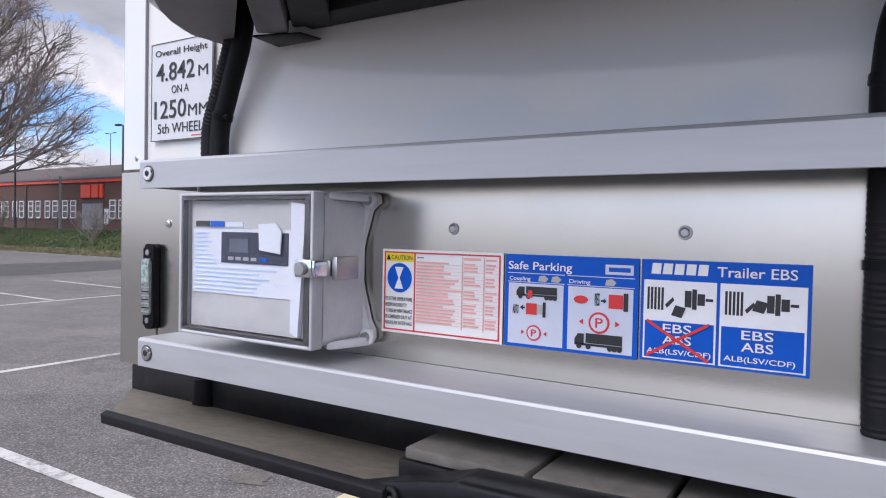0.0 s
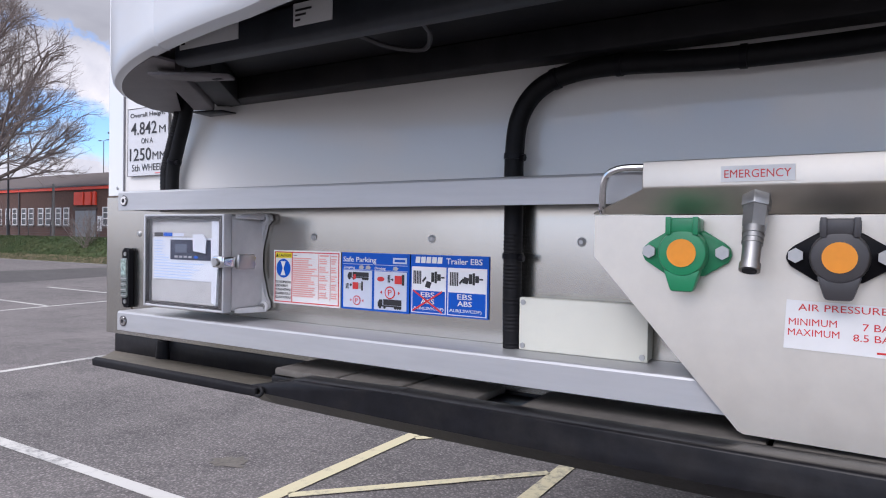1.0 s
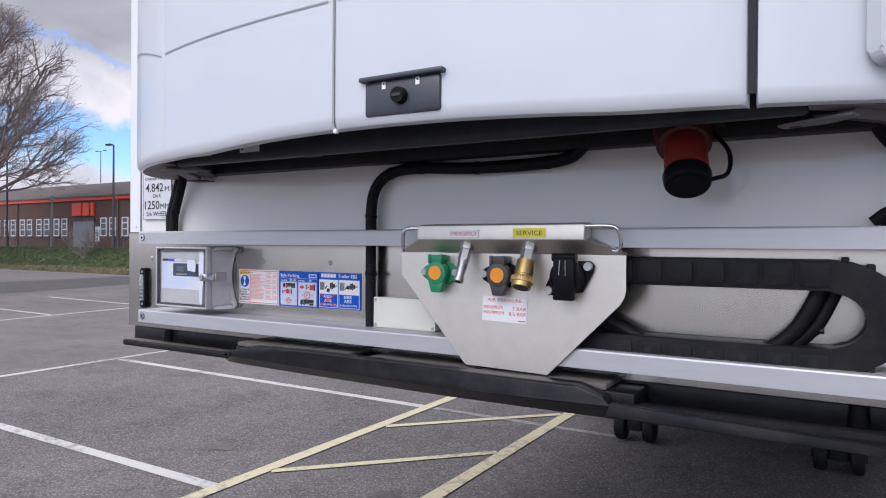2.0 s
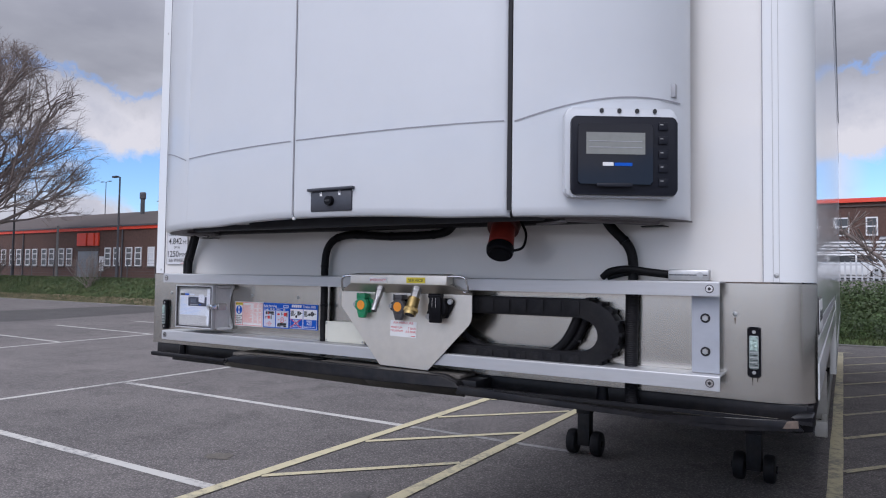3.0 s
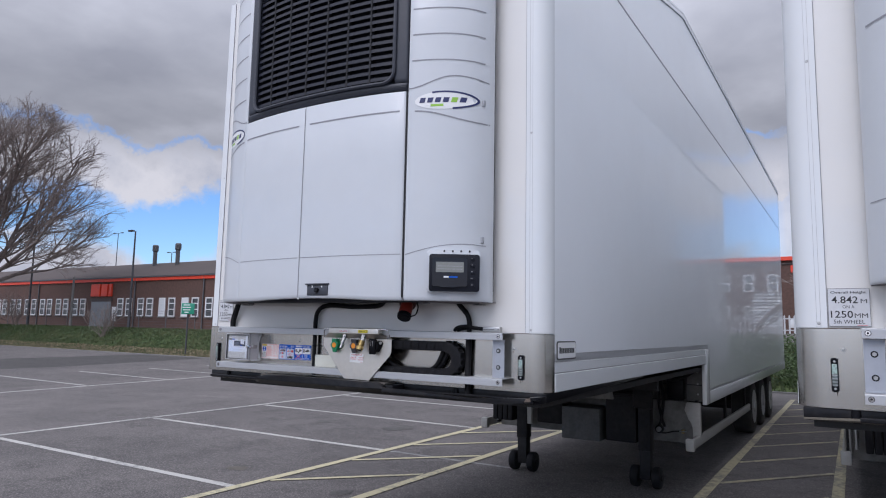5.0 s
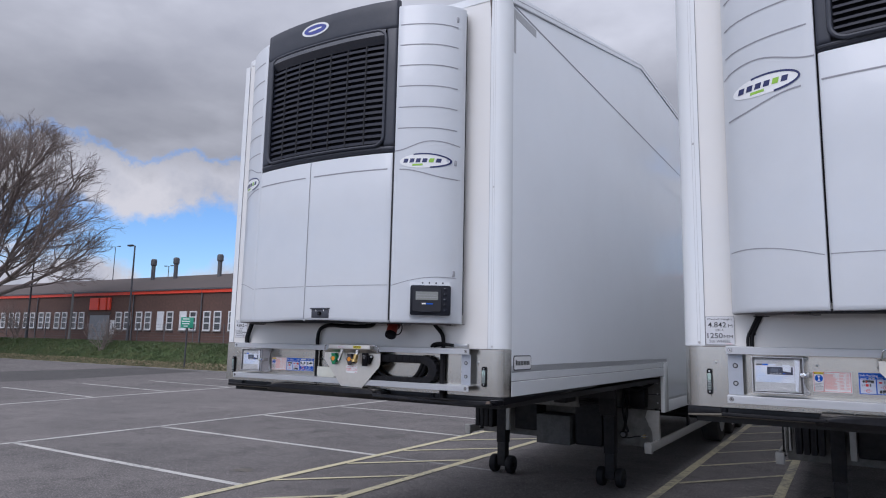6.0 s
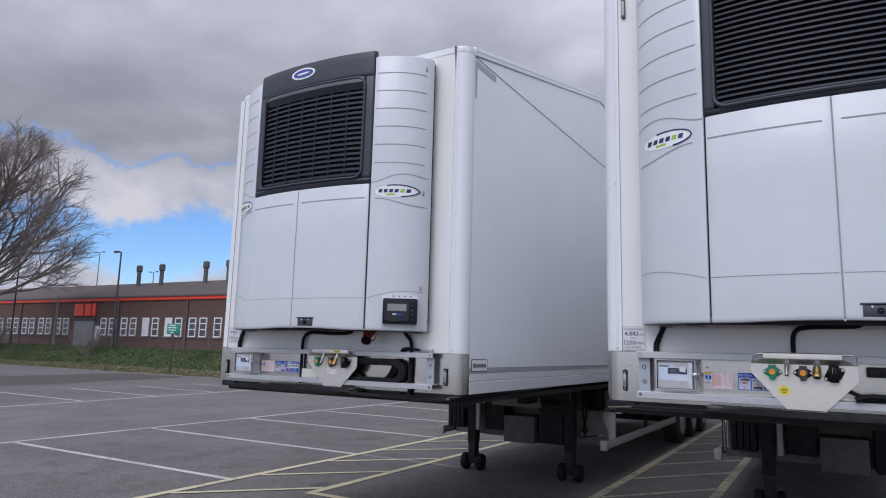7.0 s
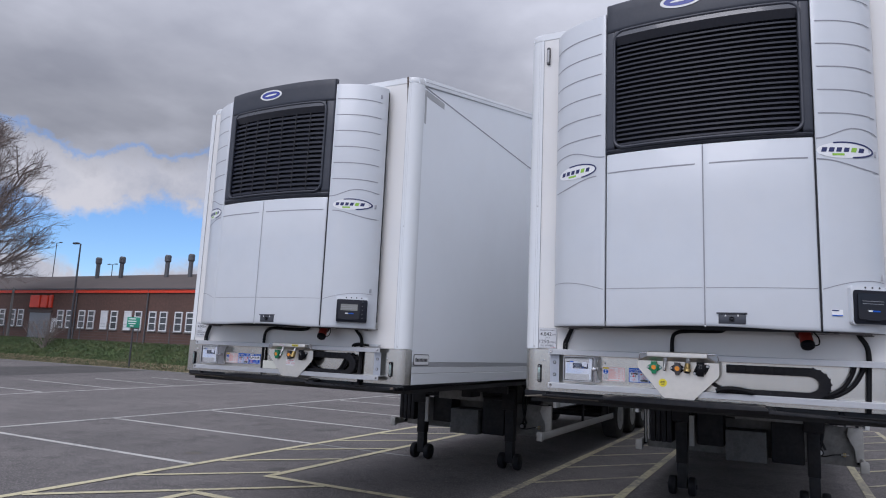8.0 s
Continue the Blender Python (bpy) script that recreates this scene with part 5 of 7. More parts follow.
def build_document_box(ox, oy, dz):
    d = thing("data_logger_box", spot(ox, oy, dz + 0.006), "grey plastic box with a clear latched lid over a printed sheet", "enclosure", "data logger boxes")
    curve = [(-0.806 + 0.012 * abs(math.cos(math.pi * k / 8)) ** 3, 1.438 - 0.133 * k / 8) for k in range(9)]
    back = prism([(-1.022, 1.276), (-1.022, 1.456), (-0.792, 1.460), (-0.780, 1.456), (-0.778, 1.446)] + curve + [(-0.784, 1.296), (-0.783, 1.284), (-0.794, 1.276)], -0.012, -0.004, "y", 0.002)
    part("mounting_flange", back, M_box, d)
    for z in (1.287, 1.449):
        e = part("ear", prism(oval(-0.7885, z, 0.0105, 0.0105, 16), -0.020, -0.013, "y", 0.002), M_box, d)
        part("screw", cyl((-0.7885, -0.020, z), (-0.7885, -0.0235, z), 0.006, n=12), M_zinc, e)
    shell = bmesh.new()
    rings = []
    for y, x0, x1, z0, z1, r in ((-0.010, -1.018, -0.800, 1.279, 1.452, 0.012), (-0.05, -1.012, -0.800, 1.281, 1.450, 0.012), (-0.086, -1.016, -0.797, 1.282, 1.453, 0.010)):
        rings.append([shell.verts.new((x, y, z)) for x, z in rounded(x0, x1, z0, z1, r)])
    for a, b in zip(rings, rings[1:]):
        for k in range(len(a)):
            shell.faces.new((a[k], a[(k + 1) % len(a)], b[(k + 1) % len(a)], b[k]))
    shell.faces.new(rings[0])
    part("body", shell, M_box, d, "grey moulded body")
    # the lid: a rim, and a clear face
    rim = bmesh.new()
    for a, b, c, e in ((-1.0195, -1.0150, 1.281, 1.455), (-0.8000, -0.7955, 1.281, 1.455), (-1.0150, -0.8000, 1.281, 1.2855), (-1.0150, -0.8000, 1.4505, 1.455)):
        box(a, b, -0.106, -0.087, c, e, 0.002, 3, bm=rim)
    lid = part("lid", rim, M_lidrim, d, "smoky clear rim of the lid")
    gasket = bmesh.new()
    for a, b, c, e in ((-0.8096, -0.8002, 1.2857, 1.4503), (-1.0148, -0.8098, 1.4466, 1.4503), (-1.0148, -0.8098, 1.2857, 1.2895), (-1.0148, -1.0132, 1.2897, 1.4464)):
        box(a, b, -0.1032, -0.0960, c, e, bm=gasket)
    part("gasket", gasket, M_greysock, lid, "dark seal behind the lid", False)
    pane = part("lid_window", box(-1.0148, -0.8002, -0.1055, -0.1035, 1.2857, 1.4503), M_clear, lid, "clear plastic window", False)
    pane.visible_shadow = False
    panel = part("inner_panel", box(-1.011, -0.8098, -0.092, -0.088, 1.2905, 1.4458), M_seal, d, "grey inner panel", False)
    y = -0.0925
    sheet_ob = part("printed_sheet", box(-1.006, -0.836, y - 0.001, y, 1.333, 1.441), M_sheet, d, "white sheet with blue lines of print", False)
    part("header", box(-1.006, -0.836, y - 0.0018, y - 0.0012, 1.412, 1.441), M_seal, sheet_ob, "", False)
    part("title_bar", box(-1.000, -0.975, y - 0.0026, y - 0.002, 1.414, 1.421), M_ink, sheet_ob, "", False)
    part("title_bar", box(-0.973, -0.948, y - 0.0026, y - 0.002, 1.414, 1.421), M_blue, sheet_ob, "", False)
    part("title_bar", box(-0.945, -0.915, y - 0.0026, y - 0.002, 1.4145, 1.420), M_lightblue, sheet_ob, "", False)
    rng = random.Random(4)
    for k in range(14):
        z = 1.406 - 0.0053 * k
        long = k > 7
        w = rng.uniform(0.10, 0.155) if long else rng.uniform(0.02, 0.045)
        part("print_line", box(-1.002, -1.002 + w, y - 0.0018, y - 0.0012, z - 0.0007, z + 0.0007), M_blueprint, sheet_ob, "", False)
    dev = part("pictured_device", box(-0.953, -0.842, y - 0.0022, y - 0.0012, 1.371, 1.408), M_recorder, sheet_ob, "dark picture of a recorder", False)
    part("pictured_screen", box(-0.938, -0.905, y - 0.003, y - 0.0024, 1.384, 1.400), M_recorder_screen, dev, "", False)
    for k in range(4):
        part("pictured_button", box(-0.94 + 0.013 * k, -0.931 + 0.013 * k, y - 0.003, y - 0.0024, 1.3745, 1.3785), M_inner, dev, "", False)
    part("pictured_mark", prism(oval(-0.880, 1.3765, 0.006, 0.0025, 16), y - 0.003, y - 0.0024, "y"), M_blue, dev, "", False)
    part("paper_slip", prism([(-0.884, 1.388), (-0.851, 1.384), (-0.849, 1.409), (-0.858, 1.419), (-0.886, 1.418)], y - 0.006, y - 0.0045, "y"), M_sheet, d, "curled white paper slip", False)
    part("folded_sheet", prism([(-0.8335, 1.297), (-0.822, 1.292), (-0.8115, 1.440), (-0.8335, 1.443)], -0.099, -0.0935, "y"), M_sheet, d, "folded white papers behind the lid", False)
    for z0, z1 in ((1.2775, 1.2870), (1.4470, 1.4560)):
        part("web", prism([(-0.799, -0.078), (-0.799, -0.0125), (-0.782, -0.0125), (-0.786, -0.030)], z0, z1, "z", 0.002), M_box, d, "gusset from the body to the ear")
    latch = bmesh.new()
    box(-0.812, -0.788, -0.116, -0.109, 1.361, 1.381, 0.002, bm=latch)
    box(-0.792, -0.785, -0.114, -0.040, 1.362, 1.380, 0.002, bm=latch)
    lt = part("latch", latch, M_chrome, d, "chromed toggle latch")
    part("latch_lever", box(-0.784, -0.776, -0.088, -0.050, 1.358, 1.384, 0.002), M_zinc, lt)
    part("latch_pin", cyl((-0.800, -0.117, 1.371), (-0.800, -0.122, 1.371), 0.007, n=14), M_zinc, lt)
    return d


M_recorder = material("printed_dark_blue_grey", (0.035, 0.042, 0.07), 0.6, grain=0.1, scale=60)
M_recorder_screen = material("printed_blue_grey", (0.09, 0.11, 0.15), 0.6, grain=0.1, scale=60)
M_blueprint = material("blue_print", (0.36, 0.50, 0.74), 0.6, grain=0.1, scale=90)


def sticker(name, x0, x1, z0, z1, mat, label, category="sticker", y=-0.0035, group=""):
    """A vinyl sticker; gives its thing and functions that place bars, letters and shapes on it by fractions."""
    t = thing(name, spot(0, 0, 0), label, category, group)
    base = part("backing", sheet(rect(x0, x1, z0, z1), y, thick=0.0008), mat, t, "", False)

    def fx(u):
        return x0 + (x1 - x0) * u

    def fz(v):
        return z0 + (z1 - z0) * v

    def shape(outline, m, level=1, part_name="print"):
        yy = y - 0.0008 - 0.0004 * level
        return part(part_name, sheet([(fx(u), fz(v)) for u, v in outline], yy, thick=0.0003), m, base, "", False)

    def bar(u0, u1, v0, v1, m, level=1, part_name="print"):
        return shape(rect(u0, u1, v0, v1), m, level, part_name)

    def word(text, u, v, w, h, m, level=3):
        return letters(text, 0.01, spot(fx(u), y - 0.0008 - 0.0004 * level, fz(v)), m, base, "lettering", width=w * (x1 - x0), height=h * (z1 - z0), depth=0.00012, bold=0.0 if set(text) & set("MWN") else 0.00008)

    def disc(u, v, r, m, level=2, squeeze=1.0, part_name="print"):
        a = (x1 - x0) / (z1 - z0)
        return shape([(u + r * math.cos(2 * math.pi * k / 28), v + r * a * squeeze * math.sin(2 * math.pi * k / 28)) for k in range(28)], m, level, part_name)

    return t, bar, word, disc, shape


def truck(shape, bar, disc, u0, u1, v0, v1, flip=False):
    """A black lorry pictogram."""
    w, h = u1 - u0, v1 - v0
    bar(u0 + 0.24 * w, u1, v0 + 0.38 * h, v1, M_ink, 3)
    shape([(u0, v0 + 0.25 * h), (u0 + 0.2 * w, v0 + 0.25 * h), (u0 + 0.2 * w, v0 + 0.95 * h), (u0 + 0.07 * w, v0 + 0.95 * h), (u0, v0 + 0.6 * h)], M_ink, 3)
    bar(u0, u1, v0 + 0.2 * h, v0 + 0.34 * h, M_ink, 3)
    for f in (0.1, 0.3, 0.75, 0.85, 0.95):
        disc(u0 + f * w, v0 + 0.15 * h, 0.055 * w, M_ink, 4)


def parking_mark(bar, word, disc, u, v, r):
    disc(u, v, r, M_red, 3)
    disc(u, v, r * 0.80, M_lightblue, 4)
    word("P", u - r * 0.32, v - r * 0.62, r * 0.72, r * 1.3, M_red, 6)


def build_caution(dx=0.0, dy=0.0, dz=0.0):
    t, bar, word, disc, shape = sticker("caution_sticker", -0.777 + dx, -0.617 + dx, 1.300 + dz, 1.398 + dz, M_vinyl, "white caution sticker with a red table and blue hourglass sign", y=-0.0035 + dy, group="warning stickers")
    for a in ((0.02, 0.98, 0.955, 0.972), (0.02, 0.98, 0.03, 0.047), (0.02, 0.031, 0.047, 0.955), (0.969, 0.98, 0.047, 0.955), (0.285, 0.296, 0.047, 0.955)):
        bar(*a, M_red, 1)
    bar(0.033, 0.283, 0.855, 0.953, M_yellow, 1)
    word("CAUTION", 0.085, 0.878, 0.185, 0.052, M_ink, 3)
    shape([(0.04, 0.872), (0.078, 0.872), (0.059, 0.94)], M_ink, 2)
    disc(0.158, 0.66, 0.108, M_blue, 2)
    shape([(0.12, 0.53), (0.196, 0.53), (0.163, 0.66), (0.196, 0.79), (0.12, 0.79), (0.153, 0.66)], M_vinyl, 4)
    for k, s in enumerate(("IT IS THE OPERATORS", "RESPONSIBILITY", "TO ENSURE MAINTENANCE", "IS CARRIED OUT AT", "REGULAR INTERVALS")):
        word(s, 0.04, 0.385 - 0.072 * k, 0.235 if len(s) > 15 else 0.19, 0.045, M_ink, 3)
    rng = random.Random(7)
    for k in range(19):
        z = 0.86 - 0.0385 * k
        bar(0.305, 0.965, z - 0.021, z - 0.0185, M_pink, 1)
        bar(0.305, 0.305 + rng.uniform(0.22, 0.38), z - 0.013, z + 0.006, M_pink, 1)
        if k % 4 != 3:
            bar(0.70, 0.70 + rng.uniform(0.08, 0.13), z - 0.013, z + 0.006, M_pink, 1)
            bar(0.87, 0.87 + rng.uniform(0.05, 0.09), z - 0.013, z + 0.006, M_pink, 1)
    for u in (0.685, 0.855):
        bar(u, u + 0.006, 0.11, 0.94, M_pink, 2)
    bar(0.31, 0.365, 0.905, 0.915, M_ink, 1)
    bar(0.70, 0.83, 0.90, 0.93, M_pink, 1)
    bar(0.87, 0.95, 0.90, 0.92, M_pink, 1)
    return t


def build_parking(dx=0.0, dy=0.0, dz=0.0):
    t, bar, word, disc, shape = sticker("parking_sticker", -0.6145 + dx, -0.4735 + dx, 1.3005 + dz, 1.3975 + dz, M_blue, "blue and pale safe parking instruction sticker with lorry drawings", y=-0.0035 + dy, group="warning stickers")
    word("Safe Parking", 0.03, 0.84, 0.50, 0.115, M_vinyl, 3)
    bar(0.77, 0.965, 0.83, 0.93, M_lightblue, 1)
    bar(0.795, 0.945, 0.858, 0.902, M_blue, 2)
    for u0, u1 in ((0.025, 0.475), (0.495, 0.975)):
        for a in ((u0, u1, 0.795, 0.803), (u0, u1, 0.70, 0.708)):
            bar(*a, M_lightblue, 1)
        bar(u0 + 0.008, u1 - 0.008, 0.035, 0.69, M_lightblue, 1)
    word("Coupling", 0.04, 0.722, 0.17, 0.055, M_vinyl, 3)
    word("Driving", 0.51, 0.722, 0.155, 0.055, M_vinyl, 3)
    for u in (0.27, 0.37, 0.77):
        shape([(u, 0.72), (u + 0.06, 0.715), (u + 0.08, 0.75), (u + 0.05, 0.785), (u + 0.01, 0.775)], M_seal, 2)
    truck(shape, bar, disc, 0.10, 0.42, 0.53, 0.66)
    shape([(0.19, 0.54), (0.23, 0.54), (0.23, 0.62), (0.20, 0.62)], M_red, 5)
    word("AUTO", 0.07, 0.36, 0.05, 0.10, M_ink, 3)
    shape([(0.13, 0.43), (0.155, 0.40), (0.155, 0.42), (0.17, 0.42), (0.17, 0.44), (0.155, 0.44), (0.155, 0.46)], M_ink, 3)
    bar(0.18, 0.265, 0.36, 0.48, M_red, 3)
    bar(0.268, 0.31, 0.37, 0.47, M_seal, 3)
    bar(0.312, 0.335, 0.34, 0.50, M_ink, 3)
    parking_mark(bar, word, disc, 0.245, 0.165, 0.058)
    for s in (-1, 1):
        shape([(0.245 + s * 0.10, 0.19), (0.245 + s * 0.10, 0.14), (0.245 + s * 0.075, 0.165)], M_red, 3)
        shape([(0.735 + s * 0.115, 0.365), (0.735 + s * 0.115, 0.305), (0.735 + s * 0.145, 0.335)], M_red, 3)
    disc(0.60, 0.56, 0.052, M_red, 3, 0.55)
    word("PRESS", 0.70, 0.51, 0.035, 0.13, M_ink, 3)
    shape([(0.785, 0.56), (0.765, 0.53), (0.765, 0.55), (0.745, 0.55), (0.745, 0.57), (0.765, 0.57), (0.765, 0.59)], M_ink, 3)
    bar(0.80, 0.90, 0.49, 0.63, M_red, 3)
    bar(0.903, 0.935, 0.47, 0.65, M_ink, 3)
    parking_mark(bar, word, disc, 0.735, 0.335, 0.075)
    truck(shape, bar, disc, 0.56, 0.90, 0.06, 0.22)
    return t


def connector(shape, bar, u, v, w, h, joined):
    for k in range(5):
        bar(u + 0.055 * w * k, u + 0.055 * w * k + 0.035 * w, v - 0.5 * h, v + 0.5 * h, M_ink, 3)
    shape([(u + 0.28 * w, v - 0.25 * h), (u + 0.40 * w, v + 0.1 * h), (u + 0.42 * w, v - 0.05 * h), (u + 0.31 * w, v - 0.4 * h)], M_ink, 3)
    off = -0.45 * h if not joined else 0.0
    shape([(u + 0.38 * w, v - 0.25 * h + off), (u + 0.54 * w, v - 0.35 * h + off), (u + 0.60 * w, v + 0.1 * h + off), (u + 0.44 * w, v + 0.2 * h + off)], M_ink, 4)
    for a, b, hh in ((0.58, 0.68, 0.36), (0.69, 0.76, 0.44), (0.77, 0.88, 0.25), (0.89, 1.0, 0.06)):
        bar(u + a * w, u + b * w, v - hh * h + 0.05 * h, v + hh * h + 0.05 * h, M_ink, 3)


def build_brakes(dx=0.0, dy=0.0, dz=0.0):
    t, bar, word, disc, shape = sticker("brake_sticker", -0.471 + dx, -0.329 + dx, 1.302 + dz, 1.3975 + dz, M_blue, "blue and white trailer brake plug sticker, one half crossed out", y=-0.0035 + dy, group="warning stickers")
    for k in range(5):
        u = 0.065 + 0.073 * k
        shape([(u, 0.86), (u + 0.06, 0.86), (u + 0.066, 0.965), (u + 0.008, 0.965)], M_vinyl, 1)
    word("Trailer EBS", 0.475, 0.86, 0.45, 0.095, M_vinyl, 3)
    for u0, u1 in ((0.02, 0.475), (0.495, 0.98)):
        bar(u0, u1, 0.025, 0.80, M_vinyl, 1)
        bar(u0 + 0.012, u1 - 0.012, 0.04, 0.40, M_blue, 2)
        bar(u0 + 0.004, u1 - 0.004, 0.402, 0.795, M_paper, 2)
        word("EBS", u0 + 0.13, 0.295, 0.18, 0.085, M_vinyl, 5)
        word("ABS", u0 + 0.13, 0.185, 0.18, 0.085, M_vinyl, 5)
        word("ALB(LSV/CDF)", u0 + 0.03, 0.085, 0.40, 0.065, M_vinyl, 5)
    connector(shape, bar, 0.045, 0.62, 0.41, 0.22, False)
    connector(shape, bar, 0.525, 0.62, 0.41, 0.22, True)
    for level, a, b in ((7, (0.05, 0.40), (0.435, 0.05)), (8, (0.05, 0.06), (0.435, 0.40))):
        d = 0.016
        shape([(a[0], a[1] - d), (a[0], a[1] + d), (b[0], b[1] + d), (b[0], b[1] - d)], M_red, level)
    bar(0.83, 0.965, 0.03, 0.038, M_vinyl, 4)
    return t


def build_height_label(dx=0.0, dy=0.0, dz=0.0):
    t, bar, word, disc, shape = sticker("height_label", -1.229 + dx, -1.089 + dx, 1.548 + dz, 1.695 + dz, M_label, "white overall height label with black lettering and a thin border", y=-0.0065 + dy, group="height labels")
    for a in ((0.0, 1.0, 0.992, 1.0), (0.0, 1.0, 0.0, 0.008), (0.0, 0.008, 0.008, 0.992), (0.992, 1.0, 0.008, 0.992)):
        bar(*a, M_greysock, 1)
    word("Overall Height", 0.07, 0.865, 0.85, 0.085, M_ink, 2)
    word("4.842", 0.09, 0.61, 0.63, 0.185, M_ink, 2)
    word("M", 0.78, 0.61, 0.15, 0.105, M_ink, 2)
    word("ON A", 0.35, 0.475, 0.28, 0.08, M_ink, 2)
    word("1250", 0.06, 0.23, 0.53, 0.185, M_ink, 2)
    word("MM", 0.625, 0.23, 0.31, 0.115, M_ink, 2)
    word("5th WHEEL", 0.12, 0.075, 0.74, 0.10, M_ink, 2)
    bar(0.68, 0.93, 0.03, 0.04, M_red, 1)
    return t


def build_coupling_panel(ox, oy, dz, marked=True):
    c = thing("coupling_panel", spot(ox, oy, dz), "bent stainless coupling plate with air lines and electric sockets", "coupling panel", "coupling panels")
    right = [(0.381, 1.455), (0.381, 1.388), (0.378, 1.374), (0.370, 1.360)]
    low = [(0.226, 1.214), (0.222, 1.211), (0.037, 1.214), (0.031, 1.217)]
    p = prism([(-0.135, 1.455)] + right + low + [(-0.135, 1.405)], -0.1005, -0.0975, "y")
    plate = part("plate", p, M_plate, c, "stainless plate with cut-off corners", False)
    # folded hood over the couplings
    bm = bmesh.new()
    a = [bm.verts.new(q) for q in ((-0.069, -0.138, 1.484), (0.311, -0.138, 1.484), (0.311, -0.136, 1.514), (-0.069, -0.136, 1.514))]
    b = [bm.verts.new(q) for q in ((-0.137, -0.1015, 1.456), (0.383, -0.1015, 1.456))]
    e = [bm.verts.new(q) for q in ((0.311, -0.096, 1.519), (-0.069, -0.096, 1.519), (0.383, -0.096, 1.459), (-0.137, -0.096, 1.459), (0.311, -0.10, 1.49), (-0.069, -0.10, 1.49))]
    bm.faces.new(a)
    bm.faces.new((a[1], a[0], b[0], b[1]))
    bm.faces.new((a[3], a[2], e[0], e[1]))
    bm.faces.new((a[0], a[3], e[1], e[5]))
    bm.faces.new((a[2], a[1], e[4], e[0]))
    bm.faces.new((b[0], a[0], e[5], e[3]))
    bm.faces.new((a[1], b[1], e[2], e[4]))
    bm.faces.new((e[3], b[0], b[1], e[2]))
    bm.faces.new((e[0], e[4], e[5], e[1]))
    bm.faces.new((e[4], e[2], e[3], e[5]))
    bmesh.ops.bevel(bm, geom=[x for x in bm.edges if set(x.verts) <= set(a)], offset=0.002, segments=2, affect="EDGES", profile=0.5)
    part("hood", bm, M_plate, c, "folded stainless hood")
    part("handle", tube([(-0.066, -0.128, 1.509), (-0.098, -0.128, 1.508), (-0.116, -0.122, 1.498), (-0.122, -0.114, 1.470), (-0.124, -0.106, 1.459)], 0.0042, 10), M_chrome, c, "bent wire handle")
    part("handle", tube([(0.308, -0.130, 1.511), (0.352, -0.130, 1.511), (0.369, -0.128, 1.507), (0.375, -0.124, 1.494), (0.376, -0.118, 1.474), (0.366, -0.112, 1.463), (0.345, -0.108, 1.470), (0.318, -0.110, 1.482)], 0.0034, 10), M_chrome, c, "bent wire handle")

    def socket(x, z, mat, label):
        s = part("socket_lid", cyl((x, -0.116, z), (x, -0.132, z), 0.0275, 0.0255, n=28, bevel=0.003), mat, c, label)
        ears = prism([(x - 0.040, z + 0.012), (x - 0.047, z + 0.006), (x - 0.049, z - 0.002), (x - 0.045, z - 0.010), (x - 0.020, z - 0.026), (x + 0.020, z - 0.026), (x + 0.045, z - 0.010), (x + 0.049, z - 0.002), (x + 0.047, z + 0.006), (x + 0.040, z + 0.012), (x + 0.018, z + 0.026), (x - 0.018, z + 0.026)], -0.110, -0.101, "y", 0.002)
        part("flange", ears, M_black if mat is M_greysock else mat, s)
        part("barrel", cyl((x, -0.101, z), (x, -0.117, z), 0.024, n=24), mat, s)
        tail = prism([(x - 0.020, z - 0.018), (x - 0.012, z - 0.043), (x + 0.012, z - 0.043), (x + 0.020, z - 0.018)], -0.130, -0.114, "y", 0.003)
        part("tail", tail, mat, s)
        part("hinge", box(x - 0.018, x + 0.018, -0.132, -0.102, z + 0.022, z + 0.039, 0.003), mat, s)
        for q in (-0.006, 0.006):
            part("hinge_rib", box(x + 2.4 * q - 0.003, x + 2.4 * q + 0.003, -0.134, -0.128, z + 0.020, z + 0.040, 0.001), mat, s)
        part("insert", cyl((x, -0.1318, z), (x, -0.1335, z), 0.0155, n=26), M_orange, s, "round orange insert")
        for q in (-1, 1):
            part("bolt", cyl((x + q * 0.0395, -0.110, z + 0.001), (x + q * 0.0395, -0.116, z + 0.001), 0.0078, n=6), M_zinc, s)
        return s

    socket(-0.026, 1.412, M_green, "green hinged socket lid")
    socket(0.124, 1.411, M_greysock, "dark grey hinged socket lid")
    # large black plug socket
    x, z = 0.270, 1.412
    s = part("plug_socket", cyl((x, -0.101, z), (x, -0.128, z), 0.036, 0.034, n=32, bevel=0.004), M_black, c, "large black plug socket with a spring lid")
    outline = [(0.040, 0.036), (0.054, 0.036), (0.062, 0.026), (0.060, 0.012), (0.034, -0.036), (-0.036, -0.046), (-0.056, -0.044), (-0.061, -0.032), (-0.056, -0.020), (-0.032, 0.034)]
    part("flange", prism([(x + 0.83 * u, z + 0.86 * v) for u, v in outline], -0.110, -0.1012, "y", 0.002), M_black, s)
    for q, w in ((0.0405, 0.0205), (-0.0400, -0.0285)):
        part("bolt", cyl((x + q, -0.110, z + w), (x + q, -0.117, z + w), 0.0090, 0.0080, n=18), M_zinc, s)
    part("spring_lid", box(x - 0.022, x + 0.021, -0.140, -0.124, z - 0.046, z + 0.038, 0.004), M_black, s)
    part("lid_hinge", cyl((x - 0.024, -0.133, z + 0.038), (x + 0.024, -0.133, z + 0.038), 0.008, n=14), M_black, s)
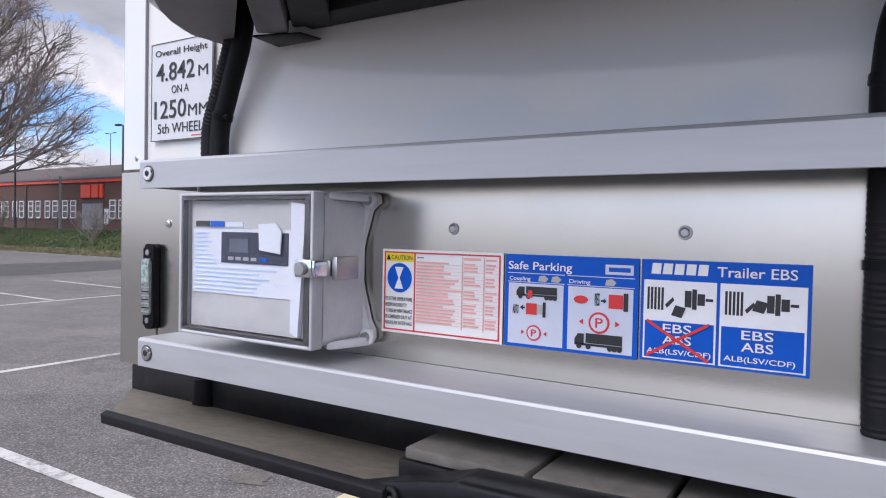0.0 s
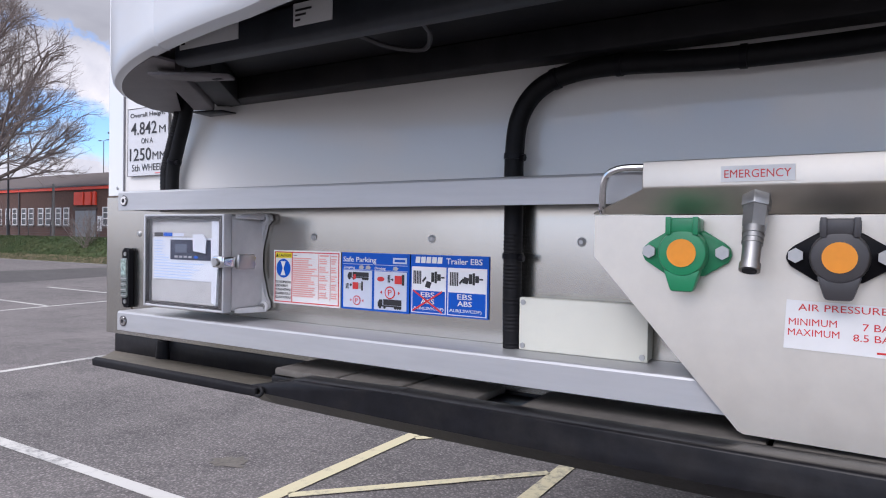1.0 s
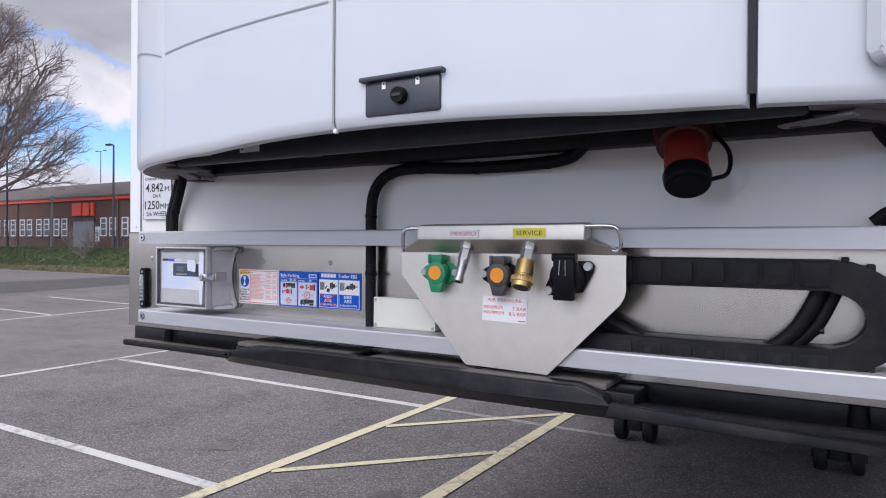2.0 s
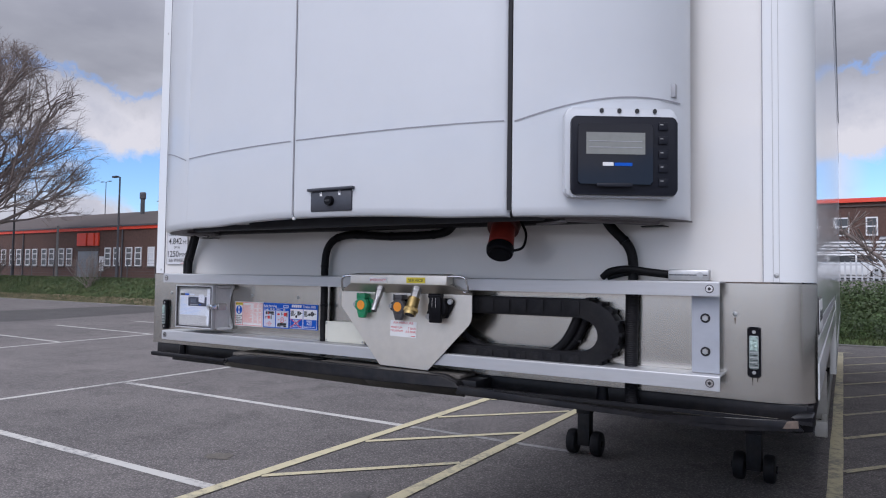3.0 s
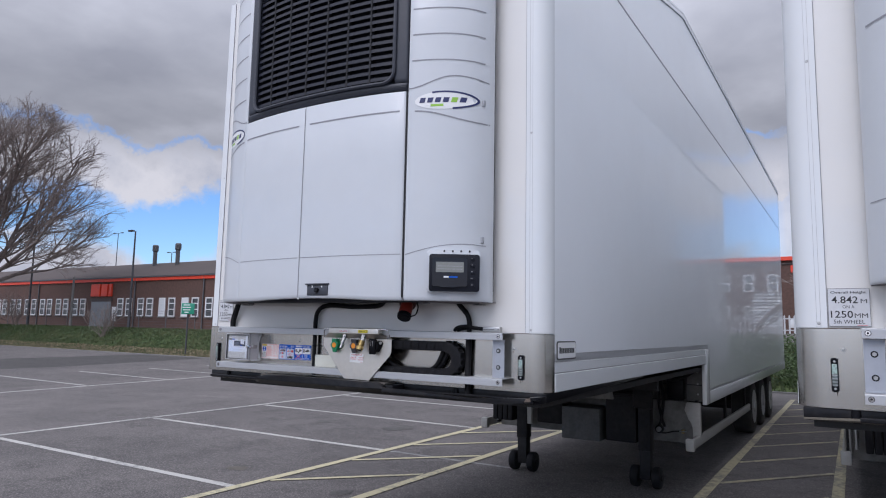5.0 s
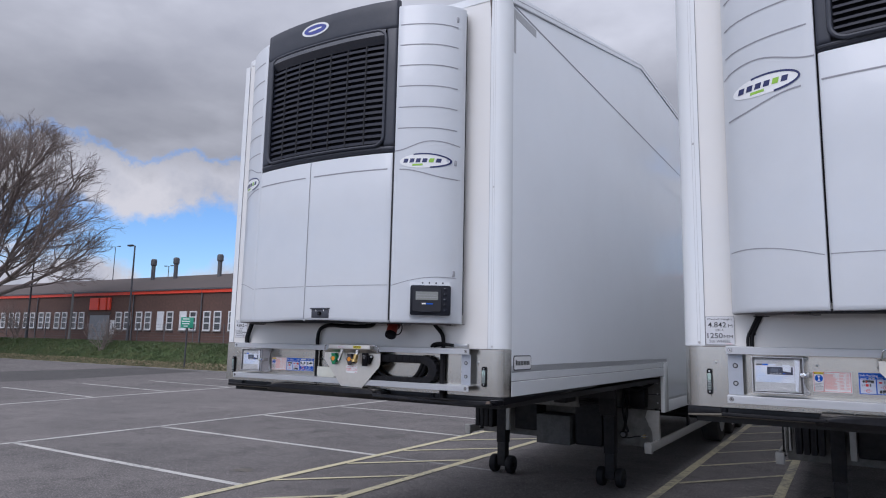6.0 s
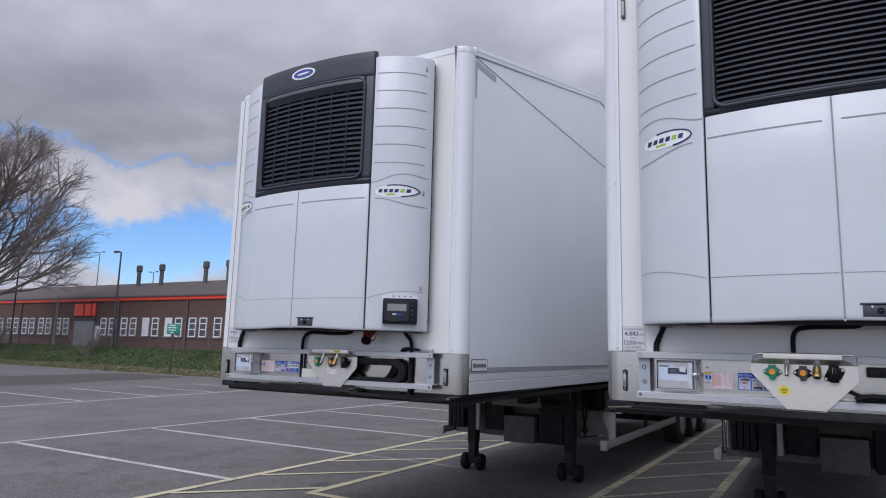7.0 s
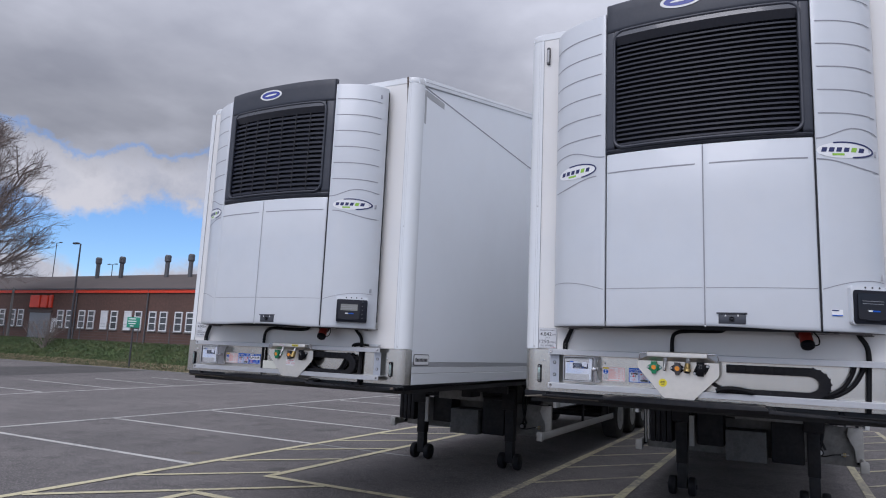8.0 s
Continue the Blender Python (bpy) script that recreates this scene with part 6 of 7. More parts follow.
    part("wire_clip", tube([(x - 0.006, -0.1425, z + 0.032), (x - 0.008, -0.1425, z + 0.004), (x + 0.0055, -0.1425, z + 0.003), (x + 0.005, -0.1425, z + 0.032)], 0.0009, 6, 0), M_chrome, s)
    for x, r in ((-0.026, 0.022), (0.124, 0.022), (0.270, 0.034)):
        b = part("socket_back", cyl((x, -0.0972, 1.412), (x, -0.050, 1.410), r, r * 0.8, n=20, bevel=0.004), M_black, plate, "black rear of a socket")
        part("rear_cable", tube([(x, -0.052, 1.405), (x + 0.01, -0.034, 1.375), (x + 0.05, -0.040, 1.33), (x + 0.13, -0.045, 1.292)], 0.011, 8), M_rubber, b)
    if marked:
        # added block, hidden by the plate, to deepen shade and reflection on the wall
        part("rear_cover", box(0.215, 0.352, -0.0950, -0.030, 1.370, 1.440, 0.020, 3), M_rubber, plate, "added unseen black block that darkens the space behind the plate")
    # air line couplings below the hood, pointing outwards as they hang

    def hung(x, z, sideways=0.03):
        return (x - sideways * (1.477 - z), -0.118 - 0.46 * (1.477 - z), z)

    x = 0.048
    k = part("air_coupling", cyl(hung(x, 1.477), hung(x, 1.461), 0.0155, n=6, bevel=0.001), M_zinc, c, "zinc air line nozzle")
    for name, z0, z1, r0, r1, n, mat in (("ferrule", 1.461, 1.440, 0.0130, 0.0125, 6, M_zinc), ("collar", 1.440, 1.433, 0.0112, 0.0112, 20, M_zinc), ("ring", 1.4305, 1.428, 0.0106, 0.0106, 20, M_zinc), ("ring", 1.4255, 1.423, 0.0106, 0.0106, 20, M_zinc),
                                         ("nozzle", 1.433, 1.402, 0.0096, 0.0088, 20, M_zinc), ("nozzle_rim", 1.403, 1.396, 0.0104, 0.0104, 20, M_zinc), ("bore", 1.3958, 1.3950, 0.0072, 0.0072, 16, M_void)):
        part(name, cyl(hung(x, z0), hung(x, z1), r0, r1, n=n), mat, k)
    x = 0.192
    k = part("air_coupling", cyl(hung(x, 1.477), hung(x, 1.460), 0.0165, n=6, bevel=0.001), M_zinc, c, "brass air line coupling")
    for name, z0, z1, r0, r1, n, mat in (("ferrule", 1.460, 1.441, 0.0150, 0.0150, 6, M_zinc), ("sleeve", 1.441, 1.413, 0.0185, 0.0190, 28, M_brass), ("neck_ring", 1.413, 1.409, 0.0170, 0.0170, 28, M_brass),
                                         ("mouth", 1.397, 1.389, 0.0205, 0.0195, 28, M_brass), ("bore", 1.3888, 1.3880, 0.0155, 0.0155, 24, M_void)):
        part(name, cyl(hung(x, z0), hung(x, z1), r0, r1, n=n), mat, k)
    ring = cyl(hung(x, 1.409), hung(x, 1.397), 0.0222, n=28, bevel=0.0015)
    for q in range(28):
        a = 2 * math.pi * q / 28
        side = Vector((math.cos(a), 0.909 * math.sin(a), -0.418 * math.sin(a))) * 0.0222
        cyl(Vector(hung(x, 1.4075)) + side, Vector(hung(x, 1.3985)) + side, 0.0012, n=5, bm=ring)
    part("knurled_ring", ring, M_brass, k)
    if not marked:
        return c
    # stickers on the plate
    e = part("sticker_backing", sheet(rect(0.014, 0.084, 1.4885, 1.5050), -0.1385, thick=0.0006), M_vinyl, c, "white sticker with red lettering", False)
    letters("EMERGENCY", 0.01, spot(0.0175, -0.1393, 1.4925), M_red, e, width=0.063, height=0.0085, depth=0.0001)
    e = part("sticker_backing", sheet(rect(0.162, 0.233, 1.4885, 1.5070), -0.1385, thick=0.0006), M_yellow, c, "yellow sticker with black lettering", False)
    letters("SERVICE", 0.01, spot(0.170, -0.1393, 1.4930), M_ink, e, width=0.056, height=0.0092, depth=0.0001)
    e = part("sticker_backing", sheet([(0.0745, 1.3135), (0.1770, 1.3105), (0.1790, 1.3620), (0.0765, 1.3650)], -0.1012, thick=0.0006), M_vinyl, c, "white sticker with red lettering", False)
    for s, u, z, w in (("AIR PRESSURE", 0.0875, 1.3540, 0.079), ("MINIMUM", 0.0790, 1.3385, 0.044), ("7 BAR", 0.1455, 1.3370, 0.0315), ("MAXIMUM", 0.0785, 1.3275, 0.047), ("8.5 BAR", 0.1375, 1.3260, 0.0395)):
        letters(s, 0.01, spot(u, -0.1020, z), M_red, e, width=w, height=0.0072, depth=0.0001)
    part("print", box(0.158, 0.174, -0.1022, -0.1019, 1.3145, 1.3165), M_red, e, "", False)
    return c


def build_hose(name, points, r, label, ox=0.0, oy=0.0, dz=0.0, ribs=0.0, mat=None, ties=(), category="hose"):
    base = Vector(points[-1])
    t = thing(name, spot(base.x + ox, base.y + oy, base.z + dz), label, category)
    t["group"] = "front hoses"
    bm = tube(points, r, 14, 8, ribs=ribs * 0.55, pitch=0.005)
    bm.transform(Matrix.Translation(-base))
    part("sleeve", bm, mat or M_tape, t)
    for q in ties:
        line = smooth_path(points, 8)
        i = min(range(1, len(line) - 1), key=lambda k: (line[k] - Vector(q)).length)
        along = (line[i + 1] - line[i - 1]).normalized() * 0.004
        bm = cyl(line[i] - base - along, line[i] - base + along, r * 1.10, n=16)
        knob = line[i] - base + Vector((r, -0.004, -0.2 * r))
        cyl(knob - Vector((0.004, 0, 0)), knob + Vector((0.005, 0, 0)), 0.005, n=8, bm=bm)
        part("cable_tie", bm, M_black, t)
    return t


def build_front_hoses(ox, oy, dz, thin=1.0):
    build_hose("conduit", [(-1.000, -0.045, 1.75), (-1.006, -0.036, 1.68), (-1.042, -0.030, 1.60), (-1.062, -0.027, 1.555), (-1.064, -0.026, 1.50)], 0.0130 * thin, "corrugated black conduit down the trailer front", ox, oy, dz, 0.16, M_rubber)
    build_hose("conduit", [(-0.985, -0.040, 1.75), (-0.992, -0.032, 1.68), (-1.026, -0.026, 1.60), (-1.044, -0.024, 1.555), (-1.046, -0.024, 1.50)], 0.0155 * thin, "smooth black taped cable down the trailer front", ox, oy, dz, 0.0, M_tape, ((-1.05, -0.03, 1.575),))


def build_red_socket(ox, oy, dz):
    t = thing("power_socket", spot(ox + 0.46, oy - 0.06, dz + 1.69), "red mains plug socket with a black cap under the unit", "power socket", "mains sockets")
    part("shell", cyl((0.022, -0.028, -0.012), (0.037, -0.080, -0.086), 0.036, 0.038, n=28, bevel=0.005), M_redsock, t, "red moulded shell")
    part("collar", cyl((0.0378, -0.0826, -0.0894), (0.042, -0.098, -0.112), 0.042, 0.039, n=28, bevel=0.006), M_black, t, "black screw cap")
    part("cap_face", cyl((0.0421, -0.0984, -0.1126), (0.0424, -0.0996, -0.1143), 0.031, n=24), M_black, t)
    part("cap_strap", tube([(0.079, -0.088, -0.102), (0.102, -0.066, -0.090), (0.100, -0.04, -0.05), (0.07, -0.01, -0.01)], 0.004, 8), M_black, t)
    part("housing", cyl((0.014, 0.0, 0.010), (0.024, -0.040, -0.036), 0.055, 0.048, n=28, bevel=0.006), M_darkred, t, "dark red housing behind the shell")
    part("mount", box(-0.03, 0.09, -0.01, 0.055, 0.0, 0.03, 0.006), M_chassis, t)
    return t


# first trailer
build_document_box(*TRAILERS[0])
build_caution()
build_parking()
build_brakes()
build_height_label(0.008)
build_coupling_panel(*TRAILERS[0])
build_front_hoses(*TRAILERS[0], 0.85)
build_red_socket(*TRAILERS[0])
build_hose("conduit", [(0.30, -0.05, 1.72), (0.268, -0.035, 1.675), (0.21, -0.028, 1.652), (0.02, -0.026, 1.648), (-0.13, -0.026, 1.656), (-0.20, -0.026, 1.652), (-0.245, -0.026, 1.635), (-0.272, -0.026, 1.60), (-0.280, -0.026, 1.55), (-0.280, -0.026, 1.492)], 0.0138, "thick taped black cable loom along the front wall", 0, 0, 0, 0.0, M_tape, ((-0.265, -0.03, 1.545), (-0.215, -0.03, 1.63), (-0.13, -0.03, 1.640), (0.02, -0.03, 1.632), (0.20, -0.03, 1.634)))
build_hose("conduit", [(-0.280, -0.026, 1.490), (-0.280, -0.026, 1.40), (-0.280, -0.026, 1.33), (-0.277, -0.026, 1.215)], 0.0140, "corrugated black conduit behind the rails", 0, 0, 0, 0.12, M_rubber, ((-0.27, -0.03, 1.405),))
build_hose("conduit", [(0.76, -0.05, 1.73), (0.79, -0.035, 1.665), (0.842, -0.028, 1.605), (0.856, -0.026, 1.55), (0.853, -0.026, 1.472)], 0.0138, "smooth black taped cable from the unit to the rail", 0, 0, 0, 0.0, M_tape, ((0.85, -0.03, 1.63),))
build_hose("conduit", [(0.853, -0.026, 1.470), (0.852, -0.026, 1.40), (0.850, -0.026, 1.30), (0.852, -0.024, 1.16)], 0.0185, "corrugated black conduit from the rail to the chassis", 0, 0, 0, 0.12, M_rubber)
build_hose("power_lead", [(0.775, -0.05, 1.515), (0.80, -0.055, 1.533), (0.85, -0.055, 1.540), (0.90, -0.05, 1.533), (0.962, -0.045, 1.526)], 0.0095, "black power lead lying on the top rail", category="cable")
build_hose("power_lead", [(0.785, -0.035, 1.515), (0.83, -0.03, 1.527), (0.88, -0.03, 1.530), (0.962, -0.035, 1.522)], 0.0085, "thin black lead lying on the top rail", category="cable")


def build_plug_end():
    t = thing("lead_connector", spot(1.01, -0.045, 1.509), "grey metal cable connector on the top rail", "connector")
    part("block", box(-0.052, 0.052, -0.016, 0.016, 0.0, 0.030, 0.004), M_zinc, t)
    part("nut", cyl((0.030, -0.0165, 0.015), (0.030, -0.021, 0.015), 0.009, n=6), M_zinc, t)
    part("seam", box(-0.048, 0.048, -0.0168, -0.0161, 0.014, 0.0165), M_seam, t, "", False)


def build_junction_box():
    t = thing("junction_box", spot(-0.17, -0.003, 1.269), "cream plastic junction box above the lower rail", "junction box")
    part("body", box(-0.094, 0.085, -0.024, 0.0, 0.0, 0.072, 0.003), M_cream, t)
    lid = part("lid", box(-0.095, 0.086, -0.032, -0.025, -0.001, 0.074, 0.003), M_cream, t, "cream lid with corner screws")
    for x in (-0.088, 0.079):
        for z in (0.006, 0.067):
            part("screw", cyl((x, -0.0322, z), (x, -0.0340, z), 0.0038, n=10), M_zinc, lid)


def build_hose_tray(ox, oy, dz, x0=0.33, x1=0.83):
    t = thing("hose_carrier", spot(ox, oy, dz), "black plastic hose carrier looped between the rails", "hose carrier", "hose carriers")
    out, inn = [], []
    for k in range(13):
        a = radians(90 - 180 * k / 12)
        out.append((x1 - 0.115 + 0.115 * math.cos(a), 1.3555 + 0.0965 * math.sin(a)))
        inn.append((x1 - 0.115 + 0.056 * math.cos(a), 1.3500 + 0.0490 * math.sin(a)))
    band = prism([(x0, 1.452)] + out + [(x0 - 0.05, 1.259), (x0 - 0.05, 1.301)] + inn[::-1] + [(x0, 1.399)], -0.070, -0.012, "y", 0.003)
    part("band", band, M_rubber, t, "ribbed black band")
    for k in range(7):
        x = x0 + 0.01 + 0.055 * k
        part("link", prism(rounded(x, x + 0.045, 1.263, 1.291, 0.006), -0.0735, -0.0705, "y", 0.001), M_rubber, t)
        part("link_eye", cyl((x + 0.022, -0.0738, 1.277), (x + 0.022, -0.0752, 1.277), 0.008, n=6), M_chassis, t)
        part("link", prism(rounded(x, x + 0.045, 1.406, 1.446, 0.006), -0.0735, -0.0705, "y", 0.001), M_rubber, t)
    for k in range(9):
        a = radians(80 - 160 * k / 8)
        part("link_rib", box(x1 - 0.119 + 0.113 * math.cos(a), x1 - 0.107 + 0.113 * math.cos(a), -0.068, -0.014, 1.350 + 0.097 * math.sin(a), 1.361 + 0.097 * math.sin(a), 0.002), M_rubber, t)
    return t


build_plug_end()
build_junction_box()
build_hose_tray(*TRAILERS[0])
build_hose("air_hose", [(0.52, -0.04, 1.272), (0.60, -0.04, 1.282), (0.655, -0.04, 1.318), (0.69, -0.04, 1.375), (0.71, -0.04, 1.43)], 0.014, "thick black air hose inside the carrier")
build_hose("air_hose", [(0.55, -0.03, 1.270), (0.635, -0.03, 1.285), (0.69, -0.03, 1.330), (0.72, -0.03, 1.39), (0.735, -0.03, 1.43)], 0.012, "black air hose inside the carrier", ties=((0.67, -0.045, 1.345),))


def build_side_badge(ox, oy, dz):
    t = thing("maker_plate", spot(ox + 1.3025, oy + 0.285, dz + 1.418), "pale rounded maker plate with a dark frame on the side", "badge", "maker plates")
    part("frame", prism(rounded(-0.143, 0.143, -0.050, 0.050, 0.018), 0.0, 0.003, "x"), M_greysock, t, "dark frame", False)
    part("face", prism(rounded(-0.135, 0.135, -0.043, 0.043, 0.014), 0.0032, 0.0045, "x"), M_vinyl, t, "pale grey face", False)
    for k in range(9):
        y = -0.114 + 0.0256 * k
        part("print", prism(rect(y, y + 0.020, -0.016, 0.012 if k else 0.018), 0.0046, 0.0052, "x"), M_ink, t, "", False)


for o in TRAILERS:
    build_side_badge(*o)

# second trailer
o2 = TRAILERS[1]
build_document_box(o2[0] + 0.062, o2[1], o2[2])
build_caution(o2[0] + 0.075, o2[1], o2[2] + 0.0)
build_parking(o2[0] + 0.10, o2[1], o2[2])
build_brakes(o2[0] + 0.10, o2[1], o2[2])
build_height_label(o2[0] + 0.048, o2[1], o2[2] - 0.034)
build_coupling_panel(o2[0] - 0.30, o2[1], o2[2], False)
build_front_hoses(o2[0] + 0.085, o2[1], o2[2], 0.62)
build_red_socket(o2[0] + 0.09, o2[1], o2[2])
build_hose("conduit", [(0.15, -0.05, 1.72), (0.10, -0.030, 1.672), (0.02, -0.027, 1.665), (-0.12, -0.027, 1.662), (-0.19, -0.027, 1.650), (-0.218, -0.027, 1.61), (-0.222, -0.027, 1.50)], 0.0125, "thick taped black cable loom along the front wall", *o2)
build_hose("conduit", [(0.84, -0.05, 1.73), (0.87, -0.035, 1.66), (0.905, -0.028, 1.60), (0.915, -0.026, 1.53), (0.91, -0.026, 1.40), (0.90, -0.026, 1.20)], 0.0145, "smooth black cable from the unit to the chassis", *o2)
build_hose_tray(o2[0] - 0.12, o2[1], o2[2], 0.24, 0.83)
build_hose("air_hose", [(0.52, -0.04, 1.272), (0.66, -0.05, 1.285), (0.76, -0.05, 1.33), (0.82, -0.05, 1.42), (0.84, -0.06, 1.50)], 0.013, "black air hose hanging behind the rails", *o2)
build_hose("air_hose", [(0.62, -0.035, 1.270), (0.73, -0.04, 1.290), (0.82, -0.04, 1.35), (0.875, -0.04, 1.44), (0.89, -0.05, 1.50)], 0.013, "black air hose hanging behind the rails", *o2)
build_hose("air_hose", [(0.06, -0.115, 1.28), (0.12, -0.115, 1.298), (0.20, -0.105, 1.296), (0.28, -0.10, 1.28)], 0.016, "short black hose lying on the lower rail", *o2)


def build_round_sticker():
    t = thing("round_sticker", spot(o2[0] - 0.272, o2[1] - 0.1015, o2[2] + 1.312), "round yellow inspection sticker on the coupling plate", "sticker")
    part("face", cyl((0, 0, 0), (0, -0.0012, 0), 0.027, n=32), M_yellow, t)
    for z, w in ((0.008, 0.015), (-0.001, 0.017), (-0.010, 0.010)):
        part("print", box(-w, w, -0.0018, -0.0013, z - 0.002, z + 0.002), M_ink, t, "", False)


build_round_sticker()


def build_small_sticker():
    x = 0.742
    slope = math.atan2(cowl_y(x + 0.03) - cowl_y(x - 0.03), 0.06)
    m = spot(o2[0] + x, o2[1] + cowl_y(x) - 0.004, o2[2] + 1.778) @ Matrix.Rotation(slope, 4, "Z")
    t = thing("small_label", m, "small white and blue label on the unit beside the display", "sticker")
    part("backing", box(-0.032, 0.032, -0.0010, 0.0010, -0.019, 0.019), M_vinyl, t, "", False)
    part("print", box(-0.030, 0.030, -0.0018, -0.0011, -0.018, -0.012), M_blue, t, "", False)
    part("print", box(-0.030, 0.010, -0.0018, -0.0011, 0.010, 0.017), M_purple, t, "", False)


build_small_sticker()


# ---- surroundings ----
def build_tree(x, y, z, height, seed, spread=0.9):
    rng = random.Random(seed)
    t = thing("bare_tree", spot(x, y, z), "large leafless tree with a wide crown of fine twigs", "tree")
    trunk, limbs, twigs = bmesh.new(), [], []

    mid, wide, tall = height * 0.515, height * 0.53, height * 0.495
    heart = Vector((0.1, 0, height * 0.24))

    def fill(q):
        """Under 1 inside the rounded dome of the crown."""
        return (math.hypot(q.x, q.y) / wide) ** 2.2 + (abs(q.z - mid) / tall) ** 2.2

    def grow(p, d, length, r, level):
        pts = [p]
        n = 5 if level < 2 else 4 if level < 4 else 2
        limit = rng.uniform(0.74, 1.05)
        for i in range(n):
            away = (pts[-1] - heart).normalized()
            d = (d + away * (0.09 if level < 2 else 0.03) + Vector((rng.gauss(0, 0.12), rng.gauss(0, 0.12), rng.gauss(0.04, 0.10)))).normalized()
            q = pts[-1] + d * length / n
            if fill(q) > limit and len(pts) > 1:
                break
            pts.append(q)
        n = len(pts) - 1
        (twigs if level >= 3 else limbs).append((pts, r))
        if level >= 5:
            return
        kids = (5, 5, 5, 4, 3)[level]
        for k in range(kids):
            f = 0.18 + 0.82 * (k + rng.random()) / kids
            i = min(n - 1, int(f * n))
            q = pts[i].lerp(pts[i + 1], f * n - i)
            if fill(q) > 1.02:
                continue
            side = Matrix.Rotation(rng.uniform(0, 2 * math.pi), 3, d) @ d.orthogonal().normalized()
            away = (q - heart).normalized()
            nd = (d + side * rng.uniform(0.5, 1.25) * spread + away * (0.30 if level < 2 else 0.08)).normalized()
            grow(q, nd, length * rng.uniform(0.46, 0.66), max(0.0042, r * rng.uniform(0.45, 0.58)), level + 1)

    # a short trunk, then limbs that fan out like a vase, the lowest nearly level
    fork = Vector((0.15, 0.0, height * 0.19))
    limbs.append(([Vector((0, 0, -0.2)), Vector((0.05, 0, height * 0.07)), Vector((0.12, 0, height * 0.14)), fork], height * 0.024))
    for k in range(15):
        a = 2 * math.pi * (k * 0.618 + 0.06 * rng.random())
        up = radians(16 + 70 * ((k + 0.5) / 15) ** 0.62)
        d = Vector((math.cos(a) * math.cos(up), math.sin(a) * math.cos(up), math.sin(up)))
        start = fork + Vector((0, 0, rng.uniform(-0.04, 0.05) * height))
        grow(start, d, height * rng.uniform(0.44, 0.54), height * 0.0098, 0)
    verts, faces = [], []

    def sweep(pts, r, n, taper):
        base = len(verts)
        up = Vector((0.3, 0.8, 0.5))
        for i, q in enumerate(pts):
            dd = (pts[min(i + 1, len(pts) - 1)] - pts[max(i - 1, 0)]).normalized()
            u = (up - dd * up.dot(dd)).normalized()
            s = dd.cross(u)
            rr = r * (1 - taper * i / (len(pts) - 1))
            for k in range(n):
                a = 2 * math.pi * k / n
                verts.append(tuple(q + rr * (math.cos(a) * u + math.sin(a) * s)))
        for i in range(len(pts) - 1):
            for k in range(n):
                faces.append((base + i * n + k, base + i * n + (k + 1) % n, base + (i + 1) * n + (k + 1) % n, base + (i + 1) * n + k))

    def made(name, label):
        me = bpy.data.meshes.new(name)
        me.from_pydata(verts, [], faces)
        me.materials.append(M_bark)
        ob = new(name, me)
        ob.parent = t
        ob["label"] = label
        verts.clear()
        faces.clear()

    sweep(limbs[0][0], limbs[0][1], 12, 0.35)
    made("trunk", "dark tapering trunk")
    for pts, r in limbs[1:]:
        sweep(pts, r, 6, 0.5)
    for pts, r in twigs:
        sweep(pts, max(r, 0.0050), 3, 0.5)
    made("crown", "crown of bare limbs and fine twigs")
    return t


build_tree(-48.9, 18.6, bank_height(-48.9, 18.6), 17.4, 11)


def build_shrub(x, y, z, height, seed):
    rng = random.Random(seed)
    t = thing("bare_shrub", spot(x, y, z), "small leafless shrub with thin grey branches", "shrub", "bare shrubs")
    bm = bmesh.new()
    for k in range(20):
        p = Vector((rng.gauss(0, 0.10), rng.gauss(0, 0.10), -0.05))
        d = Vector((rng.gauss(0, 0.42), rng.gauss(0, 0.42), 1)).normalized()
        pts = [p]
        for i in range(5):
            d = (d + Vector((rng.gauss(0, 0.16), rng.gauss(0, 0.16), rng.gauss(0.02, 0.08)))).normalized()
            pts.append(pts[-1] + d * height * rng.uniform(0.15, 0.23))
        tube(pts, 0.011, 4, 0, bm)
        for j in range(12):
            i = rng.randint(1, 4)
            q = pts[i].lerp(pts[i + 1], rng.random())
            dd = (d + Vector((rng.gauss(0, 0.75), rng.gauss(0, 0.75), rng.gauss(0.1, 0.4)))).normalized()
            e = q + dd * height * rng.uniform(0.10, 0.2)
            tube([q, e, e + (dd + Vector((0, 0, 0.3))) * height * 0.12], 0.006, 3, 0, bm)
    part("crown", bm, M_bark, t, "", False)


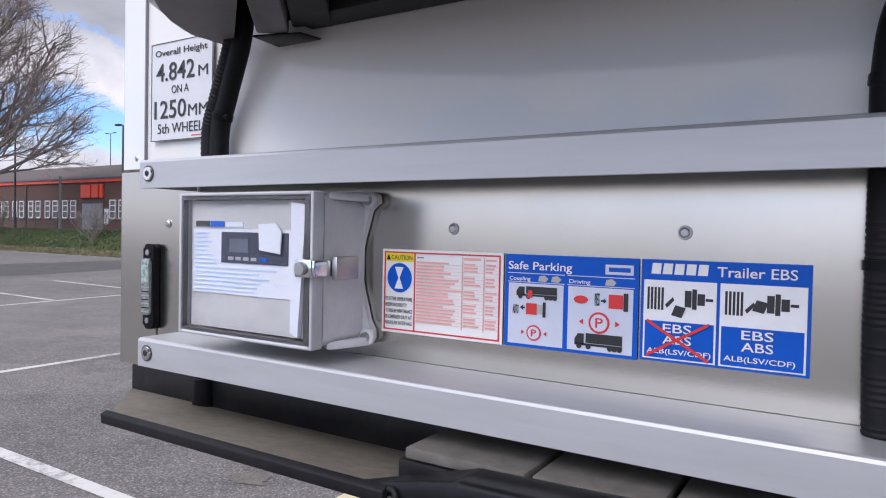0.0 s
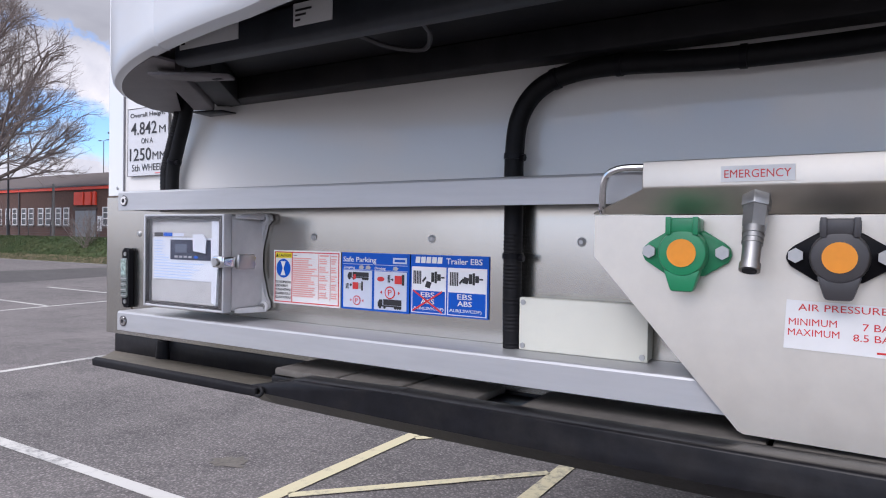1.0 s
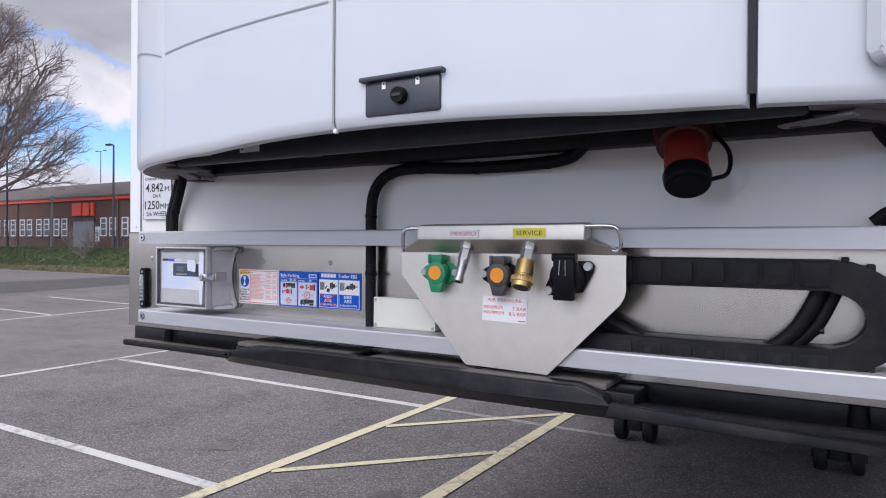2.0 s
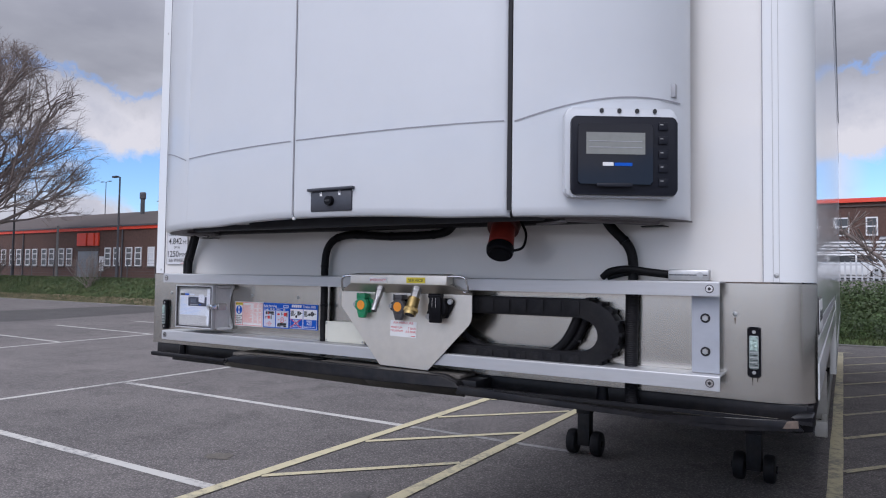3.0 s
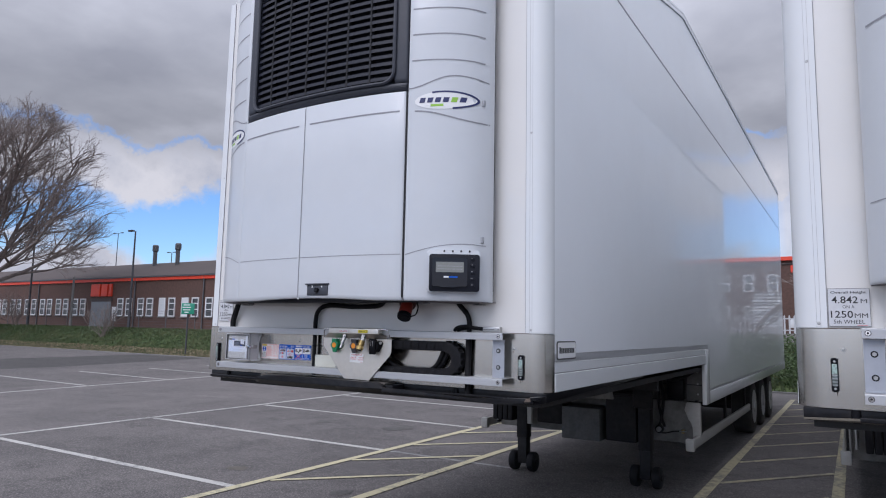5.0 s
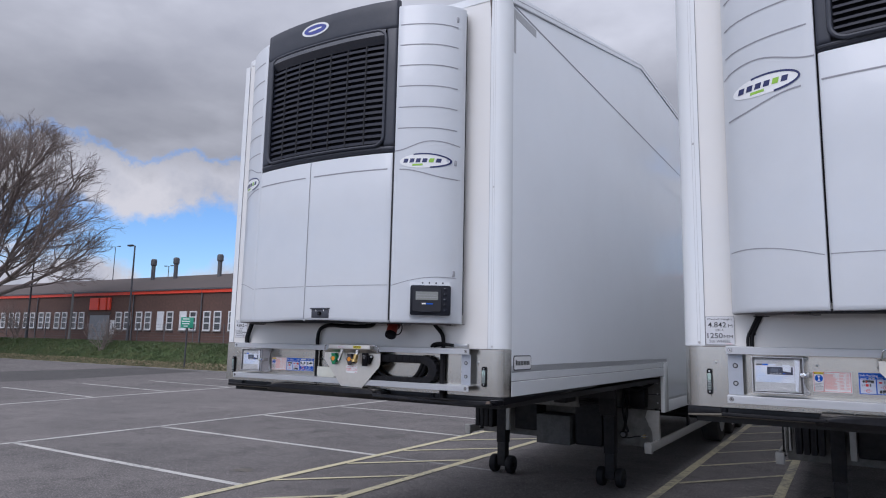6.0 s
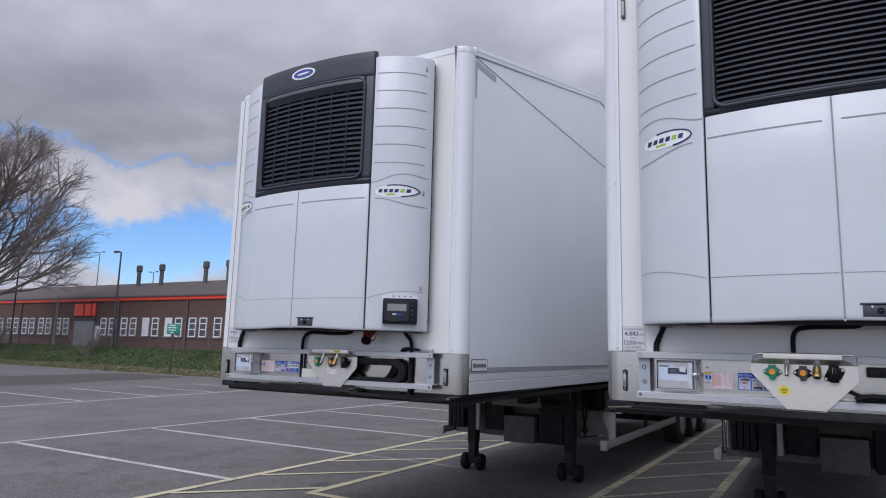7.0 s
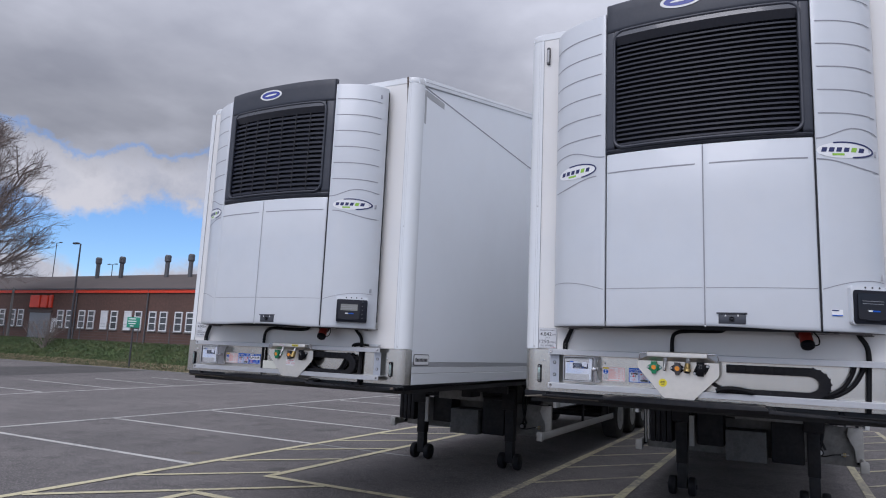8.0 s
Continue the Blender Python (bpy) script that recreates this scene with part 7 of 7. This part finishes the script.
def build_leaning_tree(x, y, z):
    rng = random.Random(17)
    t = thing("bare_sapling", spot(x, y, z), "leaning leafless sapling at the top of the ivy bank", "tree")
    part("trunk", tube([(0, 0, -0.1), (-0.12, 0, 0.45), (-0.42, 0.02, 0.95), (-0.95, 0, 1.45), (-1.55, -0.02, 1.95), (-1.9, 0, 2.1)], 0.055, 8, 4), M_bark, t)
    bm = bmesh.new()
    for k in range(34):
        f = rng.uniform(0.15, 1.0)
        q = Vector((-1.75 * f ** 1.25, 0, 2.0 * f ** 0.9))
        d = Vector((rng.gauss(-0.25, 0.6), rng.gauss(0, 0.5), rng.uniform(0.2, 1.0))).normalized()
        n = rng.uniform(0.5, 1.25)
        pts = [q, q + d * n * 0.5, q + d * n + Vector((rng.gauss(0, 0.1), 0, rng.gauss(0, 0.1)))]
        tube(pts, 0.016, 4, 0, bm)
        for j in range(3):
            e = (d + Vector((rng.gauss(0, 0.6), rng.gauss(0, 0.5), rng.gauss(0, 0.5)))).normalized()
            tube([pts[1], pts[1] + e * n * 0.5], 0.009, 3, 0, bm)
    part("crown", bm, M_bark, t, "thin tangled branches", False)


build_shrub(-35.0, 19.8, bank_height(-35.0, 19.8), 1.8, 3)
build_shrub(-47.5, 21.0, bank_height(-47.5, 21.0), 2.2, 5)
build_leaning_tree(2.95, 22.0, 1.08)
build_shrub(4.3, 21.7, 1.05, 2.0, 9)
build_shrub(5.4, 20.8, 0.9, 2.0, 12)


def build_lamp_post(x, y, z, height, arm, label, heads=1):
    t = thing("street_lamp", spot(x, y, z), label, "street lamp", "lamp posts")
    part("column", cyl((0, 0, 0), (0, 0, height), 0.085, 0.05, n=12), M_pole, t)
    part("base", cyl((0, 0, 0), (0, 0, 1.1), 0.11, 0.10, n=12), M_pole, t)
    for s in ((-1,) if heads == 1 else (-1, 1)):
        part("arm", cyl((0, 0, height - 0.05), (s * arm, 0, height + 0.06), 0.03, n=8), M_pole, t)
        part("head", box(min(s * arm, s * (arm + 0.5)), max(s * arm, s * (arm + 0.5)), -0.12, 0.12, height - 0.02, height + 0.10, 0.03), M_pole, t)


build_lamp_post(-39.9, 24.6, 1.1, 6.75, 0.25, "slim dark street lamp on the yard edge")
build_lamp_post(-52.0, 24.0, 1.1, 7.6, 0.25, "slim dark street lamp beside the bare tree")
build_lamp_post(-94.6, 57.5, 1.1, 14.1, 0.75, "tall distant floodlight mast behind the works", 2)
build_lamp_post(-81.1, 57.5, 1.1, 10.5, 0.5, "distant lamp mast behind the works roof", 2)


def build_pole(x, y):
    t = thing("pale_post", spot(x, y, 1.1), "pale wooden post before the brick works", "post")
    part("shaft", cyl((0, 0, 0), (0, 0, 3.6), 0.10, 0.075, n=10), M_kerb, t)
    part("cap", cyl((0, 0, 3.6), (0, 0, 3.68), 0.09, 0.03, n=10), M_kerb, t)


build_pole(-46.4, 24.2)


def build_sign():
    t = thing("green_sign", spot(-25.5, 18.3, -0.10), "small green car park sign on a dark post", "sign")
    part("post", cyl((0.0, 0.05, 0), (0.0, 0.05, 2.58), 0.042, n=10), M_pole, t, "dark round post")
    p = part("panel", box(-0.32, 0.32, 0.0, 0.025, 2.06, 2.60, 0.008), M_signgreen, t, "green panel with pale bars")
    for z, w in ((2.51, 0.22), (2.39, 0.27), (2.27, 0.24), (2.15, 0.16)):
        part("print", box(-w, w - 0.12, -0.004, -0.001, z - 0.022, z + 0.022), M_vinyl, p, "", False)
    t.rotation_euler = (0, 0, radians(32))


build_sign()


def build_fence():
    t = thing("palisade_fence", spot(0, 37.0, 1.58), "pale galvanised palisade fence before the brick office", "fence")
    for z in (0.18, 0.80):
        part("rail", box(-5.0, 20.0, 0.02, 0.07, z - 0.03, z + 0.03), M_palisade, t, "", False)
    pale = prism([(-0.042, 0.0), (0.042, 0.0), (0.042, 0.92), (0.0, 1.0), (-0.042, 0.92)], -0.01, 0.015, "y")
    first = part("pale", pale, M_palisade, t, "", False)
    first.location = (-4.8, 0, 0)
    for k in range(1, 100):
        o = new("pale", first.data)
        o.parent = t
        o.location = (-4.8 + 0.24 * k, 0, 0)


def build_pallet_stack(x, y, layers, seed):
    """Pale slabs piled with gaps, uneven at the ends."""
    rng = random.Random(seed)
    t = thing("stacked_panels", spot(x, y, 1.58), "tall pile of pale slatted panels behind the fence", "stack", "panel stacks")
    for k in range(layers):
        w = rng.uniform(0.95, 1.1)
        part("panel", box(-w + rng.uniform(-0.08, 0.08), w, -0.5, 0.5, 0.19 * k, 0.19 * k + 0.11, 0.01), M_frame if k % 3 else M_palisade, t, "", False)
        part("batten", box(-w * 0.9, w * 0.9, -0.42, 0.42, 0.19 * k + 0.111, 0.19 * k + 0.189), M_metal, t, "", False)


def build_car(x, y):
    t = thing("parked_car", spot(x, y, 1.58), "white parked hatchback behind the palisade fence", "car")
    shape = [(-1.95, 0.32), (-1.98, 0.62), (-1.85, 0.84), (-1.05, 0.95), (-0.45, 1.38), (0.95, 1.42), (1.65, 0.98), (1.95, 0.88), (1.98, 0.40), (1.90, 0.28)]
    part("body", prism(shape, -0.82, 0.82, "y", 0.04), M_white, t, "white painted body")
    part("side_window", prism([(-0.86, 0.97), (-0.42, 1.31), (0.30, 1.34), (0.30, 0.97)], -0.835, -0.821, "y"), M_pane, t, "", False)
    part("side_window", prism([(0.38, 0.97), (0.38, 1.34), (0.90, 1.34), (1.42, 0.99)], -0.835, -0.821, "y"), M_pane, t, "", False)
    for q in (-1.22, 1.25):
        w = part("wheel", cyl((q, -0.86, 0.31), (q, -0.66, 0.31), 0.31, n=24, bevel=0.02), M_tyre, t)
        part("rim", cyl((q, -0.868, 0.31), (q, -0.86, 0.31), 0.20, n=20), M_rim, w)


build_pallet_stack(1.7, 41.5, 12, 5)
build_pallet_stack(4.0, 41.8, 13, 6)
build_car(1.6, 39.3)
build_fence()


def build_mesh_fence():
    """A low see-through fence before the works, as thin wires."""
    t = thing("wire_fence", spot(-45, 25.4, 1.1), "thin grey wire fence in front of the works", "fence")
    for k in range(15):
        part("post", cyl((-22 + 3 * k, 0, 0), (-22 + 3 * k, 0, 1.25), 0.03, n=8), M_metal, t)
    bm = bmesh.new()
    for k in range(7):
        box(-22.0, 20.0, -0.006, 0.006, 0.1 + 0.18 * k, 0.112 + 0.18 * k, bm=bm)
    part("wires", bm, M_metal, t, "", False)


build_mesh_fence()


def scatter(name, count, area, size, mat, label, category, seed, upright=True, depth=0.45):
    """Many small blades or leaves on the bank, in one mesh."""
    rng = random.Random(seed)
    verts, faces = [], []
    for _ in range(count):
        x, y = rng.uniform(area[0], area[1]), rng.uniform(area[2], area[3])
        z = bank_height(x, y)
        s = size * rng.uniform(0.5, 1.4)
        a = rng.uniform(0, 2 * math.pi)
        u = Vector((math.cos(a), math.sin(a), 0))
        b = len(verts)
        if upright:
            tip = Vector((x, y, z)) + Vector((rng.gauss(0, 0.4), rng.gauss(0, 0.4), 1)) * s
            verts += [tuple(Vector((x, y, z - 0.01)) + u * s * 0.16), tuple(Vector((x, y, z - 0.01)) - u * s * 0.16), tuple(tip)]
            faces.append((b, b + 1, b + 2))
        else:
            h = rng.random() ** 1.5 * depth
            c = Vector((x, y, z + h))
            w = Vector((rng.gauss(0, 1), rng.gauss(-0.6, 0.6), rng.gauss(0.6, 0.6))).normalized()
            v = u.cross(w).normalized() if abs(u.dot(w)) < 0.98 else Vector((0, 0, 1))
            u2 = v.cross(w)
            verts += [tuple(c + u2 * s), tuple(c + v * s * 0.7), tuple(c - u2 * s), tuple(c - v * s * 0.7)]
            faces.append((b, b + 1, b + 2, b + 3))
    me = bpy.data.meshes.new(name)
    me.from_pydata(verts, [], faces)
    me.materials.append(mat)
    tagged(new(name, me), label, category, kind="stuff")


scatter("grass", 90000, (-66, -18, 17.9, 21.4), 0.085, M_blade, "rough green and straw-coloured grass on the bank", "grass", 21)
scatter("grass", 9000, (-4, 9, 17.9, 21.4), 0.12, M_blade, "rough green grass on the bank behind the trailers", "grass", 22)
scatter("ivy", 52000, (-6, 10, 18.5, 21.3), 0.036, M_ivy, "dense dark green ivy covering the bank", "ivy", 23, False)
scatter("ivy", 9000, (-62, -20, 18.9, 20.8), 0.045, M_ivy, "patches of dark green weeds in the bank's grass", "weeds", 24, False, 0.12)
scatter("leaf_litter", 26000, (-66, -18, 17.9, 18.9), 0.045, M_litter, "dry beige leaves and dead grass along the foot of the bank", "leaf litter", 25, False, 0.05)
